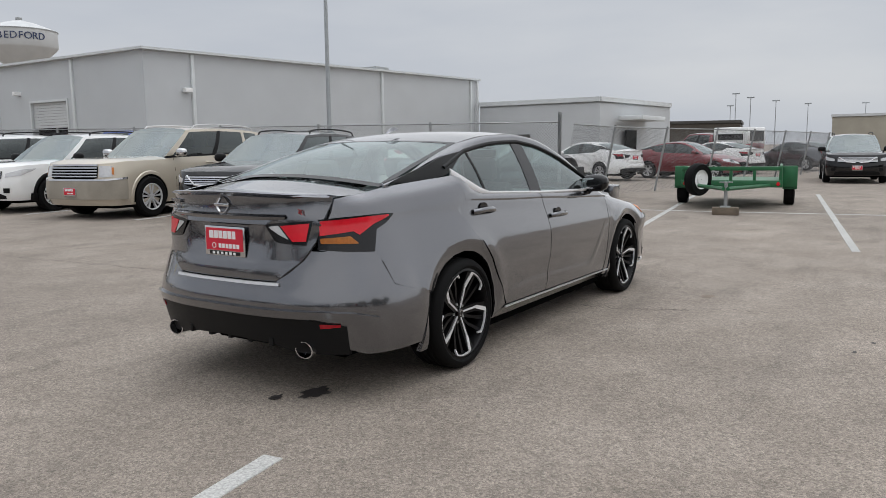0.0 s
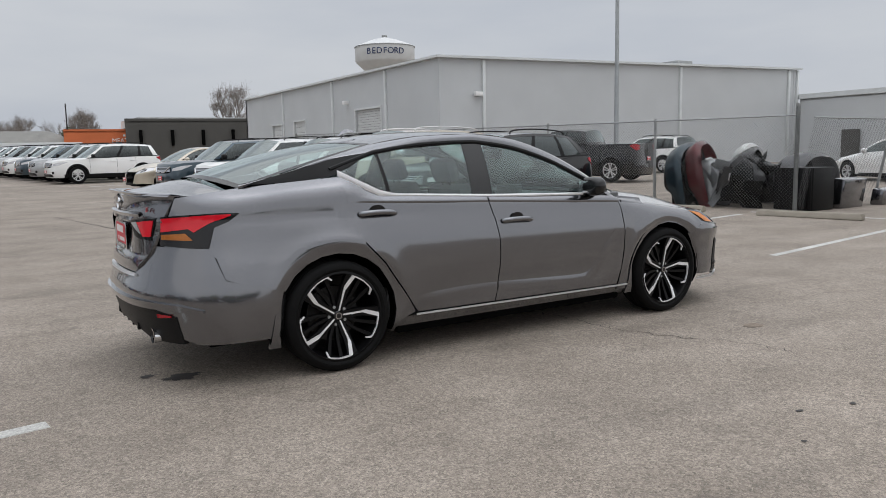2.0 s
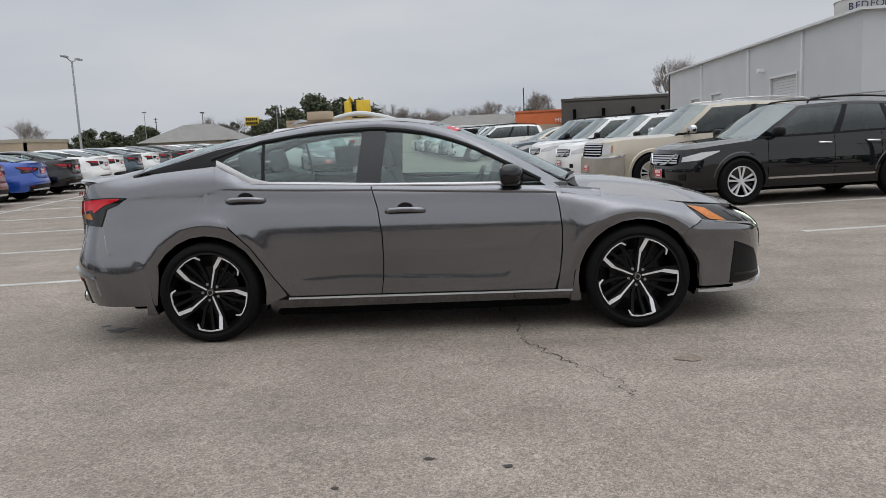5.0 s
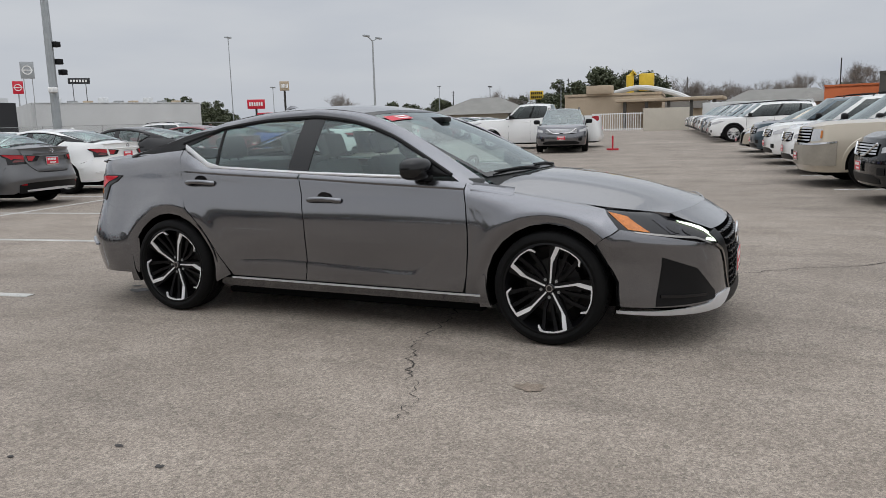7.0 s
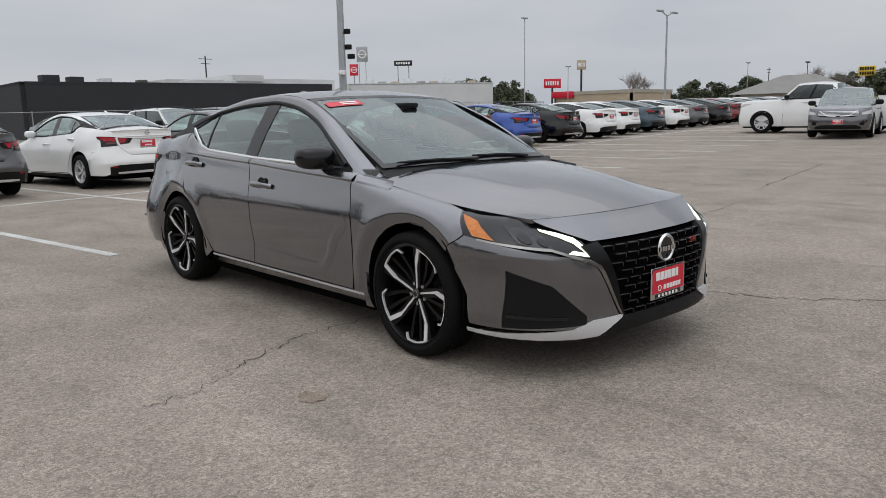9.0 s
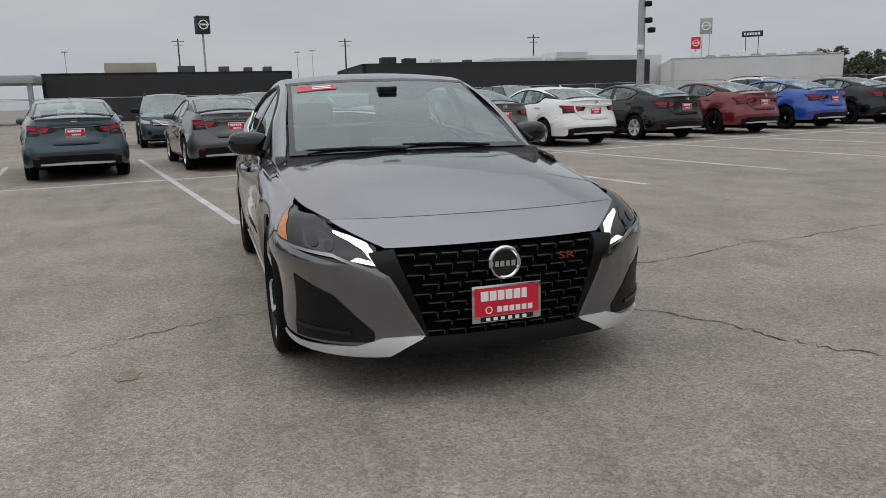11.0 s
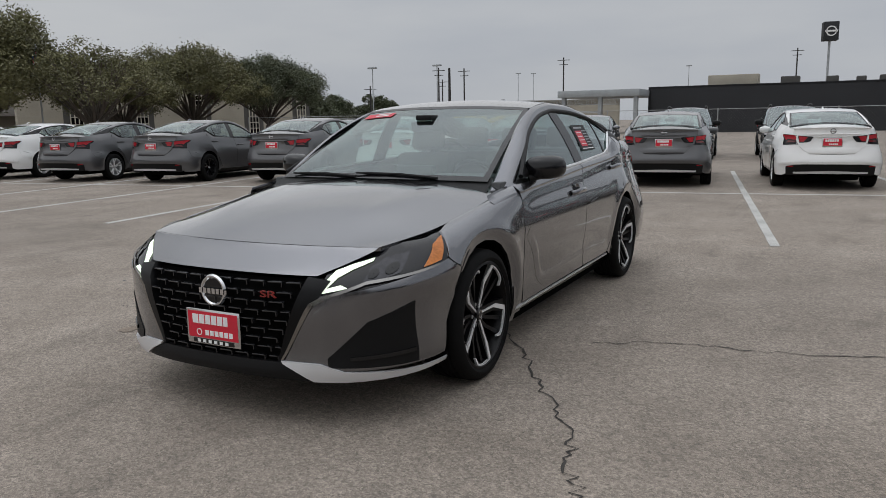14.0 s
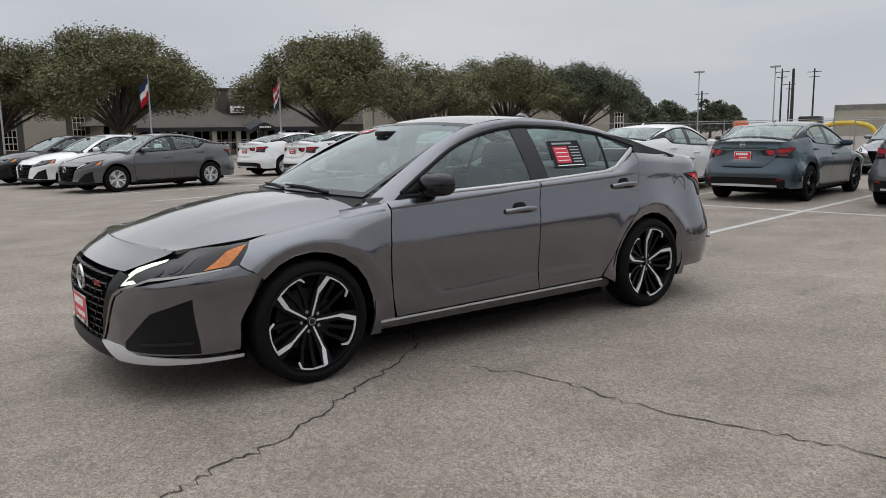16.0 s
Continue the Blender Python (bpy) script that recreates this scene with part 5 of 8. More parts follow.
# ---- the grey sedan in the middle of the lot ----
hero_car = thing("sedan", "dark grey four-door sedan with black trim and two-tone alloy wheels", "car")
build_sedan(hero_car)
for wx, wy, turn in ((1.412, 0.785, 39), (-1.412, 0.785, 61), (1.412, -0.785, 12), (-1.412, -0.785, 3)):
    wheel_parts(hero_car, wx, wy, 0.336, "hero", 64, 0.235, turn)

# ---- ground, lines, cracks ----
# the stalls lie turned by 8.8 degrees to the sedan: LOT_O is the foot of the first line, EV runs down the lines, EU along the rows
LOT_O, EV, EU, PITCH = Vector((-3.0, -0.87, 0)), Vector((-0.9882, -0.1530, 0)), Vector((-0.1530, 0.9882, 0)), 2.82
LOT_TURN = 188.8


def lot(u, v, up=0.0):
    p = LOT_O + EU * u + EV * v
    return Vector((p.x, p.y, ground_z(p.x, p.y) + up))


bm = bmesh.new()
ticks = [-1500, -700, -350, -180, -120] + list(range(-90, -30, 6)) + list(range(-30, 36)) + list(range(36, 91, 6)) + [120, 180, 350, 700, 1500]
sheet(bm, [[Vector((x, y, ground_z(x, y))) for y in ticks] for x in ticks])
tagged(obj("ground", bm, ASPHALT), "worn pale grey asphalt lot with fine stones", "ground", kind="structure")


def line_on_lot(a, b, width=0.10, name="parking_line"):
    """A worn painted line between two points of the plan."""
    a, b = Vector((a[0], a[1], 0)), Vector((b[0], b[1], 0))
    n = max(2, int((b - a).length / 0.4))
    sd = (b - a).normalized().cross(Vector((0, 0, 1))) * width / 2
    rows = []
    for i in range(n + 1):
        p = a.lerp(b, i / n)
        wob = 1 + 0.10 * noise.noise(Vector((p.x * 3, p.y * 3, 2)))
        rows.append([Vector((q.x, q.y, ground_z(q.x, q.y) + h)) for q, h in ((p - sd * wob, 0.0), (p - sd * wob * 0.96, 0.0045), (p + sd * wob * 0.96, 0.0045), (p + sd * wob, 0.0))])
    bm = bmesh.new()
    sheet(bm, rows)
    return tagged(obj(name, bm, STRIPE, shade=False), "worn white painted parking line", "line", "parking lines", "structure")


for k in range(-8, 20):
    line_on_lot(lot(PITCH * k, 0), lot(PITCH * k, 11.6))
line_on_lot(lot(PITCH * -8, 5.72), lot(PITCH * 20, 5.72))
for k in range(-2, 4):
    a = Vector((4.78, 0.47, 0)) + EU * 2.98 * k
    line_on_lot(a, a - EV * (11.6 if k < 1 else 4.9))
a = Vector((9.78, 4.15, 0))
line_on_lot(a - EU * 8.5, a + EU * 0.2)
for k in range(4, 12):
    a = Vector((4.78, 0.47, 0)) + EU * 2.98 * k
    line_on_lot(a, a - EV * 4.9)


def crack(pts, width, seed):
    """A dark wandering crack, laid just over the asphalt."""
    rnd = random.Random(seed)
    line = along([(x, y, 0) for x, y in pts], 9)
    rows = []
    for i, p in enumerate(line):
        way = (line[min(i + 1, len(line) - 1)] - line[max(i - 1, 0)]).normalized()
        sd = Vector((-way.y, way.x, 0))
        c = p + sd * rnd.uniform(-0.035, 0.035)
        w = width * rnd.uniform(0.35, 1.0)
        rows.append([Vector((q.x, q.y, ground_z(q.x, q.y) + 0.004)) for q in (c - sd * w / 2, c + sd * w / 2)])
    bm = bmesh.new()
    sheet(bm, rows)
    tagged(obj("pavement_crack", bm, CRACK, shade=False), "dark crack in the worn asphalt", "crack", "cracks", "structure")


crack([(0.61, -0.45), (0.64, -0.93), (0.70, -1.24), (0.86, -1.62)], 0.012, 1)
crack([(0.58, -0.4), (0.5, 0.5), (0.89, 0.86), (1.30, 1.11), (1.68, 1.35), (1.98, 1.53), (2.25, 1.62), (2.5, 1.76), (2.86, 2.03), (3.6, 2.5)], 0.015, 2)
crack([(0.58, 1.2), (0.41, 1.68), (0.38, 2.09), (0.28, 2.6), (0.12, 3.0), (0.08, 3.6), (-0.08, 4.8), (-0.3, 6.4)], 0.012, 3)
crack([(-0.84, 8.16), (-1.2, 10.1), (-1.74, 13.0)], 0.03, 4)
crack([(0.86, -1.62), (1.05, -1.9), (1.1, -2.2)], 0.007, 5)


def blot(x, y, rx, ry, material, seed, label):
    rnd = random.Random(seed)
    bm = bmesh.new()
    ring = []
    for i in range(22):
        a = 2 * math.pi * i / 22
        q = 1 + rnd.uniform(-0.3, 0.22)
        ring.append(bm.verts.new((x + rx * q * math.cos(a), y + ry * q * math.sin(a), ground_z(x, y) + 0.004)))
    bm.faces.new(ring)
    tagged(obj("stain", bm, material, shade=False), label, "stain", "stains", "structure")


blot(-2.25, -0.43, 0.11, 0.07, STAIN, 1, "small dark oil stain on the asphalt")
blot(-2.42, -0.30, 0.05, 0.03, STAIN, 2, "small dark oil stain on the asphalt")
blot(1.53, -1.60, 0.08, 0.06, RUST, 3, "faint rusty stain on the asphalt")
blot(0.14, -2.86, 0.028, 0.012, STAIN, 4, "dark speck on the asphalt")
blot(0.45, -2.95, 0.02, 0.015, STAIN, 5, "dark speck on the asphalt")
blot(-0.2, -3.1, 0.015, 0.012, STAIN, 6, "dark speck on the asphalt")

# ---- parked cars ----
SKIP = {"handle_cup", "mirror_glass", "mirror_foot", "wiper", "projector", "name_bars", "badge_bar", "badge_face", "fog_blade", "light_foot", "steering_wheel", "rear_view_mirror",
        "cowl", "windscreen_edge", "rear_window_edge", "grille_band", "reflector", "tail_badge", "dashboard", "front_lip", "nose_badge", "reverse_lamp", "spoiler_lip", "mirror_triangle", "amber_corner", "light_blade", "diffuser_trim", "red_glass_", "grille_strip", "fin", "glass_bar", "bumper_crease", "lamp_strip", "amber_glass", "inner_red", "roof_glass", "sill_strip", "plate_hood", "antenna_fin", "belt_strip", "window_frame", "fog_recess"}


class LiteKit(CarKit):
    """For cars that stand far off: leaves the smallest parts out."""

    seats, left_out = False, SKIP


class MidKit(CarKit):
    """For the nearer parked cars."""

    left_out = {"projector", "name_bars", "badge_bar", "badge_face", "fog_blade", "light_foot", "lamp_strip", "steering_wheel", "mirror_foot", "mirror_glass", "handle_cup", "wiper", "grille_strip", "grille_band"}


def lite_wheel(base, x, y, r, rim_material):
    out = 1 if y > 0 else -1
    hub = new("wheel")
    hub.parent = base
    hub.matrix_basis = pose(x, y, r, -90 * out, 0, 0)
    bm = bmesh.new()
    revolve(bm, [(r * 0.66, -0.10), (r - 0.03, -0.11), (r, -0.08), (r, 0.08), (r - 0.03, 0.11), (r * 0.66, 0.10)], 28)
    part("tyre", bm, RUBBER, hub)
    bm = bmesh.new()
    revolve(bm, [(r * 0.66, 0.092), (r * 0.62, 0.075), (r * 0.60, 0.0), (0.01, 0.0)], 28)
    part("rim", bm, DARK, hub)
    bm = bmesh.new()
    revolve(bm, [(r * 0.675, 0.098), (r * 0.655, 0.104), (r * 0.615, 0.096), (r * 0.61, 0.07)], 28)
    revolve(bm, [(0.001, 0.085), (r * 0.13, 0.083), (r * 0.15, 0.05)], 16)
    for k in range(10):
        a = radians(36 * k + (6 if k % 2 else -6))
        c, n_ = Vector((math.cos(a), math.sin(a), 0)), Vector((-math.sin(a), math.cos(a), 0))
        q = [c * (r * 0.10) - n_ * r * 0.030, c * (r * 0.10) + n_ * r * 0.030, c * (r * 0.64) + n_ * r * 0.050, c * (r * 0.64) - n_ * r * 0.050]
        lo, hi = [bm.verts.new(p + Vector((0, 0, 0.045))) for p in q], [bm.verts.new(p + Vector((0, 0, 0.078 + 0.012 * i))) for p, i in zip(q, (0, 0, 1, 1))]
        bm.faces.new(hi)
        for i in range(4):
            bm.faces.new((lo[i], lo[(i + 1) % 4], hi[(i + 1) % 4], hi[i]))
    part("spoke_star", bm, rim_material, hub)


def drop_thing(ob):
    for o in (*ob.children_recursive, ob):
        bpy.data.objects.remove(o)


def scaled(fx, fy, fz):
    return lambda p: Vector((p.x * fx, p.y * fy, p.z * fz))


def wagon(name, label, body, L, W, H, belt, hood, cowl, screen, roof_end, tail, wheel_r, base_len, box_p=2.8, face="bars", clad=True, rails=TRIM_BLACK, rim=SATIN, lean=0.17, truck=False):
    """A tall five-door car standing at the origin, nose to +x: lower body, bonnet, cabin with real openings, lamps, grille, trim and wheels.
    belt, hood: heights of the window line and of the bonnet's front; cowl, screen, roof_end, tail: x of the windscreen's foot and head, of the roof's end and the rear window's foot."""
    base = thing(name, label, "car")
    xf, xr, w = L / 2 - 0.46, -L / 2 + 0.34, W / 2
    half = curve1([(0.2, w - 0.07), (0.38, w - 0.015), (0.62, w), (0.80, w - 0.006), (1.0, w - 0.03), (1.25, w - 0.09)])
    end_f = curve1([(0.2, L / 2 - 0.10), (0.36, L / 2 - 0.01), (0.55, L / 2), (0.75, L / 2 - 0.03), (hood, L / 2 - 0.09), (hood + 0.15, L / 2 - 0.2)])
    end_r = curve1([(0.2, -L / 2 + 0.12), (0.42, -L / 2), (0.62, -L / 2 + 0.015), (0.85, -L / 2 + 0.05), (belt + 0.1, -L / 2 + 0.10)])
    top = curve1([(-L / 2, belt + 0.05), (tail, belt + 0.05), (0.0, belt), (cowl - 0.12, belt - 0.02), (cowl + 0.2, belt - 0.05), (xf, hood + 0.06), (L / 2, hood)])

    def skin_at(s, z):
        """The half body; past the bends s runs on round nose and tail, 1 m to their middles."""
        if xr <= s <= xf:
            return Vector((s, half(z), z))
        at, end = (xf, end_f(z)) if s > xf else (xr, end_r(z))
        a = clamp(abs(s - at)) * math.pi / 2
        return Vector((at + (end - at) * max(math.sin(a), 0) ** (2 / box_p), half(z) * max(math.cos(a), 0) ** (2 / box_p), z))

    def edge(s):
        z = top(skin_at(s, hood).x)
        return skin_at(s, z)

    def done(nm, bm, material, parent=None, lab=""):
        bmesh.ops.remove_doubles(bm, verts=bm.verts[:], dist=0.0002)
        ob = part(nm, bm, material, parent or base, lab)
        if material is body:
            ob.material_slots[0].link = "OBJECT"
            ob.material_slots[0].material = material
        return ob

    def patch(nm, cols, material, sg=0, off=0.006, n=4, m=2, thick=0.01, parent=None, lab=""):
        """A piece laid on the lower body, from columns of (s, z); sg 0: on both sides in one piece round the nose or tail."""
        bm = bmesh.new()
        for side in ((sg,) if sg else (-1, 1)):
            grid = []
            for row in spread(cols, n, m):
                line = []
                for s, z in row:
                    p, e = skin_at(s, z), 0.01
                    nn = (skin_at(s + e, z) - skin_at(s - e, z)).cross(skin_at(s, z + e) - skin_at(s, z - e))
                    nn = nn.normalized() if nn.length > 1e-9 else Vector((1 if s > 0 else -1, 0, 0))
                    if nn.y < -1e-4 or (abs(nn.y) <= 1e-4 and nn.x * s < 0):
                        nn = -nn
                    p = p + nn * off
                    line.append(Vector((p.x, p.y * side, p.z)))
                grid.append(line)
            sheet(bm, grid, thick, lambda p: Vector((-p.x * 0.3, -p.y, 0)).normalized())
        return done(nm, bm, material, parent, lab)

    S = [xr - 1 + k / 10 for k in range(10)] + [xr + (xf - xr) * k / 16 for k in range(17)] + [xf + (k + 1) / 10 for k in range(10)]
    bm = bmesh.new()
    for side in (-1, 1):
        sheet(bm, [[Vector((p.x, p.y * side, p.z)) for p in (skin_at(s, 0.26 + (edge(s).z - 0.26) * j / 9) for j in range(10))] for s in S])
    done("body", bm, body)
    # bonnet, and the shelf under the rear window
    for nm, span, crown in (("bonnet", [s for s in S if s >= cowl - 0.15], 0.055), ("tail_shelf", [s for s in S if s <= tail + 0.3], 0.0)):
        bm = bmesh.new()
        rows = []
        for s in span:
            p = edge(s)
            rows.append([Vector((p.x, p.y * q, p.z + (crown + 0.02 * (abs(q) > 0.5)) * (1 - abs(q) ** 2.5) * smooth((L / 2 - p.x) / 0.35))) for q in (-1, -0.9, -0.75, -0.55, -0.3, 0, 0.3, 0.55, 0.75, 0.9, 1)])
        sheet(bm, rows)
        done(nm, bm, body)
    # cabin: u runs from the windscreen back, v from the belt up
    yb, yt = half(belt) - 0.025, half(belt) - 0.025 - (H - belt) * lean / 0.5

    def cab(u, v, sg, off=0.0):
        x = (cowl + (tail - cowl) * u) * (1 - v) + (screen + (roof_end - screen) * u) * v
        z = top(x) * (1 - v) + (H - 0.06 - 0.05 * (2 * u - 0.9) ** 2) * v
        y = yb + (yt - yb) * v + 0.030 * math.sin(math.pi * v) - 0.05 * smooth((u - 0.8) / 0.2) * (1 - 0.3 * v) - 0.07 * smooth((0.16 - u) / 0.16) * (1 - v)
        return Vector((x, sg * (y + off), z))

    def side_piece(nm, u0, u1, v0, v1, material, sg, off=0.0, n=5, m=4, thick=0.012, slant=0.0):
        bm = bmesh.new()
        sheet(bm, [[cab(u0 + (u1 - u0) * i / n + slant * j / m, v0 + (v1 - v0) * j / m, sg, off) for j in range(m + 1)] for i in range(n + 1)], thick, lambda p: Vector((0, -sg, 0)))
        return done(nm, bm, material)

    for sg in (-1, 1):
        side_piece("belt_strip", 0, 1, -0.03, 0.07, TRIM_BLACK, sg, 0.003, 12)
        side_piece("roof_side", 0, 1, 0.90, 1.0, body, sg, 0.0, 12)
        for nm, u0, u1, mt in (("screen_pillar", 0, 0.055, body), ("door_pillar", 0.49, 0.53, TRIM_BLACK), ("rear_pillar", 0.90, 1.0, body)) if truck else (("screen_pillar", 0, 0.055, body), ("door_pillar", 0.40, 0.44, TRIM_BLACK), ("door_pillar", 0.715, 0.75, TRIM_BLACK if face != "chrome" else body), ("rear_pillar", 0.93, 1.0, body)):
            side_piece(nm, u0, u1, 0.05, 0.92, mt, sg, 0.002, 2)
        for u0, u1 in ((0.05, 0.495), (0.525, 0.91)) if truck else ((0.05, 0.405), (0.435, 0.72), (0.745, 0.935)):
            side_piece("side_window", u0, u1, 0.06, 0.91, TINT, sg, -0.004, 4, 4, 0.0)
        # doors: seams, handles, sill cladding, mirror
        xs = [cowl - 0.16, cowl - 0.16 + (tail - cowl) * (0.46 if truck else 0.36), tail - 0.02 if truck else cowl - 0.16 + (tail - cowl) * 0.62]
        for x in xs:
            patch("door_seam", [[(x - 0.005, 0.36), (x - 0.005, 0.7), (x - 0.005, top(x) - 0.02)], [(x + 0.005, 0.36), (x + 0.005, 0.7), (x + 0.005, top(x) - 0.02)]], DARK, sg, 0.0015, 1, 2, 0.0)
        for x in (xs[1] + 0.16, xs[2] + 0.14):
            bm = bmesh.new()
            y = half(belt - 0.12)
            tube(bm, along([(x - 0.11, sg * (y - 0.005), belt - 0.13), (x - 0.08, sg * (y + 0.025), belt - 0.128), (x + 0.08, sg * (y + 0.025), belt - 0.124), (x + 0.11, sg * (y - 0.005), belt - 0.122)], 2), 0.016, 6)
            done("door_handle", bm, body if face != "bars" else CHROME)
        if clad:
            patch("sill_cladding", [[(x, 0.24), (x, 0.30), (x, 0.40)] for x in (xr, -0.4, 0.4, xf)], TRIM_BLACK, sg, 0.010, 4, 1, 0.03)
        elif face == "bars":
            patch("sill_strip", [[(x, 0.395), (x, 0.425)] for x in (-base_len / 2 + 0.42, 0, base_len / 2 - 0.42)], CHROME, sg, 0.012, 4, 1, 0.01)
        bm = bmesh.new()
        bmesh.ops.create_uvsphere(bm, u_segments=16, v_segments=10, radius=1)
        for v in bm.verts:
            c = Vector([math.copysign(abs(q) ** 0.7, q) for q in v.co])
            v.co = Vector((cowl - 0.28 + 0.075 * c.x, sg * (half(belt) + 0.12 + 0.125 * c.y), belt + 0.085 + 0.085 * c.z))
        tube(bm, [(cowl - 0.26, sg * half(belt) * 0.97, belt + 0.0), (cowl - 0.27, sg * (half(belt) + 0.06), belt + 0.03)], 0.025, 6)
        done("door_mirror", bm, CHROME if face == "chrome" else (body if face == "mesh" else TRIM_BLACK))
        # arches and wheels
        for wx in (base_len / 2, -base_len / 2):
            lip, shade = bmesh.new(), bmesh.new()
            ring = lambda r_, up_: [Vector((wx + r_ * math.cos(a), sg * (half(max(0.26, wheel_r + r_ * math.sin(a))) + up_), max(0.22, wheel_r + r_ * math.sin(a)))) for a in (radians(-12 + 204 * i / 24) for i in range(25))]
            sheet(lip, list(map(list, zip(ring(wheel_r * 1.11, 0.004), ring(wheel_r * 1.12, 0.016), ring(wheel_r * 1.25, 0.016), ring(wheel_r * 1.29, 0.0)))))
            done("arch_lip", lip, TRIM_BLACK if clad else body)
            # the body is uncut here: a flat black sheet paints in the arch's shade
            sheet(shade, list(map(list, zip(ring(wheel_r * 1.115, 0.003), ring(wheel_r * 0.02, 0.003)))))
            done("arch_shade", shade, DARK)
            lite_wheel(base, wx, sg * (w - 0.075), wheel_r, rim)
        # lamps
        hz = hood - 0.06
        if face == "chrome":
            lamp = [[(xf + 0.34, hz - 0.15), (xf + 0.34, hz - 0.05), (xf + 0.34, hz + 0.035)], [(xf + 0.50, hz - 0.17), (xf + 0.50, hz - 0.06), (xf + 0.50, hz + 0.04)], [(xf + 0.62, hz - 0.165), (xf + 0.62, hz - 0.06), (xf + 0.62, hz + 0.04)]]
        else:
            lamp = [[(xf - 0.16, hz + 0.035), (xf - 0.16, hz + 0.045), (xf - 0.16, hz + 0.05)], [(xf + 0.18, hz - 0.09), (xf + 0.18, hz - 0.03), (xf + 0.18, hz + 0.03)], [(xf + 0.56, hz - 0.12), (xf + 0.56, hz - 0.08), (xf + 0.56, hz - 0.045)]]
        hl = patch("headlamp", lamp, CLEAR_LENS, sg, 0.008, 5, 2, 0.012)
        if face == "chrome":
            patch("amber_corner", [[(xf + 0.31, hz - 0.12), (xf + 0.31, hz + 0.01)], [(xf + 0.36, hz - 0.12), (xf + 0.36, hz + 0.01)]], AMBER, sg, 0.012, 2, 2, 0.002, hl)
        patch("fog_lamp", [[(xf + 0.46, 0.42), (xf + 0.46, 0.52)], [(xf + 0.60, 0.42), (xf + 0.60, 0.52)]], CLEAR_LENS if face == "chrome" else TRIM_BLACK, sg, 0.008, 3, 2, 0.01)
        tz = belt - 0.02
        patch("tail_lamp", [[(xr + 0.02, tz - 0.03), (xr + 0.02, tz), (xr + 0.02, tz + 0.03)], [(xr - 0.35, tz - 0.17), (xr - 0.35, tz - 0.05), (xr - 0.35, tz + 0.055)], [(xr - 0.62, tz - 0.13), (xr - 0.62, tz - 0.05), (xr - 0.62, tz + 0.02)]], DEEP_RED, sg, 0.010, 5, 2, 0.012)
        if rails:
            bm = bmesh.new()
            rail_pts = [cab(0.10, 1.0, sg) + Vector((0, -sg * 0.05, 0.02)), cab(0.16, 1.0, sg) + Vector((0, -sg * 0.05, 0.085)), cab(0.5, 1.0, sg) + Vector((0, -sg * 0.05, 0.095)), cab(0.86, 1.0, sg) + Vector((0, -sg * 0.05, 0.085)), cab(0.93, 1.0, sg) + Vector((0, -sg * 0.05, 0.02))]
            tube(bm, along(rail_pts, 4), 0.016, 6)
            done("roof_rail", bm, rails)
    # roof, screens
    def span(u, v, q, bulge):
        a, b = cab(u, v, -1), cab(u, v, 1)
        return a.lerp(b, (q + 1) / 2) + Vector(bulge) * (1 - q * q)
    Q = [-1 + k / 5 for k in range(11)]
    bm = bmesh.new()
    sheet(bm, [[span(i / 10, 1.0, q, (0.06 * (1 - i / 10) - 0.05 * i / 10, 0, 0.055)) for q in Q] for i in range(11)])
    done("roof", bm, body)
    for nm, u, v0, v1, mt, bx in (("windscreen", 0.0, 0.0, 1.0, SCREEN, 0.16), ("rear_window", 1.0, 0.22, 1.0, TINT, -0.10), ("tailgate", 1.0, -0.06, 0.23, body, -0.10)):
        bm = bmesh.new()
        sheet(bm, [[span(u, v0 + (v1 - v0) * i / 8, q * 0.995, (bx * (1 - 0.6 * (v0 + (v1 - v0) * i / 8)), 0, 0.055 * (v0 + (v1 - v0) * i / 8) ** 4)) for q in Q] for i in range(9)])
        done(nm, bm, mt)
    # grille, bumper, plates
    mid, hz = xf + 1, hood - 0.06
    gl, gh = (0.40, 0.0) if face == "chrome" else (0.34, -0.03)
    patch("grille", [[(xf + 0.64, hz - gl * 0.45), (xf + 0.64, hz - 0.08), (xf + 0.64, hz + 0.03 + gh)], [(xf + 0.78, hz - gl * 0.55), (xf + 0.78, hz - 0.08), (xf + 0.78, hz + 0.035 + gh)], [(mid, hz - gl * 0.55), (mid, hz - 0.08), (mid, hz + 0.04 + gh)]], DARK, 0, 0.007, 4, 2, 0.01)
    for k in range(4):
        z = hz - gl * 0.45 + (gl * 0.45 + 0.03 + gh) * (k + 0.5) / 4
        patch("grille_bar", [[(xf + 0.65, z - 0.011), (xf + 0.65, z + 0.011)], [(mid, z - 0.011), (mid, z + 0.011)]], CHROME if face != "mesh" else TRIM_BLACK, 0, 0.016, 5, 1, 0.014)
    if face == "chrome":
        for z in (hz - gl * 0.55, hz + 0.05):
            patch("grille_frame", [[(xf + 0.64, z - 0.015), (xf + 0.64, z + 0.015)], [(mid, z - 0.015), (mid, z + 0.015)]], CHROME, 0, 0.022, 5, 1, 0.02)
        patch("bumper", [[(xf + 0.02, 0.38), (xf + 0.02, 0.50), (xf + 0.02, hz - 0.19)], [(xf + 0.5, 0.38), (xf + 0.5, 0.50), (xf + 0.5, hz - 0.23)], [(mid, 0.38), (mid, 0.50), (mid, hz - 0.235)]], CONCRETE, 0, 0.035, 6, 2, 0.04, None, "dull tan bumper")
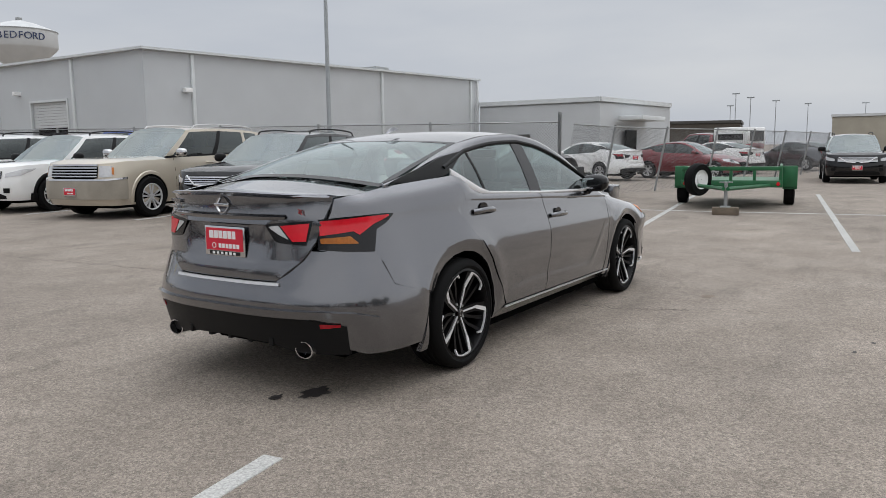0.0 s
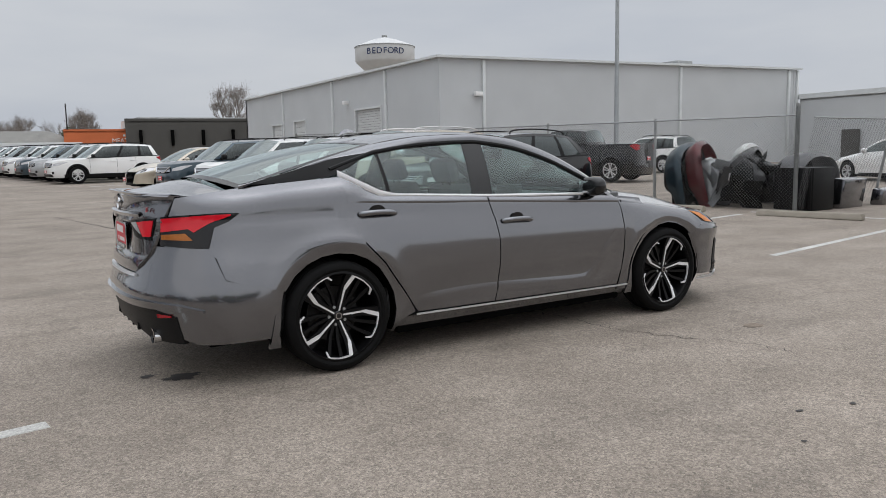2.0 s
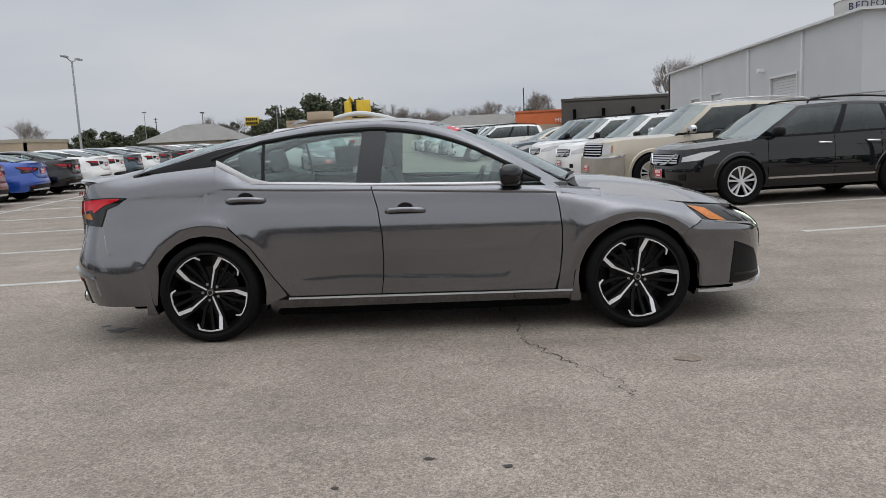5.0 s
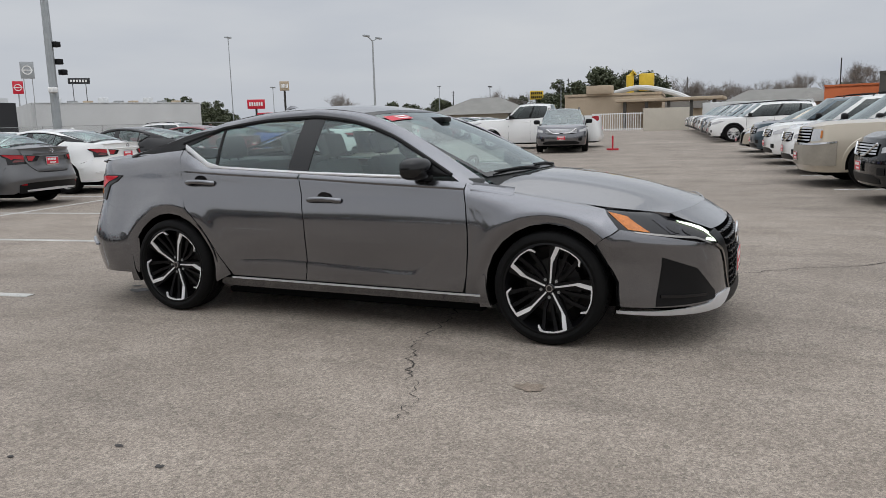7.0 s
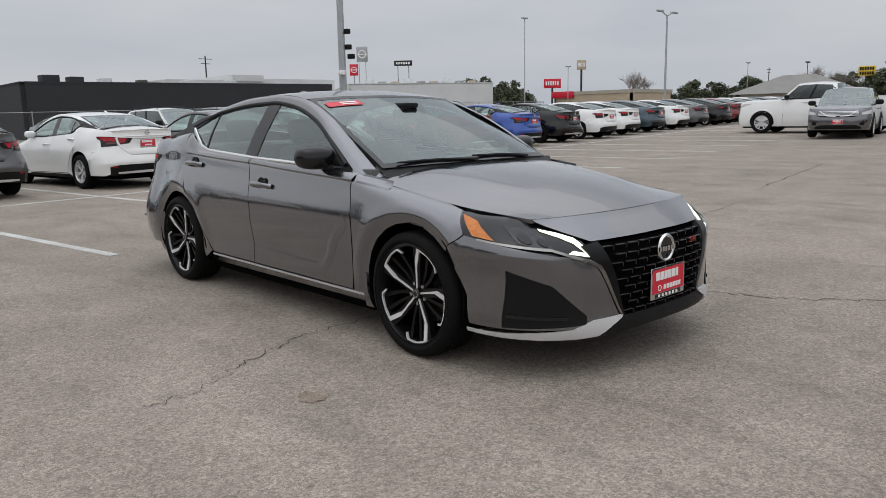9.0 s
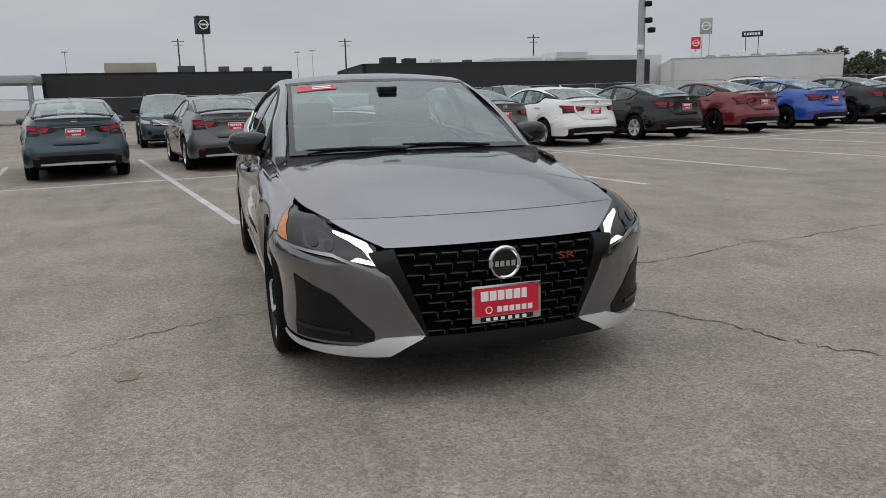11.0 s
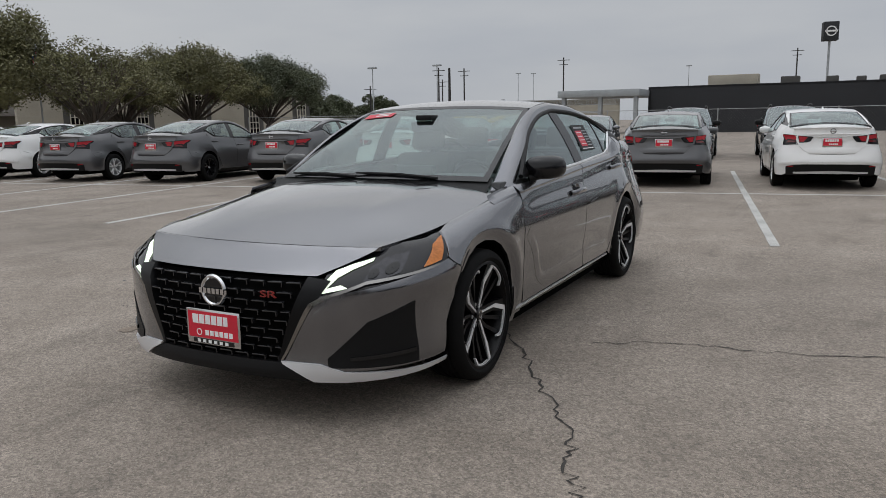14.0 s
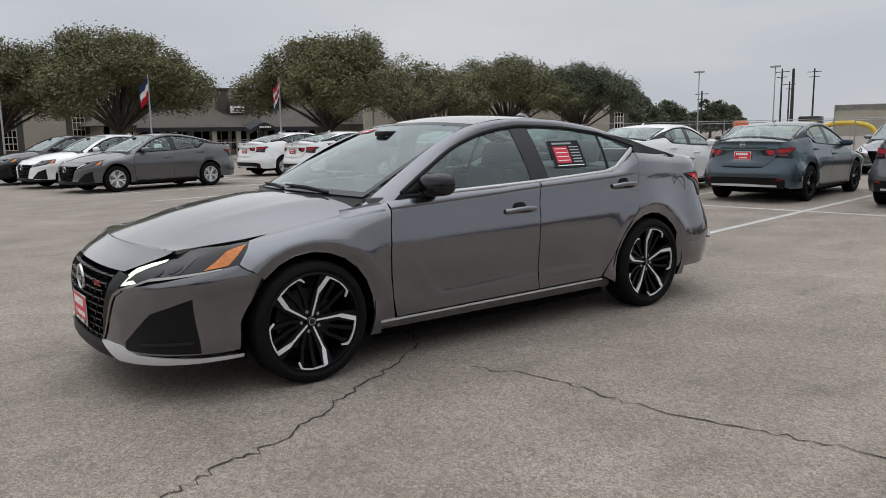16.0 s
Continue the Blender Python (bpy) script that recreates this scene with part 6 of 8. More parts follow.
        patch("bumper_top", [[(xf + 0.02, hz - 0.20), (xf + 0.02, hz - 0.17)], [(xf + 0.5, hz - 0.24), (xf + 0.5, hz - 0.205)], [(mid, hz - 0.245), (mid, hz - 0.21)]], CHROME, 0, 0.040, 6, 1, 0.04)
    else:
        for k in (-1, 1):
            bm = bmesh.new()
            p, q = skin_at(xf + 0.68, hz), skin_at(xf + 0.86, hz - 0.17)
            tube(bm, [(p.x + 0.02, k * p.y, hz + 0.01), (q.x + 0.025, k * q.y, hz - 0.15), (end_f(hz - 0.16) + 0.02, k * 0.06, hz - 0.165)], 0.016, 6)
            done("grille_wing", bm, CHROME)
        patch("lower_grille", [[(xf + 0.55, 0.30), (xf + 0.55, 0.36)], [(xf + 0.7, 0.30), (xf + 0.7, 0.42)], [(mid, 0.30), (mid, 0.42)]], TRIM_BLACK, 0, 0.006, 4, 2, 0.02)
    patch("rear_bumper", [[(xr + 0.1, 0.27), (xr + 0.1, 0.42)], [(xr - 0.5, 0.27), (xr - 0.5, 0.48)], [(xr - 1, 0.27), (xr - 1, 0.48)]], TRIM_BLACK if clad else body, 0, 0.02, 6, 2, 0.03)
    plate_parts(base, pose(end_f(0.50) + (0.05 if face == "chrome" else 0.03), 0, 0.52, 90, 0, 90), "front_plate", True)
    plate_parts(base, pose(end_r(0.80) - 0.03, 0, 0.80, 90, 0, -90), "rear_plate", True)
    bm = bmesh.new()
    box(bm, -L / 2 + 0.2, L / 2 - 0.25, -w + 0.16, w - 0.16, 0.20, belt - 0.25, 0.05)
    done("underbody", bm, DARK)
    for x in (0.25, -0.55) if truck else (0.05, -0.85):
        bm = bmesh.new()
        for y in (-0.38, 0.38):
            box(bm, -0.08, 0.08, -0.25, 0.25, 0.0, 0.62, 0.05, pose(x, y, belt - 0.42, 0, -12, 0))
            box(bm, -0.05, 0.05, -0.13, 0.13, 0.64, 0.82, 0.04, pose(x, y, belt - 0.42, 0, -12, 0))
        done("seat_row", bm, CABIN)
    return base


def make_car(name, label, body, warp, wheel_r, glass=TINT, lite=True, rim=SATIN, front_plate=True):
    """A parked car standing at the origin, nose to +x."""
    base = thing(name, label, "car")
    build_sedan(base, body, warp, 0.55, False, glass, LiteKit if lite else MidKit)
    ax = abs(warp(Vector((1.412, 0, 0.3))).x)
    ty = warp(Vector((0, 0.79, 0.3))).y
    for x in (ax, -ax):
        for y in (ty, -ty):
            if lite:
                lite_wheel(base, x, y, wheel_r, rim)
            else:
                wheel_parts(base, x, y, wheel_r, "alloy" if rim is SATIN else "dark", 32, 0.21)
    if not front_plate:
        plate = next(o for o in base.children if o.name.startswith("front_plate"))
        drop_thing(plate)
    return base


def place(proto, x, y, turn, body, label, group):
    """A copy of a car on the ground, in its own paint."""
    ob = copy_thing(proto, pose(x, y, ground_z(x, y), 0, 0, turn))
    tagged(ob, label, "", group)
    for o in ob.children_recursive:
        if o.type == "MESH" and o.material_slots and o.material_slots[0].link == "OBJECT":
            o.material_slots[0].material = body
    return ob


NAMES = {WHITE: "white", SILVER_GREY: "grey", STEEL_BLUE: "slate blue", BLUE: "bright blue", RED: "dark red", BLACK: "black", BEIGE: "beige", PALE: "silver", GUNMETAL: "dark grey"}
small = scaled(0.947, 0.975, 1.0)
near_sedan = make_car("parked_sedan", "x", WHITE, small, 0.325, GLASS, False, SATIN, front_plate=False)
dark_sedan = make_car("parked_sedan", "x", WHITE, small, 0.325, GLASS, False, TRIM_BLACK, front_plate=False)
far_sedan = make_car("parked_sedan", "x", WHITE, small, 0.325, TINT)
suv = wagon("parked_suv", "x", BLACK, 4.66, 1.85, 1.67, 1.05, 0.92, 1.00, 0.25, -1.85, -2.06, 0.36, 2.70, face="wing")
row = {-6: WHITE, -5: WHITE, -4: SILVER_GREY, -3: SILVER_GREY, -2: SILVER_GREY, -1: WHITE, 0: STEEL_BLUE, 1: SILVER_GREY, 2: WHITE, 3: SILVER_GREY, 4: WHITE, 5: BLACK, 6: RED, 7: BLUE, 8: BLACK}
black_rims = {-3, -2, -1, 0, 6, 7, 8}
shift = {-4: -0.45, -3: -0.45, -2: 0.1, 1: 0.15, 2: -0.1, 3: -0.4, 4: 0.1}
for k, c in row.items():
    p = lot(-1.41 + PITCH * k, 7.62 + 1.27 + shift.get(k, 0.0))
    place(dark_sedan if k in black_rims else near_sedan, p.x, p.y, LOT_TURN + random.uniform(-0.8, 0.8), c, f"{NAMES[c]} four-door sedan with a red dealer plate", "sedans parked in the long row")
for k, c in zip(range(9, 22), (WHITE, WHITE, STEEL_BLUE, WHITE, SILVER_GREY, BLACK, RED, WHITE, WHITE, STEEL_BLUE, WHITE, BLACK, WHITE)):
    p = lot(-1.41 + PITCH * k, 8.9 + random.uniform(-0.2, 0.2))
    place(far_sedan, p.x, p.y, LOT_TURN, c, f"{NAMES[c]} four-door sedan far down the parked row", "sedans parked in the long row")
# three facing out in the near stalls
for k, c in ((-5, SILVER_GREY), (-6, WHITE), (-7, BLACK)):
    p = lot(-1.45 + PITCH * k - 0.1, 2.05 + 0.12 * (k + 5))
    place(near_sedan, p.x, p.y, 8.8 + (5 if k == -5 else 4), c, f"{NAMES[c]} four-door sedan parked nose to the aisle", "sedans facing the aisle")
# the next row, nose to us
for k, c, kind in ((-4.0, STEEL_BLUE, far_sedan), (-2.2, BLACK, far_sedan), (-0.55, GUNMETAL, far_sedan), (0.55, STEEL_BLUE, suv), (1.7, BLACK, suv), (3.2, STEEL_BLUE, far_sedan), (4.3, WHITE, suv), (5.4, BLACK, suv), (6.6, WHITE, far_sedan), (7.8, BLACK, far_sedan), (9.2, RED, far_sedan), (10.6, WHITE, suv)):
    p = lot(PITCH * k, 18.5 + random.uniform(-0.4, 0.6))
    place(kind, p.x, p.y, 8.8 + random.uniform(-3, 3), c, f"{NAMES[c]} car standing nose to the aisle behind the row", "cars in the second row")

# the row of tall cars along the fence
blk = wagon("parked_suv", "black five-door crossover with silver wheels, backed to the fence", BLACK, 4.80, 1.89, 1.66, 1.07, 0.90, 1.10, 0.30, -1.72, -2.12, 0.375, 2.82, 2.5, "bars", False)
blk.matrix_basis = pose(6.0, 7.85, ground_z(6.0, 7.85), 0, 0, LOT_TURN)
tagged(blk, "", "car", "tall cars along the fence")
big = wagon("parked_suv", "beige body-on-frame family wagon with a chrome grille", BEIGE, 5.05, 1.93, 1.80, 1.15, 1.02, 0.98, 0.22, -2.20, -2.36, 0.39, 3.02, 2.7, "chrome", False, SATIN, SATIN, 0.12)
big.matrix_basis = pose(5.35, 10.75, ground_z(5.3, 10.7), 0, 0, LOT_TURN)
tagged(big, "", "car", "tall cars along the fence")
for i, (c, x, y, txt) in enumerate(((WHITE, 4.9, 13.6, "white five-door crossover parked beside the fence row"), (WHITE, 4.45, 16.5, "small white five-door crossover in the fence row"), (STEEL_BLUE, 4.0, 19.4, "blue-grey five-door crossover in the fence row"))):
    place(suv, x, y, LOT_TURN, c, txt, "tall cars along the fence")
place(far_sedan, 3.5, 22.4, LOT_TURN, BEIGE, "old tan four-door sedan in the fence row", "tall cars along the fence")
for i in range(10):
    p = Vector((1.8, 30.9, 0)) + EU * 2.75 * i
    place(suv, p.x, p.y, LOT_TURN, (WHITE, PALE, STEEL_BLUE, WHITE, PALE, BLACK, WHITE, PALE, STEEL_BLUE, WHITE)[i], "parked crossover in the far row of new cars", "crossovers in the far row")
place(suv, -9.9, 34.5, 190, RED, "dark red crossover behind the white pickup truck", "")
place(suv, -5.45, 24.7, -77, GUNMETAL, "dark grey crossover standing nose to the aisle", "")
place(suv, 25.2, -0.75, LOT_TURN, BLACK, "black crossover standing nose to the lot", "")
# beyond the fence
for x, y, a, c, kind, txt in ((23.0, 8.3, 71, WHITE, far_sedan, "white sedan parked behind the wire fence"), (25.4, 5.0, -98, RED, far_sedan, "dark red sedan behind the wire fence"),
                              (31.8, 5.5, 64, WHITE, far_sedan, "white sedan far behind the wire fence"),
                              (37.3, 2.9, 62, GUNMETAL, far_sedan, "dark sedan behind the wire fence")):
    place(kind, x, y, a, c, txt, "cars behind the fence")


def pickup(label, body, x, y, turn, camper=False):
    """A crew-cab pickup with its bed covered; camper: a shell stands on the bed."""
    base = wagon("pickup_truck", label, body, 5.75, 2.0, 1.93, 1.28, 1.16, 1.22, 0.62, -0.72, -0.86, 0.41, 3.66, 3.2, "wing", False, None, SATIN, 0.14, True)
    base.matrix_basis = pose(x, y, ground_z(x, y), 0, 0, turn)
    tagged(base, "", "truck")
    if camper:
        bm = bmesh.new()
        box(bm, -2.75, -0.9, -0.92, 0.92, 1.30, 2.15, 0.06)
        part("camper_shell", bm, SIGN_WHITE, base, "white camper shell")
        for sg in (-1, 1):
            bm = bmesh.new()
            box(bm, -2.5, -1.15, sg * 0.92 - 0.01, sg * 0.92 + 0.01, 1.52, 1.82)
            part("camper_window", bm, GLOSS_BLACK, base)
        bm = bmesh.new()
        box(bm, -2.765, -2.745, -0.7, 0.7, 1.45, 1.95)
        part("camper_hatch", bm, GLOSS_BLACK, base)
    return base


pickup("white crew-cab pickup truck at the end of the row", WHITE, -7.4, 27.4, 187)
pickup("black crew-cab pickup truck behind the wire fence", BLACK, 16.2, 16.6, 112)
place(suv, 24.2, 20.2, 95, WHITE, "white crossover behind the wire fence by the hall", "cars behind the fence")
pickup("red pickup truck with a white camper shell", RED, 36.2, 7.0, 74, True)
pickup("blue pickup truck behind the fence by the hall", BLUE, 12.0, 21.6, 100)
drop_thing(near_sedan)
drop_thing(dark_sedan)
drop_thing(far_sedan)
drop_thing(suv)

# ---- wire fence, wheel stops, heap of bumpers, trailer ----


def chain_fence(name, pts, height, label, wire=0.07, lean=0.0, tall=()):
    """Posts, rails and crossing wires along a line of the plan."""
    base = thing(name, label, "fence")
    for i, (x, y) in enumerate(pts):
        z = ground_z(x, y)
        bm = bmesh.new()
        h = height + (0.22 if i in tall else 0.05)
        tube(bm, [(x, y, z - 0.02), (x, y + (lean if i else 0), z + h)], 0.03 if i not in tall else 0.042, 8)
        part("post", bm, GALVANIZED, base)
    for (x0, y0), (x1, y1) in zip(pts, pts[1:]):
        a, b = Vector((x0, y0, ground_z(x0, y0))), Vector((x1, y1, ground_z(x1, y1)))
        L = (b - a).length
        way = (b - a) / L
        lay = Vector((0, lean, 0))
        bm = bmesh.new()
        tube(bm, [a + lay + Vector((0, 0, height)), b + lay + Vector((0, 0, height))], 0.018, 6)
        part("top_rail", bm, GALVANIZED, base)
        verts, faces = [], []
        sd = way.cross(Vector((0, 0, 1)))
        h = height - 0.04
        n = int((L + h) / wire)
        for d in (1, -1):
            for i in range(n):
                s0 = -h + i * wire if d == 1 else i * wire
                p0, p1 = (s0, 0.03), (s0 + d * h, 0.03 + h)
                if d == 1 and s0 < 0:
                    p0 = (0, 0.03 - s0)
                if d == 1 and p1[0] > L:
                    p1 = (L, 0.03 + h - (p1[0] - L))
                if d == -1 and p0[0] > L:
                    p0 = (L, 0.03 + (p0[0] - L))
                if d == -1 and p1[0] < 0:
                    p1 = (0, 0.03 + h + p1[0])
                if p0[1] >= p1[1]:
                    continue
                q0, q1 = (a + way * p[0] + Vector((0, 0, p[1])) + lay * (p[1] / height) for p in (p0, p1))
                c = len(verts)
                for q in (q0, q1):
                    verts += [tuple(q + way * 0.0022), tuple(q - way * 0.0022 + sd * 0.002), tuple(q - way * 0.0022 - sd * 0.002)]
                faces += [(c, c + 1, c + 4, c + 3), (c + 1, c + 2, c + 5, c + 4), (c + 2, c, c + 3, c + 5)]
        me = bpy.data.meshes.new("wire_mesh")
        me.from_pydata(verts, [], faces)
        me.materials.append(WIRE)
        wm = new("wire_mesh", me)
        wm.parent = base
        tagged(wm, kind="stuff")
    return base


fb = Vector((10.30, 3.78, 0))
chain_fence("wire_fence", [tuple((fb + EU * 3.15 * i)[:2]) for i in range(7)], 1.86, "galvanised chain-link fence along the car park", tall=(0,))
chain_fence("wire_fence", [(10.30, 3.78), (13.6, 4.05), (16.6, 3.6), (19.6, 2.9), (23.0, 2.45), (26.6, 2.0), (30.4, 1.6), (34.4, 1.3)], 1.80, "sagging galvanised chain-link fence beside the trailer", lean=-0.34, tall=(0,))
chain_fence("wire_fence", [tuple(lot(PITCH * (2 * i - 9), 34)[:2]) for i in range(17)], 1.75, "chain-link fence behind the far rows", 0.16)
chain_fence("wire_fence", [(-2.0 - 3.2 * i, -25.2 - 0.5 * i) for i in range(10)], 1.1, "low chain-link fence below the trees", 0.12)
chain_fence("wire_fence", [(-34.0 + 1.2 * i, -27.0 + 3.4 * i) for i in range(7)], 1.6, "chain-link fence beside the digger", 0.14)


def wheel_stop(x, y, turn, length=1.85):
    base = bmesh.new()
    prism(base, [(-0.085, 0), (0.085, 0), (0.075, 0.07), (0.045, 0.115), (-0.045, 0.115), (-0.075, 0.07)], length, Matrix.Translation((x, y, ground_z(x, y))) @ pose(0, 0, 0, 90, 0, turn) @ Matrix.Translation((0, 0, -length / 2)))
    bmesh.ops.bevel(base, geom=base.edges[:], offset=0.012, segments=2, affect="EDGES")
    tagged(obj("wheel_stop", base, CONCRETE), "worn concrete wheel stop before the fence", "kerb", "wheel stops")


for i in range(0, 5):
    p = Vector((9.42, 2.95, 0)) + EU * 2.95 * i
    wheel_stop(p.x, p.y, LOT_TURN)


def loose_bumper(x, y, turn, tip, half, height, depth, body, label, up=0.0):
    """A torn-off bumper cover stood on its ends like an arch: a curved open band with a black lower lip."""
    base = thing("loose_bumper", label, "car part", "heap of bumpers", m=Matrix.Translation((x, y, ground_z(x, y) + 0.01 + up)) @ pose(0, 0, 0, tip, tip * 0.6, turn))

    def band(t0, t1, n, grow):
        rows = []
        for i in range(33):
            a = math.pi * i / 32
            c, s_ = math.copysign(abs(math.cos(a)) ** 0.62, math.cos(a)), math.sin(a) ** 0.62
            leg = 1 - smooth(s_ / 0.5)
            line = []
            for k in range(n + 1):
                t = t0 + (t1 - t0) * k / n
                swell = 1 + 0.10 * math.sin(math.pi * t) + grow - 0.16 * t * t
                crease = 0.02 * math.sin(3 * math.pi * t) + 0.015 * math.sin(5 * a + turn)
                line.append(Vector((half * c * (swell + crease), depth * t * (1 - 0.45 * leg), height * (s_ * (swell + crease) - (swell - 1) * leg))))
            rows.append(line)
        return rows
    bm = bmesh.new()
    sheet(bm, band(0.0, 0.78, 8, 0.0))
    bmesh.ops.solidify(bm, geom=bm.faces[:], thickness=0.012)
    part("skin", bm, body, base)
    bm = bmesh.new()
    sheet(bm, band(0.74, 1.0, 3, -0.012))
    bmesh.ops.solidify(bm, geom=bm.faces[:], thickness=0.012)
    part("lip", bm, TRIM_BLACK, base)
    for k in (-1, 1):
        bm = bmesh.new()
        box(bm, -0.05, 0.05, depth * 0.1, depth * 0.7, 0.0, 0.62, 0.03, pose(k * half * 0.86, 0, 0, 0, -8 * k, 0))
        part("corner_insert", bm, TRIM_BLACK, base)


for dx, dy, turn, tip, hf, ht, dp, c, txt, up in ((0.10, 0.15, 14, -8, 0.70, 1.30, 0.50, STEEL_BLUE, "dark blue", 0.0), (0.35, -0.15, 24, -12, 0.70, 1.33, 0.45, RED, "dark red", 0.03), (0.35, -0.25, 22, 4, 0.60, 0.92, 0.75, PALE, "silver", 0.02),
                                                  (0.85, -0.95, 12, -10, 0.55, 1.25, 0.45, WHITE, "white", 0.03), (0.75, -1.15, 26, -14, 0.75, 1.20, 0.6, BLACK, "black", 0.0), (0.45, -0.55, 20, 8, 0.50, 0.70, 0.75, SILVER_GREY, "grey", 0.0),
                                                  (1.45, -1.75, 0, 6, 0.75, 1.02, 0.80, SILVER_GREY, "grey", 0.0), (0.35, 0.15, 40, 5, 0.6, 0.85, 0.8, BLACK, "black", 0.0), (0.75, -0.75, -20, -5, 0.66, 0.95, 0.8, BLACK, "black", 0.0)):
    loose_bumper(10.55 + dx, 6.15 + dy, turn, tip, hf, ht, dp, c, f"{txt} loose plastic bumper cover in a heap", up)


def bumper_scrap(x, y, z, turn, tip, roll, length, height, bow, material, label):
    """A torn strip of a bumper: a bowed, creased band with a ragged end."""
    rnd = random.Random(int(1000 * (x + length + turn)))
    bm = bmesh.new()
    rows = []
    for i in range(13):
        t = i / 12 - 0.5
        h = height * (1 - 0.5 * abs(t) ** 1.5) * rnd.uniform(0.85, 1.1)
        rows.append([Vector((length * t, bow * (4 * t * t - 1) + 0.04 * math.sin(7 * k + 3 * t), h * (k / 4 - 0.5))) for k in range(5)])
    sheet(bm, rows)
    bmesh.ops.solidify(bm, geom=bm.faces[:], thickness=0.008)
    bmesh.ops.transform(bm, matrix=pose(x, y, ground_z(x, y) + z, tip, roll, turn), verts=bm.verts)
    tagged(obj("bumper_scrap", bm, material), label, "car part", "heap of bumpers")


for dx, dy, dz, tn, tp, rl, ln, ht, bw, c, txt in ((0.05, 0.20, 0.95, 70, 30, 12, 1.1, 0.26, 0.25, RED, "dark red"), (0.0, -0.10, 0.72, 95, -25, -35, 0.9, 0.22, 0.15, PALE, "silver"), (-0.05, -0.30, 0.55, 80, 10, 40, 0.8, 0.30, 0.2, PALE, "silver"),
                                                  (0.1, -0.55, 0.85, 60, 35, -18, 1.2, 0.16, 0.3, WHITE, "white"), (-0.1, -0.75, 0.45, 100, -10, 65, 0.9, 0.2, 0.2, SILVER_GREY, "grey"), (0.2, -1.0, 1.05, 85, 40, 8, 1.4, 0.3, 0.35, BLACK, "black"),
                                                  (0.05, -1.35, 0.75, 70, 20, -28, 1.1, 0.28, 0.25, SILVER_GREY, "grey"), (0.0, -1.2, 0.35, 90, -15, 10, 1.2, 0.34, 0.2, TRIM_BLACK, "black"), (-0.1, 0.15, 0.33, 80, 5, -75, 0.7, 0.4, 0.15, TRIM_BLACK, "black"), (0.3, -1.55, 1.0, 75, 50, -12, 0.9, 0.2, 0.2, BLACK, "black")):
    bumper_scrap(10.22 + dx, 6.15 + dy, dz, tn, tp, rl, ln, ht, bw, c, f"{txt} torn strip of bumper plastic on the heap")
# ribbed black crate and flat radiators by the fence
crate = thing("plastic_crate", "black ribbed plastic crate behind the fence post", "crate")
bm = bmesh.new()
box(bm, 10.62, 11.35, 3.62, 4.45, 0.02, 0.86, 0.02)
part("body", bm, TRIM_BLACK, crate)
for i in range(9):
    bm = bmesh.new()
    box(bm, 10.585, 10.63, 3.64 + i * 0.094, 3.68 + i * 0.094, 0.04, 0.85, 0.005)
    part("rib", bm, TRIM_BLACK, crate)
for x, y, w, h, a in ((12.0, 3.75, 0.9, 0.62, 3), (12.6, 4.1, 0.8, 0.42, -4), (13.3, 3.7, 0.7, 0.35, 6)):
    bm = bmesh.new()
    box(bm, -w / 2, w / 2, -0.12, 0.12, 0, h, 0.03, pose(x, y, 0, 8, 0, a))
    tagged(obj("scrap_panel", bm, GUNMETAL), "dark scrapped car panel lying behind the fence", "car part", "scrap panels")


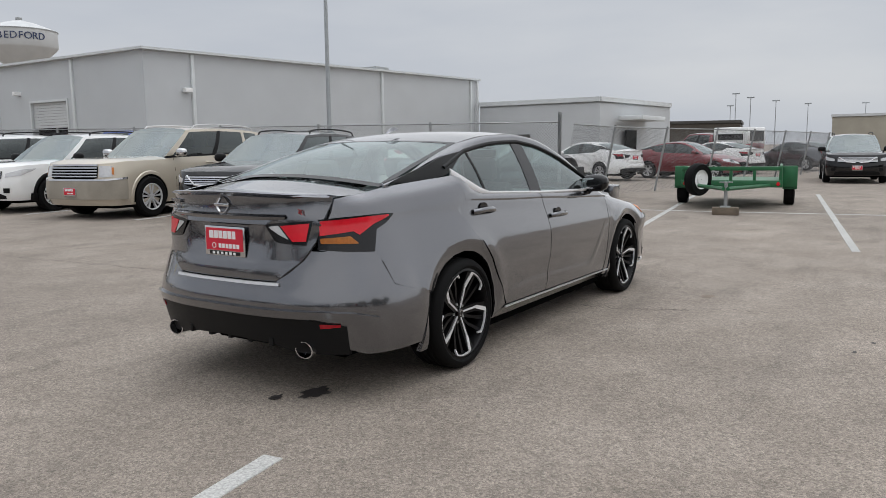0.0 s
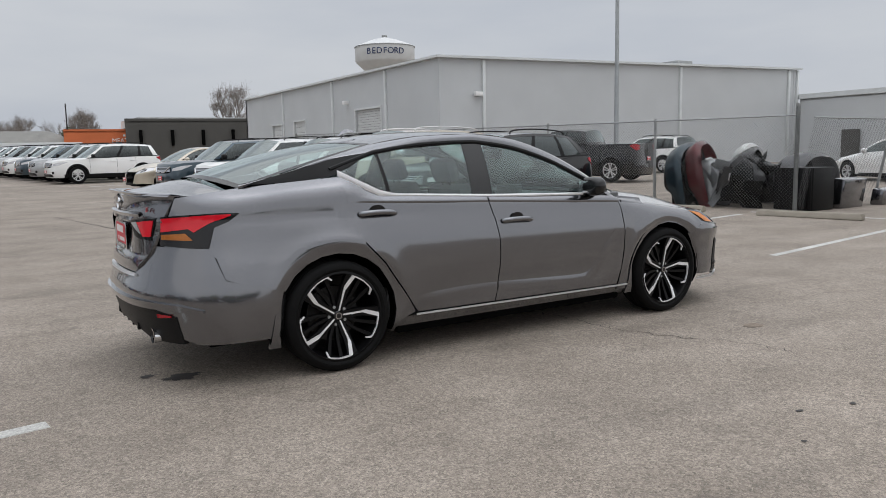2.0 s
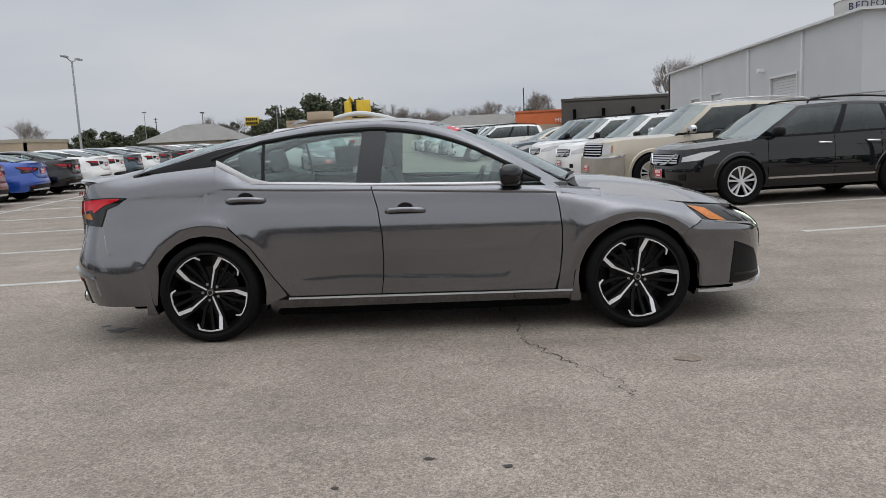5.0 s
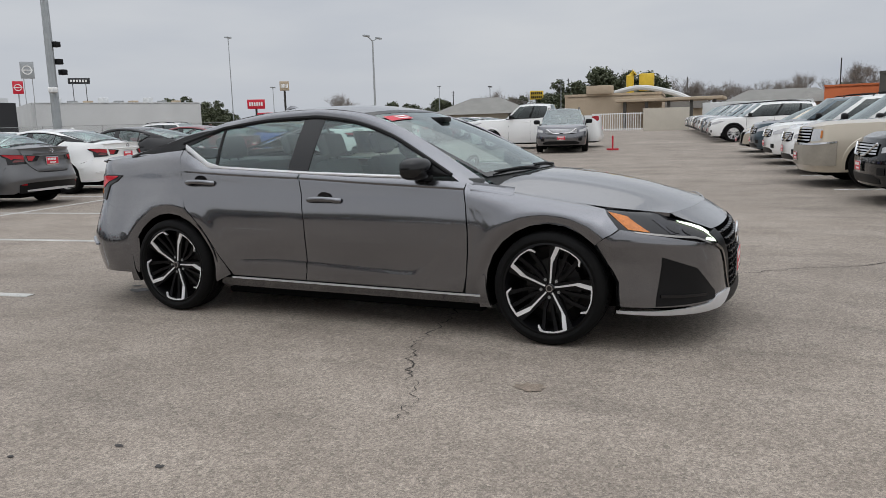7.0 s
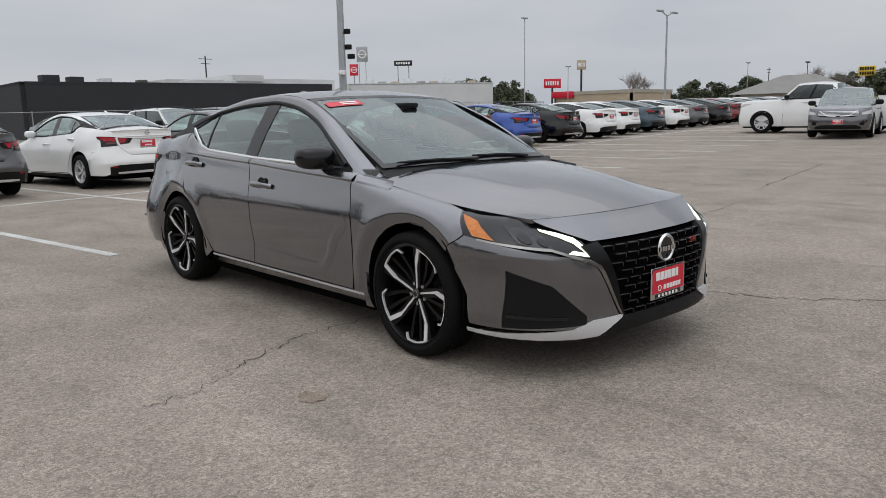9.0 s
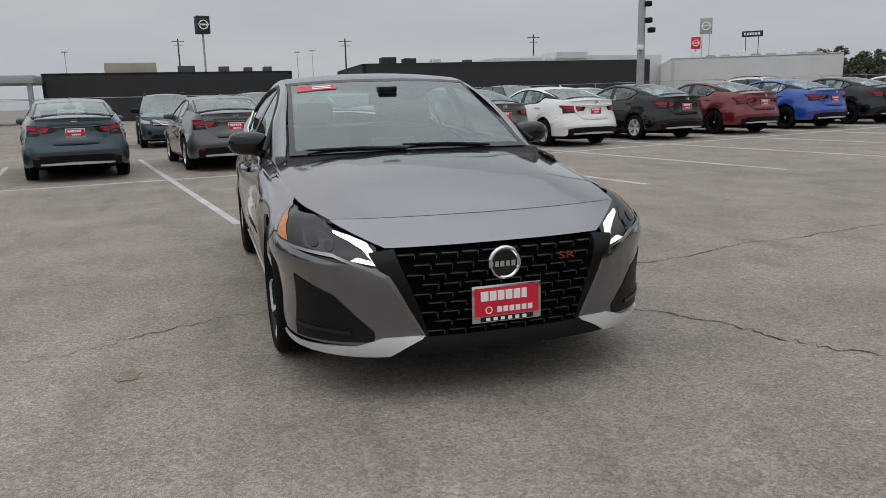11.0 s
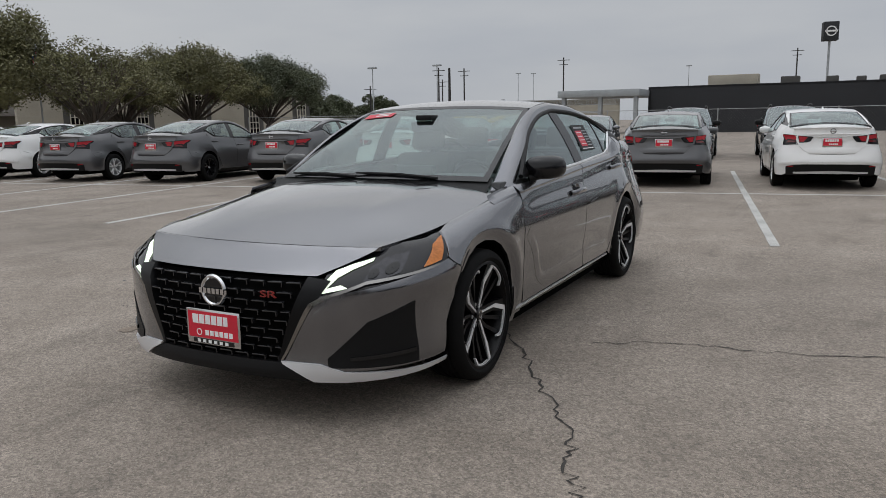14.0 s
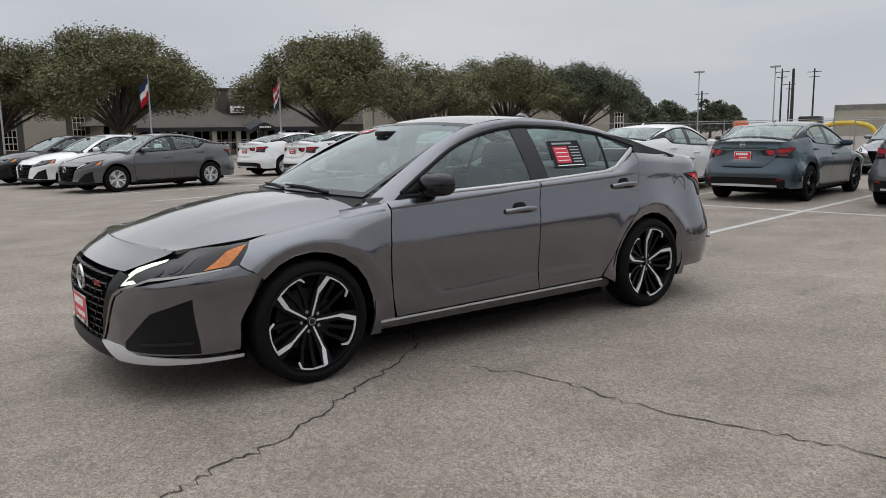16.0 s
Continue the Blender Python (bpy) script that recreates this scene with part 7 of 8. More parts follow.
def trailer(x, y, turn):
    """A green utility trailer with its tongue on a wood block."""
    base = thing("utility_trailer", "green steel utility trailer with a spare wheel, tongue on a block", "trailer", m=pose(x, y, 0, 0, 0, turn))
    for nm, b in (("bed", (-1.7, 1.7, -0.92, 0.92, 0.46, 0.54)), ("front_rail", (1.66, 1.74, -0.96, 0.96, 0.80, 0.88)), ("front_beam", (1.62, 1.74, -0.98, 0.98, 0.46, 0.60))):
        bm = bmesh.new()
        box(bm, *b, 0.008)
        part(nm, bm, TRAILER_GREEN, base)
    for sg in (-1, 1):
        bm = bmesh.new()
        box(bm, -1.7, 1.7, sg * 0.94 - 0.03, sg * 0.94 + 0.03, 0.80, 0.86, 0.008)
        part("side_rail", bm, TRAILER_GREEN, base)
        for px in (-1.65, -0.8, 0.0, 0.85, 1.68):
            bm = bmesh.new()
            box(bm, px - 0.03, px + 0.03, sg * 0.94 - 0.03, sg * 0.94 + 0.03, 0.54, 0.84 if px != 1.68 else 0.90, 0.006)
            part("rail_post", bm, TRAILER_GREEN, base)
        bm = bmesh.new()
        rows = [[Vector((0.05 + 0.40 * math.cos(a), sg * yy, 0.36 + 0.42 * math.sin(a))) for yy in (0.98, 1.27)] for a in (math.pi * i / 12 for i in range(13))]
        sheet(bm, rows)
        bmesh.ops.solidify(bm, geom=bm.faces[:], thickness=0.012)
        box(bm, 0.30, 0.47, sg * 1.12 - 0.15, sg * 1.12 + 0.15, 0.40, 0.86, 0.02)
        part("mudguard", bm, TRAILER_GREEN, base)
        lite_wheel(base, 0.05, sg * 1.12, 0.32, SIGN_WHITE)
        bm = bmesh.new()
        tube(bm, [(1.68, sg * 0.75, 0.50), (3.15, sg * 0.04, 0.50)], 0.04, 6)
        part("tongue_arm", bm, TRAILER_GREEN, base)
    for py in (-0.5, 0.0, 0.45):
        bm = bmesh.new()
        box(bm, 1.67, 1.73, py - 0.03, py + 0.03, 0.58, 0.86, 0.006)
        part("front_post", bm, TRAILER_GREEN, base)
    sp = new("spare_wheel")
    sp.parent = base
    sp.matrix_basis = pose(1.92, -0.62, 0.62, 0, 0, 46)
    bm = bmesh.new()
    revolve(bm, [(0.20, -0.09), (0.31, -0.10), (0.335, -0.06), (0.335, 0.06), (0.31, 0.10), (0.20, 0.09)], 28, pose(0, 0, 0, 0, 90, 10))
    part("tyre", bm, RUBBER, sp)
    bm = bmesh.new()
    revolve(bm, [(0.205, 0.085), (0.16, 0.06), (0.10, 0.05), (0.09, 0.075), (0.01, 0.075)], 28, pose(0, 0, 0, 0, 90, 10))
    part("rim", bm, SIGN_WHITE, sp)
    bm = bmesh.new()
    tube(bm, [(3.05, 0, 0.62), (3.05, 0, 0.16)], 0.035, 10)
    tube(bm, [(3.05, -0.12, 0.62), (3.05, 0.12, 0.62)], 0.015, 6)
    box(bm, 2.95, 3.15, -0.09, 0.09, 0.145, 0.165)
    part("jack", bm, GALVANIZED, base)
    for sg in (-1, 1):
        bm = bmesh.new()
        revolve(bm, [(0.001, 0.03), (0.035, 0.03), (0.04, 0)], 12, pose(1.74, sg * 0.90, 0.53, 0, 90, 0))
        part("reflector", bm, RED_LENS, base)
    return base


trailer(12.75, 0.55, LOT_TURN)
bm = bmesh.new()
box(bm, -0.13, 0.13, -0.24, 0.24, 0.0, 0.145, 0.012, pose(9.74, 0.08, 0, 0, 0, 12))
tagged(obj("wood_block", bm, WOOD_OLD), "weathered timber block under the trailer jack", "block")

# ---- buildings ----


def slab(bm, a, b, z0, z1, thick=0.3):
    """An upright wall between two points of the plan, thick to the left of the way from a to b."""
    a, b = Vector((a[0], a[1], 0)), Vector((b[0], b[1], 0))
    sd = Vector((0, 0, 1)).cross((b - a).normalized()) * thick
    prism(bm, [(a.x, a.y), (b.x, b.y), (b.x + sd.x, b.y + sd.y), (a.x + sd.x, a.y + sd.y)], z1 - z0, Matrix.Translation((0, 0, z0)))


def house_box(name, label, category, ring, z0, z1, wall, roof, lip=0.25, eave=0.12, kind=""):
    """A flat-roofed building on a ring of plan corners: one wall part a side, a roof and a parapet edge."""
    base = thing(name, label, category, kind=kind)
    for a, b in zip(ring, ring[1:] + ring[:1]):
        bm = bmesh.new()
        slab(bm, a, b, z0, z1)
        part("wall", bm, wall, base)
    bm = bmesh.new()
    prism(bm, ring, 0.2, Matrix.Translation((0, 0, z1 - 0.35)))
    part("roof", bm, roof, base)
    for a, b in zip(ring, ring[1:] + ring[:1]):
        bm = bmesh.new()
        va, vb = Vector((*a, 0)), Vector((*b, 0))
        out = (vb - va).normalized().cross(Vector((0, 0, 1))) * eave
        slab(bm, va + out, vb + out, z1 - lip, z1 + 0.05, 0.3 + eave)
        part("roof_edge", bm, roof, base)
    return base


def plan_box(x0, x1, y0, y1):
    return [(x0, y0), (x1, y0), (x1, y1), (x0, y1)]


# the grey sheet-metal hall: ribbed sheets, corner posts, roller doors, a long eave
hall = thing("metal_hall", "long grey sheet-metal workshop hall with white trim posts", "building")
HX0, HX1, HY0, HY1, HZ = 17.5, 42.5, 28.3, 60.0, 6.1
gz = 0.2
for name, a, b, n in (("south_wall", (HX0, HY0), (HX1, HY0 - 3.5), 100), ("west_wall", (HX0, HY1), (HX0, HY0), 0)):
    spans = [(a, b, gz)]
    if not n:
        spans, y = [], HY0
        for y0, y1, top in ((34.8, 38.2, 4.0), (46.6, 48.7, 3.75), (51.4, 53.4, 3.65)):
            spans += [((HX0, y0), (HX0, y), gz), ((HX0, y1), (HX0, y0), top)]
            y = y1
        spans.append(((HX0, HY1), (HX0, y), gz))
    for p, q, z in spans:
        bm = bmesh.new()
        slab(bm, p, q, z, HZ)
        part("wall", bm, WALL_METAL, hall)
for a, b in (((HX1, HY0 - 3.5), (HX1 + 2, HY1)), ((HX1 + 2, HY1), (HX0, HY1))):
    bm = bmesh.new()
    slab(bm, a, b, gz, HZ)
    part("wall", bm, WALL_METAL, hall)
bm = bmesh.new()
prism(bm, [(HX0 - 0.25, HY0 - 0.25), (HX1 + 0.2, HY0 - 3.75), (HX1 + 2.2, HY1 + 0.2), (HX0 - 0.25, HY1 + 0.2)], 0.12, Matrix.Translation((0, 0, HZ)))
part("roof", bm, WALL_TRIM, hall)
for t in (0.0, 0.1, 0.62, 0.97, 1.0):
    x, y = HX0 + (HX1 - HX0) * t, HY0 - 3.5 * t
    if t > 0:
        bm = bmesh.new()
        box(bm, x - 0.09, x + 0.09, y - 0.12, y + 0.02, gz, HZ - 0.05, 0.02)
        part("downpipe", bm, WALL_TRIM, hall)
for y in (34.1, 41.6, 50.8):
    bm = bmesh.new()
    box(bm, HX0 - 0.12, HX0 + 0.02, y - 0.09, y + 0.09, gz, HZ - 0.05, 0.02)
    part("downpipe", bm, WALL_TRIM, hall)
for y0, y1, top, shut in ((34.8, 38.2, 4.0, 0.36), (46.6, 48.7, 3.75, 1.0), (51.4, 53.4, 3.65, 1.0)):
    n = 9
    for i in range(n):
        bm = bmesh.new()
        z1 = top - (top - gz) * shut * i / n
        z0 = top - (top - gz) * shut * (i + 1) / n + 0.012
        box(bm, HX0 + 0.10, HX0 + 0.16, y0, y1, z0, z1, 0.008)
        part("door_slat", bm, WALL_WHITE, hall)
    bm = bmesh.new()
    box(bm, HX0 - 0.05, HX0 + 0.02, y0 - 0.12, y0, gz, top + 0.12)
    box(bm, HX0 - 0.05, HX0 + 0.02, y1, y1 + 0.12, gz, top + 0.12)
    box(bm, HX0 - 0.05, HX0 + 0.02, y0, y1, top, top + 0.12)
    part("door_frame", bm, WALL_TRIM, hall)
# added black sheet: stands in for the shaded inside behind the half-open door
bm = bmesh.new()
box(bm, HX0 + 1.0, HX0 + 1.1, HY0, HY1, gz, 4)
part("inner_wall", bm, DARK, hall)
for x, y, z in ((HX0 - 0.15, 39.3, 4.55), (HX0 + 2.1, HY0 - 0.45, 4.3)):
    bm = bmesh.new()
    box(bm, x - 0.22, x + 0.22, y - 0.14, y + 0.10, z - 0.1, z + 0.12, 0.03)
    part("wall_lamp", bm, SIGN_WHITE, hall)
for x, y, w, h in ((20.0, 44.0, 0.6, 0.6), (36.0, 29.0, 0.7, 0.7), (19.5, 30.6, 0.3, 0.45), (18.6, 34.8, 0.12, 0.4)):
    bm = bmesh.new()
    box(bm, x - w, x + w, y - w, y + w, HZ, HZ + h, 0.06)
    part("roof_vent", bm, GALVANIZED, hall)
annex = house_box("low_annex", "lower grey block joined to the metal hall with an awning", "building", [(42.6, 24.6), (42.4, 15.4), (54, 14.2), (55, 24.6)], 0.1, 4.5, WALL_METAL, WALL_TRIM)
bm = bmesh.new()
box(bm, 44.5, 49.5, 13.2, 14.9, 3.05, 3.35, 0.03)
part("awning", bm, WALL_TRIM, annex)
bm = bmesh.new()
box(bm, 45.5, 47.5, 14.62, 14.80, 0.1, 2.4)
part("door", bm, DARK, annex)
bm = bmesh.new()
box(bm, 42.35, 42.45, 20.5, 21.6, 0.1, 2.2)
part("side_door", bm, WALL_BROWN, annex)

# water tower
tower = thing("water_tower", "white water tower with blue letters on its bowl", "tower", m=pose(137.3, 260.0, 0, 0, 0, 0))
bm = bmesh.new()
revolve(bm, [(0.01, 46.2), (0.8, 46.0), (5.0, 44.9), (9.2, 43.4), (11.0, 42.6), (11.5, 42.2), (11.5, 36.9), (11.0, 36.2), (6.0, 31.5), (4.0, 30.0), (3.4, 28.0), (3.4, 0)], 48)
part("tank", bm, TOWER_WHITE, tower)
bm = bmesh.new()
revolve(bm, [(11.56, 42.3), (11.75, 42.3), (11.75, 42.05), (11.56, 42.05)], 48, close=True)
part("ring", bm, GALVANIZED, tower)
bm = bmesh.new()
box(bm, -0.8, 0.8, -0.8, 0.8, 45.9, 46.9, 0.1)
part("hatch", bm, GALVANIZED, tower)
for i, ch in enumerate("BEDFORD"):
    a = -117.5 + (i - 3) * 10.6
    letters("letter", ch, 3.2, BLUE_LETTER, Matrix.Translation((11.62 * math.cos(radians(a)), 11.62 * math.sin(radians(a)), 39.6)) @ pose(0, 0, 0, 90, 0, a + 90), tower, 0.08)

# shops beyond the lot's end
grey_shop = house_box("grey_shop", "low brown-grey shop block with a pale roof edge", "building", [(10.4, 76.5), (24.5, 74.5), (28, 96), (14, 98)], 0.6, 5.3, WALL_BROWN, WALL_BROWN, 0.2, 0.05)
bm = bmesh.new()
box(bm, 13, 26, 84, 95, 5.0, 5.9)
part("upper_roof", bm, WALL_WHITE, grey_shop)
for i in range(4):
    bm = bmesh.new()
    box(bm, 11.6 + 3.0 * i, 11.9 + 3.0 * i, 76.0 - 0.42 * i, 76.3 - 0.42 * i, 2.6, 4.2, 0.05)
    part("wall_lamp", bm, DARK, grey_shop)
market = house_box("orange_market", "orange stucco market hall with arched openings", "building", [(4.6, 95.0), (15.5, 93.0), (17, 106), (6, 108)], 0.6, 4.9, WALL_ORANGE, WALL_ORANGE, 0.15, 0.05)
bm = bmesh.new()
box(bm, 4.8, 15.2, 92.95, 93.6, 0.7, 3.1)
for v in bm.verts:
    v.co.y += (15.2 - v.co.x) * 0.19
part("lower_front", bm, WALL_TAN, market)
for i in range(3):
    bm = bmesh.new()
    x = 6.6 + 3.2 * i
    revolve(bm, [(1.05, -0.06), (1.2, -0.06), (1.2, 0.06), (1.05, 0.06)], 32, pose(x, 92.8 + (15.2 - x) * 0.19, 1.35, 90, 0, -10), close=True)
    part("arch", bm, ROOF_BROWN, market)
letters("market_letters", "MEAT MARKET", 0.72, SIGN_WHITE, pose(12.0, 93.25, 3.55, 90, 0, -10), market, 0.04)
bm = bmesh.new()
for i in range(9):
    box(bm, 10.9 + 0.33 * i, 11.15 + 0.33 * i, 93.42 - 0.06 * i, 93.5 - 0.06 * i, 4.05, 4.3)
part("small_letter_bars", bm, SIGN_WHITE, market)
market.location.x += 2.0

tan_house = house_box("tan_restaurant", "tan stucco block with a pale canopy and yellow roof tubes", "building", [(-19.5, 77.0), (-9.5, 79.0), (-11, 92), (-21, 90)], 0.3, 4.4, WALL_TAN, WALL_TAN, 0.2, 0.05)
bm = bmesh.new()
box(bm, -17.2, -14.6, 77.2, 79.0, 4.4, 5.3, 0.05)
part("upper_block", bm, WALL_TAN, tan_house)
bm = bmesh.new()
box(bm, -13.5, -3.0, 74.5, 79.5, 3.35, 3.65, 0.06)
part("canopy", bm, WALL_TAN, tan_house)
for i in range(5):
    bm = bmesh.new()
    box(bm, -12.8 + 2.2 * i, -12.5 + 2.2 * i, 75.0, 75.3, 0.7, 3.4)
    part("canopy_post", bm, WALL_BROWN, tan_house)
bm = bmesh.new()
tube(bm, [(-13.4, 82, 4.2), (-13.4, 82, 6.4), (-12.9, 82, 6.8)], 0.42, 12)
part("yellow_tube", bm, YELLOW, tan_house)
bm = bmesh.new()
box(bm, -12.4, -10.8, 81.8, 82.3, 4.7, 6.6, 0.1)
part("yellow_sign", bm, YELLOW, tan_house)
bm = bmesh.new()
tube(bm, along([(-15.5, 80, 4.3), (-12, 79.6, 5.0), (-8.5, 79.2, 4.3), (-6.6, 79, 3.5)], 4), 0.28, 8)
part("roof_hoop", bm, WALL_WHITE, tan_house)
bm = bmesh.new()
slab(bm, (-7.6, 56.2), (-4.2, 56.9), 0.6, 2.35, 0.25)
part("panel", bm, PALE_CREAM, tagged(thing("cream_screen", "cream plastered screen wall beside the gate", "wall")), "")
gate = thing("white_gate", "white barred sliding gate at the lot's end", "gate")
for i in range(22):
    bm = bmesh.new()
    x = -11.6 + 0.18 * i
    box(bm, x, x + 0.05, 56.0, 56.05, 0.65, 2.05)
    part("bar", bm, SIGN_WHITE, gate)
for z in (0.75, 1.95):
    bm = bmesh.new()
    box(bm, -11.6, -7.6, 55.98, 56.06, z, z + 0.08)
    part("rail", bm, SIGN_WHITE, gate)
bm = bmesh.new()
box(bm, -3.6, 4.5, 60.5, 63, 0.55, 2.7, 0.05)
tagged(obj("box_trailer", bm, WALL_WHITE), "long white box trailer behind the screen", "trailer")


def gabled(name, label, x0, x1, y0, y1, z0, zw, zr, wall, roof, along_x=True):
    base = thing(name, label, "house")
    ring = plan_box(x0, x1, y0, y1)
    for a, b in zip(ring, ring[1:] + ring[:1]):
        bm = bmesh.new()
        slab(bm, a, b, z0, zw)
        part("wall", bm, wall, base)
    bm = bmesh.new()
    e = 0.8
    if along_x:
        xm0, xm1, ym = x0 + (y1 - y0) * 0.35, x1 - (y1 - y0) * 0.35, (y0 + y1) / 2
        R = [(xm0, ym, zr), (xm1, ym, zr)]
    else:
        ym0, ym1, xm = y0 + (x1 - x0) * 0.35, y1 - (x1 - x0) * 0.35, (x0 + x1) / 2
        R = [(xm, ym0, zr), (xm, ym1, zr)]
    C = [bm.verts.new(p) for p in ((x0 - e, y0 - e, zw - 0.1), (x1 + e, y0 - e, zw - 0.1), (x1 + e, y1 + e, zw - 0.1), (x0 - e, y1 + e, zw - 0.1))]
    r0, r1 = (bm.verts.new(p) for p in R)
    faces = [(C[0], C[1], r1, r0), (C[1], C[2], r1), (C[2], C[3], r0, r1), (C[3], C[0], r0)] if along_x else [(C[0], C[1], r0), (C[1], C[2], r1, r0), (C[2], C[3], r1), (C[3], C[0], r0, r1)]
    for f in faces:
        bm.faces.new(f)
    bm.faces.new(C[::-1])
    part("roof", bm, roof, base)
    return base


gabled("grey_roofed_house", "low house with a broad grey shingle roof", -37.5, -27.5, 82, 91, 0.3, 2.9, 4.9, WALL_CREAM, ROOF_GREY)
gabled("far_house", "far pale house with a low roof", -5, 9, 104, 112, 0.3, 3.4, 5.2, WALL_CREAM, ROOF_GREY)
gabled("far_house", "far brown-roofed house beyond the market", -18, -7, 112, 120, 0.3, 3.2, 5.0, WALL_TAN, ROOF_BROWN)
red_shop = house_box("red_fronted_shop", "low shop with a red band", "building", plan_box(-66, -53, 84, 94), 0.6, 4.0, WALL_TAN, WALL_CREAM, 0.4, 0.1)
bm = bmesh.new()
box(bm, -66.2, -62.5, 83.6, 84.0, 3.2, 4.1, 0.03)
part("red_band", bm, SIGN_RED, red_shop)
house_box("far_block", "low brown block beyond the far car park", "building", [(85.3, 25), (87.8, 16), (99, 18), (97, 27)], 0, 4.1, ROOF_BROWN, WALL_BROWN)
house_box("far_block", "pale flat-roofed block beyond the far car park", "building", [(99.0, 7.6), (100.5, -9), (116, -8), (114, 9)], 0, 4.8, WALL_CREAM, WALL_WHITE)

# behind the long row: dark and white blocks
dark_a = house_box("black_building", "long low black-painted building with roof units", "building", [(-69.5, 7.3), (-68.6, -13.6), (-88, -15), (-89, 7)], -0.1, 4.2, WALL_BLACK, WALL_BLACK, 0.15, 0.05)
for x, y, w, h in ((-75, -7.1, 2.3, 1.2), (-74, -2.0, 0.8, 0.8), (-74, 1.5, 0.5, 0.7), (-74, 3.8, 0.4, 0.6), (-73, 5.6, 0.4, 0.6)):
    bm = bmesh.new()
    box(bm, x - 0.8, x + 0.8, y - w, y + w, 4.0, 4.2 + h, 0.06)
    part("roof_unit", bm, WALL_CREAM if w > 2 else WALL_BROWN, dark_a)
bm = bmesh.new()
slab(bm, (-69.0, -8.0), (-68.95, -4.5), 0, 2.9, -0.08)
part("loading_door", bm, WALL_BROWN, dark_a)
canopy = thing("flat_canopy", "pale flat canopy on posts beside the black building", "canopy")
bm = bmesh.new()
box(bm, -72, -64.5, -21.5, -13.8, 3.35, 4.0, 0.05)
part("top", bm, POLE_GREY, canopy)
for y in (-21, -17.5, -14.2):
    bm = bmesh.new()
    box(bm, -65.2, -64.8, y - 0.18, y + 0.18, 0, 3.4)
    part("post", bm, POLE_GREY, canopy)
dark_b = house_box("black_building", "black-clad low building with panel joints and roof units", "building", [(-51.5, 35.0), (-53.4, 11.4), (-68, 12), (-66, 36)], 0.1, 4.0, WALL_BLACK, WALL_BLACK, 0.2, 0.05)
for i in range(8):
    bm = bmesh.new()
    t = (i + 0.5) / 8
    x, y = -53.35 + 1.9 * t, 11.4 + 23.6 * t
    box(bm, x - 0.02, x + 0.06, y - 0.05, y + 0.05, 0.1, 3.9)
    part("panel_joint", bm, WALL_BROWN, dark_b)
for x, y, w, h, c in ((-57, 14.0, 0.6, 0.7, WALL_BLACK), (-57, 15.8, 0.5, 0.6, WALL_BLACK), (-60, 19.0, 0.4, 0.7, WALL_WHITE), (-60, 22.0, 0.3, 0.6, WALL_BROWN), (-60, 26, 0.5, 0.6, WALL_WHITE), (-60, 30, 0.4, 0.7, WALL_WHITE), (-62, 33, 0.6, 0.5, WALL_WHITE)):
    bm = bmesh.new()
    box(bm, x - 0.6, x + 0.6, y - w, y + w, 3.8, 4.0 + h, 0.05)
    part("roof_unit", bm, c, dark_b)
white_b = house_box("white_building", "long white dealership building with roof units", "building", [(-52.6, 56.5), (-60.0, 43.5), (-78, 54), (-70, 66)], 0.3, 4.5, WALL_WHITE, WALL_WHITE, 0.12, 0.04)
for i in range(9):
    t = 0.08 + 0.1 * i
    bm = bmesh.new()
    x, y = -62 + 7.4 * t, 46 + 12 * t
    box(bm, x - 0.4, x + 0.4, y - 0.3, y + 0.3, 4.3, 4.5 + 0.35 + 0.3 * (i % 3 == 0), 0.04)
    part("roof_unit", bm, (WALL_WHITE, GALVANIZED, WALL_TAN)[i % 3], white_b)
bm = bmesh.new()
box(bm, -92, -75, 41.6, 52, 0.3, 5.75)
box(bm, -92, -74.8, 30.5, 41.8, 0.3, 5.5)
box(bm, -92, -74.6, 38.0, 41.9, 5.4, 6.1)
part("rear_block", bm, WALL_WHITE, white_b)
house_box("cream_warehouse", "long cream warehouse with a pale low roof", "building", [(-121, -30.5), (-113.5, -52.5), (-133, -58), (-140, -36)], 0, 4.6, WALL_CREAM, WALL_WHITE, 0.9, 0.2)

# across the street: restaurant and apartments under the trees
rest = gabled("brown_restaurant", "restaurant with broad brown shingle roof, chimneys and dark awning", -33.0, -9.5, -62, -51.5, -0.2, 2.3, 5.3, WALL_CREAM, ROOF_BROWN)


def rest_part(name, material, *boxes, label=""):
    bm = bmesh.new()
    for b_ in boxes:
        box(bm, *b_)
    part(name, bm, material, rest, label)


# the low roof over the front, in two slopes, on dark posts
for x0, x1, rise in ((-18.8, -11.0, 3.45), (-26.0, -19.9, 3.2)):
    bm = bmesh.new()
    sheet(bm, [[Vector((x0, -49.3, 2.0)), Vector((x0 + 1.2, -52.4, rise))], [Vector((x1, -49.3, 2.0)), Vector((x1 - 1.2, -52.4, rise))]], 0.18)
    part("porch_roof", bm, ROOF_BROWN, rest)
    rest_part("fascia", WALL_BLACK, (x0, x1, -49.36, -49.26, 1.72, 2.02))
for k in range(9):
    rest_part("porch_post", WALL_CREAM if k % 3 else WALL_BROWN, (-25.6 + 1.8 * k, -25.25 + 1.8 * k, -49.6, -49.4, -0.2, 1.75))
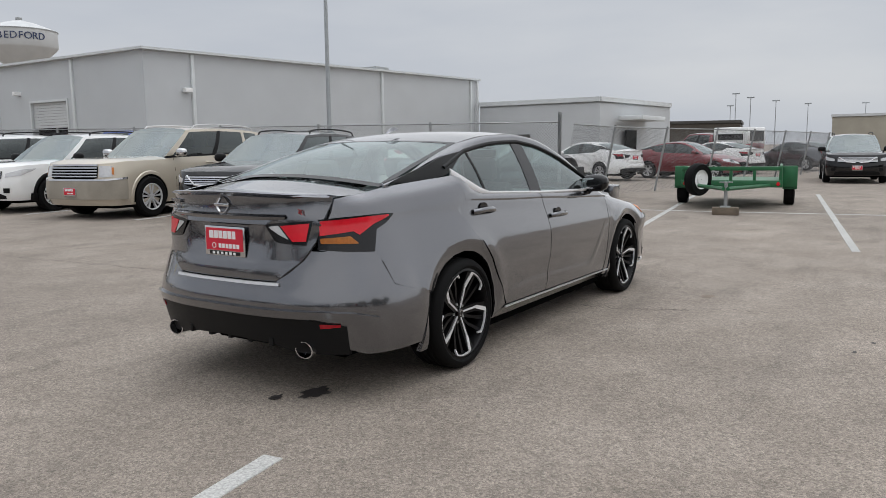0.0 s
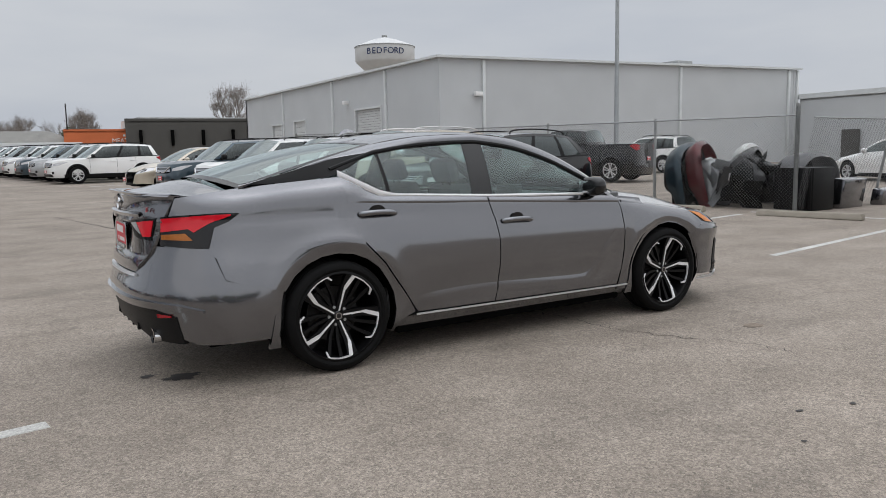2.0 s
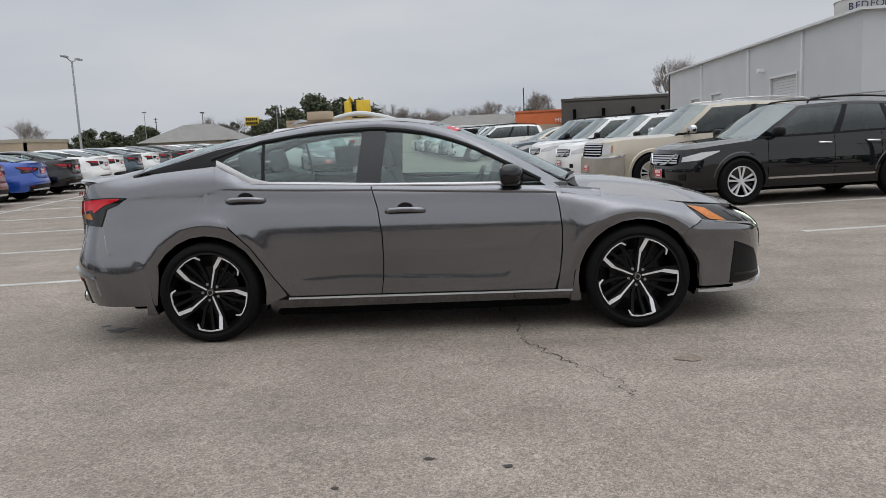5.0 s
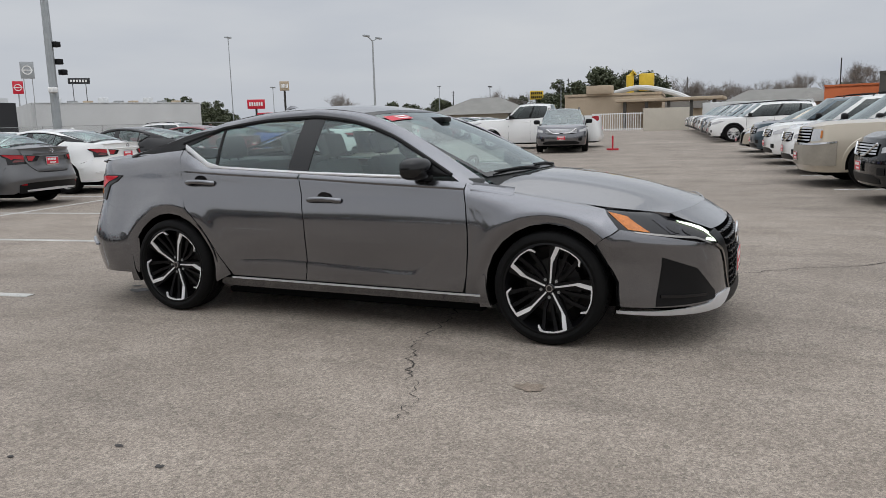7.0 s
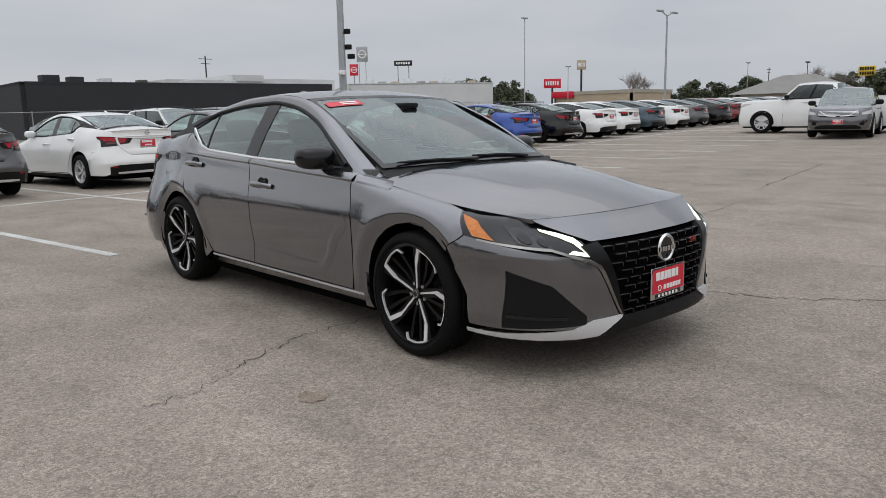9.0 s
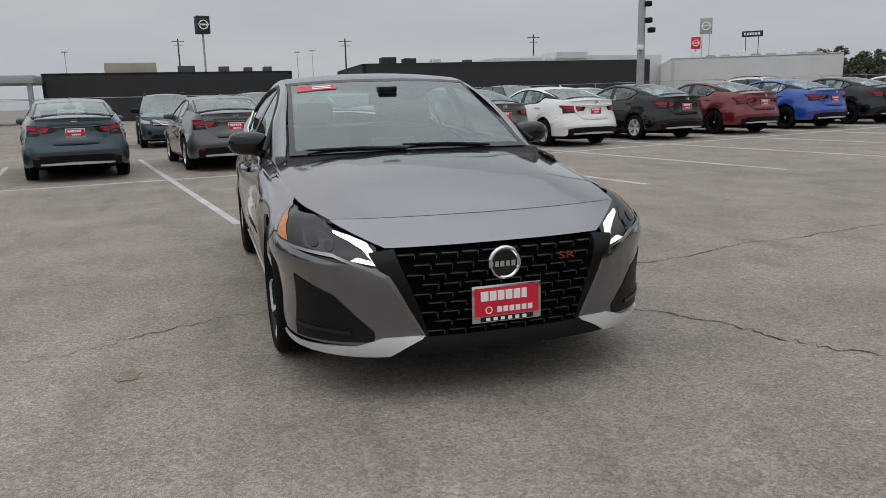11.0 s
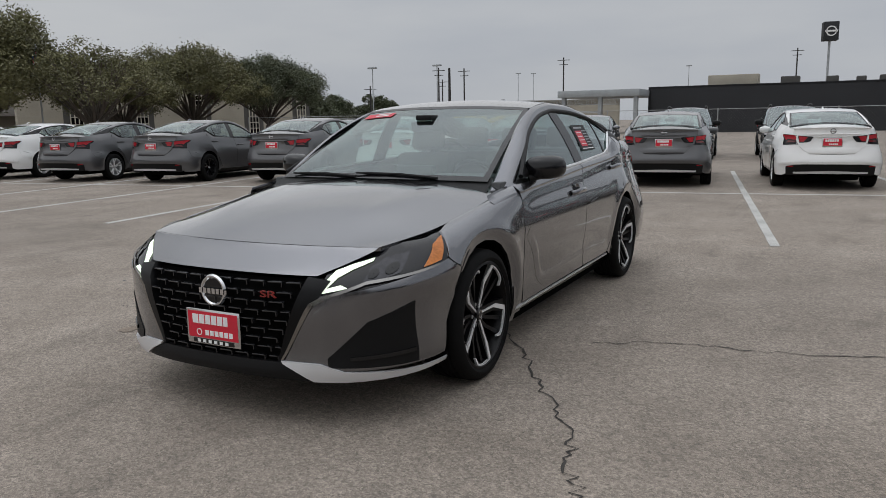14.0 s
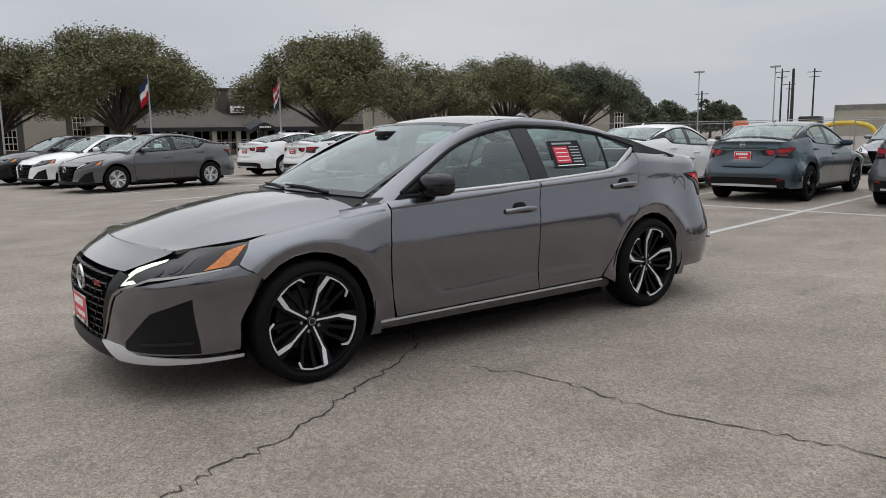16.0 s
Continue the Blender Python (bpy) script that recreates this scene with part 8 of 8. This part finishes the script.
for k in range(10):
    rest_part("window", DARK, (-25.4 + 1.45 * k, -24.3 + 1.45 * k, -51.44, -51.30, 0.4, 1.75))
    rest_part("window_bar", PALE_CREAM, (-24.88 + 1.45 * k, -24.82 + 1.45 * k, -51.30, -51.26, 0.4, 1.75), (-25.4 + 1.45 * k, -24.3 + 1.45 * k, -51.30, -51.26, 1.05, 1.11))
for x0, x1 in ((-18.75, -17.95), (-20.7, -19.9)):
    rest_part("chimney", ROOF_BROWN, (x0, x1, -53.2, -52.4, 2.6, 4.85, 0.03), (x0 - 0.08, x1 + 0.08, -53.28, -52.32, 4.85, 5.0, 0.02))
rest_part("gable_front", ROOF_BROWN, (-19.95, -18.7, -53.0, -52.2, 2.4, 3.75, 0.03))
bm = bmesh.new()
revolve(bm, [(0.01, 0.0), (0.62, 0.0), (0.62, 0.5), (0.01, 0.5)], 24, pose(-19.32, -52.18, 3.72, 90, 0, 0))
part("arch_top", bm, ROOF_BROWN, rest)
rest_part("sign_board", SIGN_WHITE, (-19.85, -18.75, -52.16, -52.08, 3.12, 3.66, 0.02))
rest_part("sign_bar", WALL_BROWN, (-19.6, -19.0, -52.08, -52.06, 3.40, 3.50), (-19.7, -18.9, -52.08, -52.06, 3.22, 3.30))
bm = bmesh.new()
sheet(bm, [[Vector((x, -49.0, 2.62 - 0.5 * abs(x + 19.6) ** 1.5)), Vector((x, -47.8, 2.32 - 0.45 * abs(x + 19.6) ** 1.5))] for x in (-20.7, -20.3, -19.95, -19.6, -19.25, -18.9, -18.5)], 0.3)
part("awning", bm, WALL_BLACK, rest, "black entrance awning")
rest_part("awning_bar", SIGN_WHITE, *((-20.05 + 0.13 * k, -19.96 + 0.13 * k, -47.78, -47.75, 1.92, 2.06) for k in range(7)))


def apartments(label, x0, y0, x1, y1, bays, z1=4.4):
    """A cream two-storey block along a line, with tall windows between piers."""
    base = thing("apartment_block", label, "building")
    a, b = Vector((x0, y0, 0)), Vector((x1, y1, 0))
    way = (b - a) / bays
    for i in range(bays):
        p, q = a + way * i, a + way * (i + 0.62)
        bm = bmesh.new()
        slab(bm, p, q, -0.2, z1 - 0.5, 0.5)
        part("wall", bm, WALL_CREAM, base)
        bm = bmesh.new()
        slab(bm, q, a + way * (i + 1), -0.2, z1 - 0.5, 0.2)
        part("bay", bm, WALL_BROWN, base)
        bm = bmesh.new()
        m_ = a + way * (i + 0.72)
        slab(bm, m_, m_ + way * 0.18, 0.6, 2.0, -0.06)
        part("window", bm, DARK, base)
        bm = bmesh.new()
        slab(bm, m_, m_ + way * 0.18, 2.5, 3.6, -0.06)
        part("window", bm, DARK, base)
        bm = bmesh.new()
        for z in (0.6, 1.05, 1.5, 2.0, 2.5, 2.85, 3.2, 3.6):
            slab(bm, m_, m_ + way * 0.18, z - 0.03, z + 0.03, -0.09)
        for t in (0.0, 0.06, 0.12, 0.18):
            slab(bm, m_ + way * (t - 0.006), m_ + way * (t + 0.006), 0.6, 3.6, -0.09)
        part("window_bar", bm, PALE_CREAM, base)
    bm = bmesh.new()
    slab(bm, a, b, z1 - 0.5, z1, 6)
    part("roof", bm, ROOF_BROWN, base)
    return base


apartments("cream stucco apartment block with brown roof behind oaks", -26.5, -45.2, -48, -38.0, 5)
apartments("cream stucco apartment block far behind the trees", 8, -57.5, -9.6, -56, 4)


def pole(name, label, x, y, h, r, material, arm=None, base_z=None):
    z = ground_z(x, y) if base_z is None else base_z
    base = thing(name, label, "pole")
    bm = bmesh.new()
    tube(bm, [(x, y, z), (x, y, z + h * 0.5), (x, y, z + h)], r, 8, r * 0.65)
    part("shaft", bm, material, base)
    if arm == "cross":
        for dz, w in ((0.35, 0.8), (0.9, 0.55)):
            bm = bmesh.new()
            box(bm, x - 0.06, x + 0.06, y - w, y + w, z + h - dz - 0.035, z + h - dz + 0.035)
            part("cross_arm", bm, material, base)
    if arm in ("lamp", "two"):
        for sg in ((-1, 1) if arm == "two" else (0,)):
            bm = bmesh.new()
            tube(bm, [(x, y, z + h - 0.1), (x, y + sg * 0.9, z + h + 0.25)], 0.05, 6)
            box(bm, x - 0.16, x + 0.16, y + sg * 1.2 - 0.45, y + sg * 1.2 + 0.45, z + h + 0.2, z + h + 0.36, 0.04)
            part("lamp_head", bm, material, base)
    return base


pole("light_pole", "slim grey light pole rising behind the hall yard", 26.5, 24.8, 13, 0.13, POLE_GREY, "lamp")
cam_pole = pole("camera_pole", "grey steel pole with security cameras on its side", -27.4, 19.3, 13, 0.20, POLE_GREY)
for z, dy in ((4.55, 0.25), (4.1, 0.42), (5.3, 0.2), (3.3, -0.2)):
    bm = bmesh.new()
    box(bm, -27.35, -27.05, 19.3 + dy - 0.14, 19.3 + dy + 0.14, z + 0.0, z + 0.24, 0.03)
    part("camera", bm, TRIM_BLACK if z != 3.3 else SIGN_WHITE, cam_pole)
for x, y, h in ((-90, -29.5, 9.2), (-104.6, -3.1, 10), (-88.3, 16.4, 8.6), (-81.8, 38.4, 8.2), (-75.2, -39.8, 7.6), (-81, -39.3, 7.8), (-88, -46, 7), (-70, -46, 5.5), (-15, 150, 9), (9.6, 120, 9), (-30, 118, 8), (-60, 140, 8), (-17.5, 140, 9)):
    pole("utility_pole", "dark wooden utility pole with a cross arm", x, y, h, 0.12, POLE_DARK, "cross")
pole("utility_pole", "thick dark wooden utility pole", -71.3, -36.4, 7.2, 0.2, POLE_DARK)
for x, y, h in ((102, 19.6, 7.6), (103, 17.9, 7.1), (103.3, 14.8, 6.6), (113.8, 12.3, 6.6), (112, 5, 6.4), (110, 22, 6.4), (-123, -19.7, 9.3), (-123.8, 15, 9), (-124, 17.5, 9.2), (-120, -45, 9), (-118, -47, 9), (-54.6, 64.4, 11.0), (-62, 82, 6.5), (-45, 100, 6.5), (-35, 95, 5.8), (-26, 99, 6.5), (-55, -36, 6), (-62, -33, 6.5)):
    pole("street_lamp", "far slim street lamp", x, y, h, 0.065, POLE_GREY if x != -35 else POLE_DARK, "lamp")
pole("street_lamp", "tall car-park lamp with two heads", -34.0, 60.5, 9.2, 0.12, POLE_GREY, "two")


def sign(name, label, x, y, z0, z1, w, face, frame_m, turn, posts=1, logo=None, thick=0.4):
    """A panel on posts, with a plain shape for its mark; w: width across."""
    base = thing(name, label, "sign", m=pose(x, y, 0, 0, 0, turn))
    g0 = ground_z(x, y)
    for i in range(posts):
        yy = 0 if posts == 1 else (-0.3 + 0.6 * i) * w
        bm = bmesh.new()
        tube(bm, [(0, yy, g0), (0, yy, z1 - 0.2)], 0.16 if posts == 1 else 0.10, 8)
        part("post", bm, frame_m, base)
    bm = bmesh.new()
    box(bm, -thick / 2, thick / 2 + 0.1, -w / 2, w / 2, z0, z1, 0.05)
    part("panel", bm, face, base)
    if logo:
        bm = bmesh.new()
        logo(bm, thick / 2 + 0.1, w, z0, z1)
        part("mark", bm, SIGN_WHITE if face is not SIGN_WHITE else POLE_GREY, base)
    return base


def ring_mark(bm, x, w, z0, z1):
    revolve(bm, [(w * 0.28, 0), (w * 0.28, 0.05), (w * 0.36, 0.05), (w * 0.36, 0)], 24, pose(x, 0, (z0 + z1) / 2, 0, 90, 0))
    box(bm, x, x + 0.05, -w * 0.42, w * 0.42, (z0 + z1) / 2 - 0.12, (z0 + z1) / 2 + 0.12)


def bar_mark(bm, x, w, z0, z1):
    for i in range(6):
        box(bm, x, x + 0.04, -w * 0.4 + w * 0.135 * i, -w * 0.4 + w * 0.135 * i + w * 0.09, z0 + (z1 - z0) * 0.3, z0 + (z1 - z0) * 0.72)


def yellow_bars(name, x, y, z0, z1, w, turn):
    base = sign(name, "yellow road sign with dark blocks on a post", x, y, z0, z1, w, YELLOW, POLE_DARK, turn)
    for r in range(2):
        for i in range(6):
            bm = bmesh.new()
            box(bm, 0.31, 0.36, -w * 0.42 + w * 0.14 * i, -w * 0.42 + w * 0.14 * i + w * 0.10, z0 + (z1 - z0) * (0.12 + 0.46 * r), z0 + (z1 - z0) * (0.42 + 0.46 * r))
            part("block", bm, TRIM_BLACK, base)


sign("pole_sign", "black two-sided sign high on a pale pole", -114.7, 0.3, 11.5, 14.0, 1.9, WALL_BLACK, POLE_GREY, 12, 1, ring_mark, 1.6)
sign("pole_sign", "pale square dealer sign with a ring mark", -187.0, 140.8, 17.7, 22.2, 3.4, POLE_GREY, POLE_GREY, -37, 2, ring_mark)
sign("pole_sign", "red shop sign on a post", -188.9, 138.9, 13.6, 17.0, 2.6, SIGN_RED, POLE_GREY, -37, 1, ring_mark)
sign("pole_sign", "long dark sign on two posts", -179.4, 150.8, 16.3, 17.9, 5.6, WALL_BLACK, POLE_DARK, -42, 2, bar_mark)
sign("pole_sign", "far red shop sign", -71, 89.7, 4.9, 6.3, 2.6, SIGN_RED, POLE_DARK, -50, 1, bar_mark)
sign("pole_sign", "small far square sign on a post", -68, 93, 7.6, 9.0, 1.4, WALL_TAN, POLE_DARK, -50, 1, bar_mark)
yellow_bars("pole_sign", -29.9, 100.3, 4.9, 6.1, 1.9, -72)
sign("road_sign", "orange road-work sign by the fence", -37.5, -20.9, 1.25, 1.75, 0.85, ORANGE, POLE_GREY, 30, 1, None, 0.1)


def flag(x, y, h, colours, seed):
    """A flag hanging slack from a thin pole; colours: bands from the hoist."""
    base = pole("flag_pole", "thin flag pole with a slack striped flag", x, y, h, 0.05, POLE_GREY)
    rnd = random.Random(seed)
    n = len(colours)
    for i, c in enumerate(colours):
        bm = bmesh.new()
        rows = []
        for j in range(7):
            t = j / 6
            rows.append([Vector((x + 0.55 * t + 0.05 * math.sin(9 * t + k), y + 0.5 * t + 0.08 * math.sin(7 * t + k * 2), h - 0.1 - 1.0 * (i + k) / n - 0.65 * t)) for k in (0, 1)])
        sheet(bm, rows)
        bmesh.ops.solidify(bm, geom=bm.faces[:], thickness=0.01)
        part("flag_band", bm, c, base)


FLAG_BLUE = mat("flag_blue", (0.03, 0.05, 0.16), 0.8, 0, 0.1, 3)
flag(-19.6, -32.7, 5.35, (FLAG_BLUE, SIGN_RED, SIGN_WHITE, SIGN_RED, SIGN_WHITE, SIGN_RED), 1)
flag(-12.9, -30.5, 4.15, (SIGN_RED, SIGN_WHITE, SIGN_RED, SIGN_WHITE, FLAG_BLUE), 2)
flag(-7.5, -33.4, 4.35, (FLAG_BLUE, SIGN_WHITE, SIGN_RED), 3)
flag(-1.6, -36.5, 5.3, (SIGN_WHITE, SIGN_WHITE, SIGN_RED), 4)

# yellow digger by the far fence
dig = thing("excavator", "yellow digger parked beyond the fence", "machine", m=pose(-40.5, -19.0, 0, 0, 0, 100))
for nm, b, m_ in (("crawler_track", (-1.6, 1.6, -1.2, -0.6, 0, 0.8), RUBBER), ("crawler_track", (-1.6, 1.6, 0.6, 1.2, 0, 0.8), RUBBER), ("chassis", (-0.8, 0.8, -0.6, 0.6, 0.3, 0.95), YELLOW), ("house", (-1.5, 0.9, -1.2, 1.2, 0.9, 1.7), YELLOW), ("cab", (-0.2, 1.0, 0.3, 1.2, 1.0, 2.0), GLOSS_BLACK)):
    bm = bmesh.new()
    box(bm, *b, 0.1)
    part(nm, bm, m_, dig)
bm = bmesh.new()
tube(bm, along([(0.9, -0.2, 1.2), (2.2, -0.2, 1.55), (3.7, -0.2, 1.4), (4.3, -0.2, 0.7)], 4), 0.14, 8)
part("boom", bm, YELLOW, dig)
stand = thing("sign_stand", "small red stand on a cross foot", "stand")
bm = bmesh.new()
box(bm, -3.38, -3.33, 24.02, 24.07, 0.32, 0.80)
part("post", bm, SIGN_RED, stand)
bm = bmesh.new()
box(bm, -3.58, -3.13, 24.02, 24.07, 0.26, 0.32)
box(bm, -3.38, -3.33, 23.8, 24.3, 0.26, 0.31)
part("foot", bm, SIGN_RED, stand)

# ---- trees ----


def tree_mesh(height, spread, seed, leafy, leaf=0.30, count=5000, lean=0.0):
    """Trunk and limbs, and for a leafy tree a ragged crown of small leaf clumps. Returns two meshes, standing at the origin."""
    rnd = random.Random(seed)
    bm = bmesh.new()
    tips = []

    def grow(p, way, length, r, level):
        n = 3
        pts = [p]
        for i in range(n):
            way = (way + Vector((rnd.uniform(-1, 1), rnd.uniform(-1, 1), rnd.uniform(-0.3, 0.5))) * 0.22).normalized()
            pts.append(pts[-1] + way * length / n)
        tube(bm, pts, r, 6 if level < 2 else 4, r * 0.6)
        if level >= (5 if not leafy else 3):
            tips.append(pts[-1])
            for i in range(0 if leafy else 4):
                d = (way + Vector((rnd.uniform(-1, 1), rnd.uniform(-1, 1), rnd.uniform(-0.5, 1))) * 0.9).normalized()
                tube(bm, [pts[1 + i % 3], pts[1 + i % 3] + d * length * 1.3], r * 0.6, 3, r * 0.4)
            return
        if level >= 2:
            tips.append(pts[-1])
        for i in range(rnd.choice((3, 4)) if level < 3 else 3):
            a, up = rnd.uniform(0, 2 * math.pi), rnd.uniform(0.25, 0.95) if leafy else rnd.uniform(0.5, 1.3)
            sd = Vector((math.cos(a), math.sin(a), up)).normalized()
            q = pts[-1] if i < 2 else pts[2]
            grow(q, (way * 0.5 + sd * 0.8).normalized(), length * rnd.uniform(0.6, 0.82), r * 0.56, level + 1)

    grow(Vector((0, 0, -0.1)), Vector((lean, 0, 1)), height * 0.26, height * (0.034 if leafy else 0.021), 0)
    top = max(p.z for p in tips)
    wide = max(math.hypot(p.x, p.y) for p in tips)
    fz, fw = height * (0.86 if leafy else 1.0) / top, spread * (0.80 if leafy else 1.0) / wide
    for v in bm.verts:
        k = smooth(v.co.z / (height * 0.25))
        v.co.x, v.co.y, v.co.z = v.co.x * (1 + (fw - 1) * k), v.co.y * (1 + (fw - 1) * k), v.co.z * fz
    tips = [Vector((p.x * fw, p.y * fw, p.z * fz)) for p in tips]
    wood = bpy.data.meshes.new("trunk")
    bm.to_mesh(wood)
    bm.free()
    wood.materials.append(BARK if leafy else TWIG)
    if not leafy:
        return wood, None
    verts, faces = [], []
    for i in range(count):
        c = rnd.choice(tips)
        o = Vector((rnd.gauss(0, 1), rnd.gauss(0, 1), rnd.gauss(0, 0.62))) * spread * 0.145
        p = c + o
        if p.z < height * 0.24:
            continue
        a = Vector((rnd.uniform(-1, 1), rnd.uniform(-1, 1), rnd.uniform(-0.6, 0.6))).normalized()
        b = a.cross(Vector((rnd.uniform(-1, 1), rnd.uniform(-1, 1), rnd.uniform(-1, 1)))).normalized()
        s = leaf * rnd.uniform(0.5, 1.1)
        k = len(verts)
        verts += [tuple(p + a * s), tuple(p + b * s * 0.45), tuple(p - a * s), tuple(p - b * s * 0.45)]
        faces.append((k, k + 1, k + 2, k + 3))
    crown = bpy.data.meshes.new("crown")
    crown.from_pydata(verts, [], faces)
    return wood, crown


def oak_mesh(height, spread, seed, leaf=0.13, count=40000, lobes=22, low=0.34):
    """A broad evergreen oak: forked trunk, limbs into many rounded masses of small leaves, with gaps between. Two meshes, at the origin."""
    rnd = random.Random(seed)
    bm = bmesh.new()
    masses = []
    for i in range(lobes):
        a, q = 2.4 * i + rnd.uniform(-0.4, 0.4), math.sqrt((i + 0.5) / lobes)
        z = height * (low + 0.06 + (0.92 - low - 0.16) * (1 - q * q * 0.85) * rnd.uniform(0.62, 1.0))
        masses.append((Vector((math.cos(a) * q * spread * 0.80, math.sin(a) * q * spread * 0.80, z)), spread * rnd.uniform(0.20, 0.34)))
    fork = Vector((0, 0, height * 0.20))
    tube(bm, [Vector((0, 0, -0.1)), fork * 0.5 + Vector((0.05, 0, 0)), fork], height * 0.036, 8, height * 0.028)
    for c, r in masses:
        bend = fork.lerp(c, 0.45) + Vector((rnd.uniform(-1, 1), rnd.uniform(-1, 1), 0.4)) * spread * 0.06
        tube(bm, along([fork, bend, c], 3), height * 0.013, 5, height * 0.004)
        for k in range(4):
            d = Vector((rnd.uniform(-1, 1), rnd.uniform(-1, 1), rnd.uniform(-0.2, 1))).normalized()
            tube(bm, [bend.lerp(c, 0.6), c + d * r * 0.9], height * 0.0045, 4, height * 0.0015)
    wood = bpy.data.meshes.new("trunk")
    bm.to_mesh(wood)
    bm.free()
    wood.materials.append(BARK)
    total = sum(r * r for c, r in masses)
    verts, faces = [], []
    for c, r in masses:
        knots = [Vector((rnd.gauss(0, 1), rnd.gauss(0, 1), rnd.gauss(0, 1))).normalized() for k in range(26)]
        for i in range(int(count * r * r / total)):
            d = (rnd.choice(knots) + Vector((rnd.gauss(0, 1), rnd.gauss(0, 1), rnd.gauss(0, 1))) * 0.24).normalized()
            p = c + Vector((d.x, d.y, d.z * 0.80)) * r * rnd.uniform(0.25, 1.0) ** 0.4 * (1 + 0.13 * rnd.gauss(0, 1))
            if p.z < height * low * 0.8:
                continue
            a = Vector((rnd.uniform(-1, 1), rnd.uniform(-1, 1), rnd.uniform(-0.6, 0.6))).normalized()
            b = a.cross(Vector((rnd.uniform(-1, 1), rnd.uniform(-1, 1), rnd.uniform(-1, 1)))).normalized()
            s = leaf * rnd.uniform(0.5, 1.15)
            k = len(verts)
            verts += [tuple(p + a * s), tuple(p + b * s * 0.5), tuple(p - a * s), tuple(p - b * s * 0.5)]
            faces.append((k, k + 1, k + 2, k + 3))
    crown = bpy.data.meshes.new("crown")
    crown.from_pydata(verts, [], faces)
    return wood, crown


def plant(meshes, x, y, turn, s, label, leaf_material=None, group="trees across the street"):
    base = thing("tree", label, "tree", group, m=pose(x, y, ground_z(x, y), 0, 0, turn) @ Matrix.Diagonal((s, s, s, 1)))
    t = new("trunk", meshes[0])
    t.parent = base
    if meshes[1]:
        c = new("crown", meshes[1])
        c.parent = base
        if not c.data.materials:
            c.data.materials.append(leaf_material or LEAF)
        c.material_slots[0].link = "OBJECT"
        c.material_slots[0].material = leaf_material or LEAF
    return base


oak_a = oak_mesh(8.0, 5.2, 11, 0.088, 92000, 30, 0.34)
oak_b = oak_mesh(7.0, 4.9, 12, 0.082, 74000, 28, 0.42)
oak_thin = oak_mesh(6.4, 3.6, 14, 0.08, 13000, 30, 0.38)
bush = oak_mesh(8.0, 5.0, 15, 0.26, 12000, 16, 0.12)
bare = tree_mesh(10.0, 4.6, 16, False)
bare_b = tree_mesh(8.0, 4.4, 18, False)
OAK = "spreading live oak with dense dull green leaves"
plant(oak_a, -8.2, -42.3, 10, 1.04, OAK)
plant(oak_b, -2.5, -46, 50, 1.1, OAK)
plant(oak_a, -18.6, -36.2, 200, 0.99, OAK)
plant(oak_thin, -20.6, -30.3, 30, 0.97, "thinly leaved oak with open grey branches")
plant(oak_b, -25.0, -33.5, 70, 0.78, OAK)
plant(oak_b, -31.0, -34.2, 160, 0.98, OAK)
plant(oak_b, -37.0, -33.2, 260, 0.93, OAK, LEAF_DARK)
plant(oak_b, 6.0, -48, 300, 1.15, OAK, LEAF_DARK)
for i, (x, y, s) in enumerate(((-62, -52, 0.82), (-70, -56, 0.88), (-80, -62, 0.85), (-88, -64, 0.80), (-97, -63, 0.82), (-105, -66, 0.75), (-58, -48, 0.75), (-72, 74.5, 0.82), (-70, 79, 0.75), (-51, 113, 0.8), (-56, 112, 0.7), (-36, 130, 0.9), (-30, 131, 1.05), (-27, 132, 1.1), (-22, 131, 0.85), (-42, 128, 0.85), (11.6, 124, 0.85), (-66, 92, 0.5), (-23.1, 110.7, 1.30), (-19.0, 118.7, 1.25), (-26.5, 103.6, 1.0), (-31, 110.7, 0.78), (-48.6, 109.3, 0.74), (-53.8, 101.1, 0.70), (-63.1, 63.4, 0.68))):
    plant(bush, x, y, 40 * i, s, "far dark evergreen tree", LEAF_DARK, "far trees")
for i, (x, y, s, m_) in enumerate(((32.6, 114.6, 1.15, bare), (36, 118, 1.0, bare_b), (-55.5, 88.4, 0.72, bare_b), (-14, 134, 0.85, bare_b), (-19, 136, 0.8, bare), (-6.6, 145, 0.85, bare_b), (-1, 140, 0.75, bare_b), (4, 142, 0.8, bare), (9.6, 134, 0.85, bare_b), (15, 140, 0.85, bare), (-28, 150, 0.8, bare_b), (20, 136, 0.75, bare_b), (-48, 135, 0.8, bare_b), (-22, 121, 0.85, bare), (-13, 126, 0.95, bare_b), (-6, 130, 0.85, bare_b), (-2, 135, 0.85, bare_b), (3, 133, 0.9, bare_b), (11, 120, 0.8, bare), (-12, 144, 0.95, bare_b), (-20, 143, 0.9, bare), (-39, 108, 0.75, bare_b), (-41, 128, 0.8, bare_b))):
    plant(m_, x, y, 67 * i, s, "leafless tree with fine grey twigs", None, "bare trees")
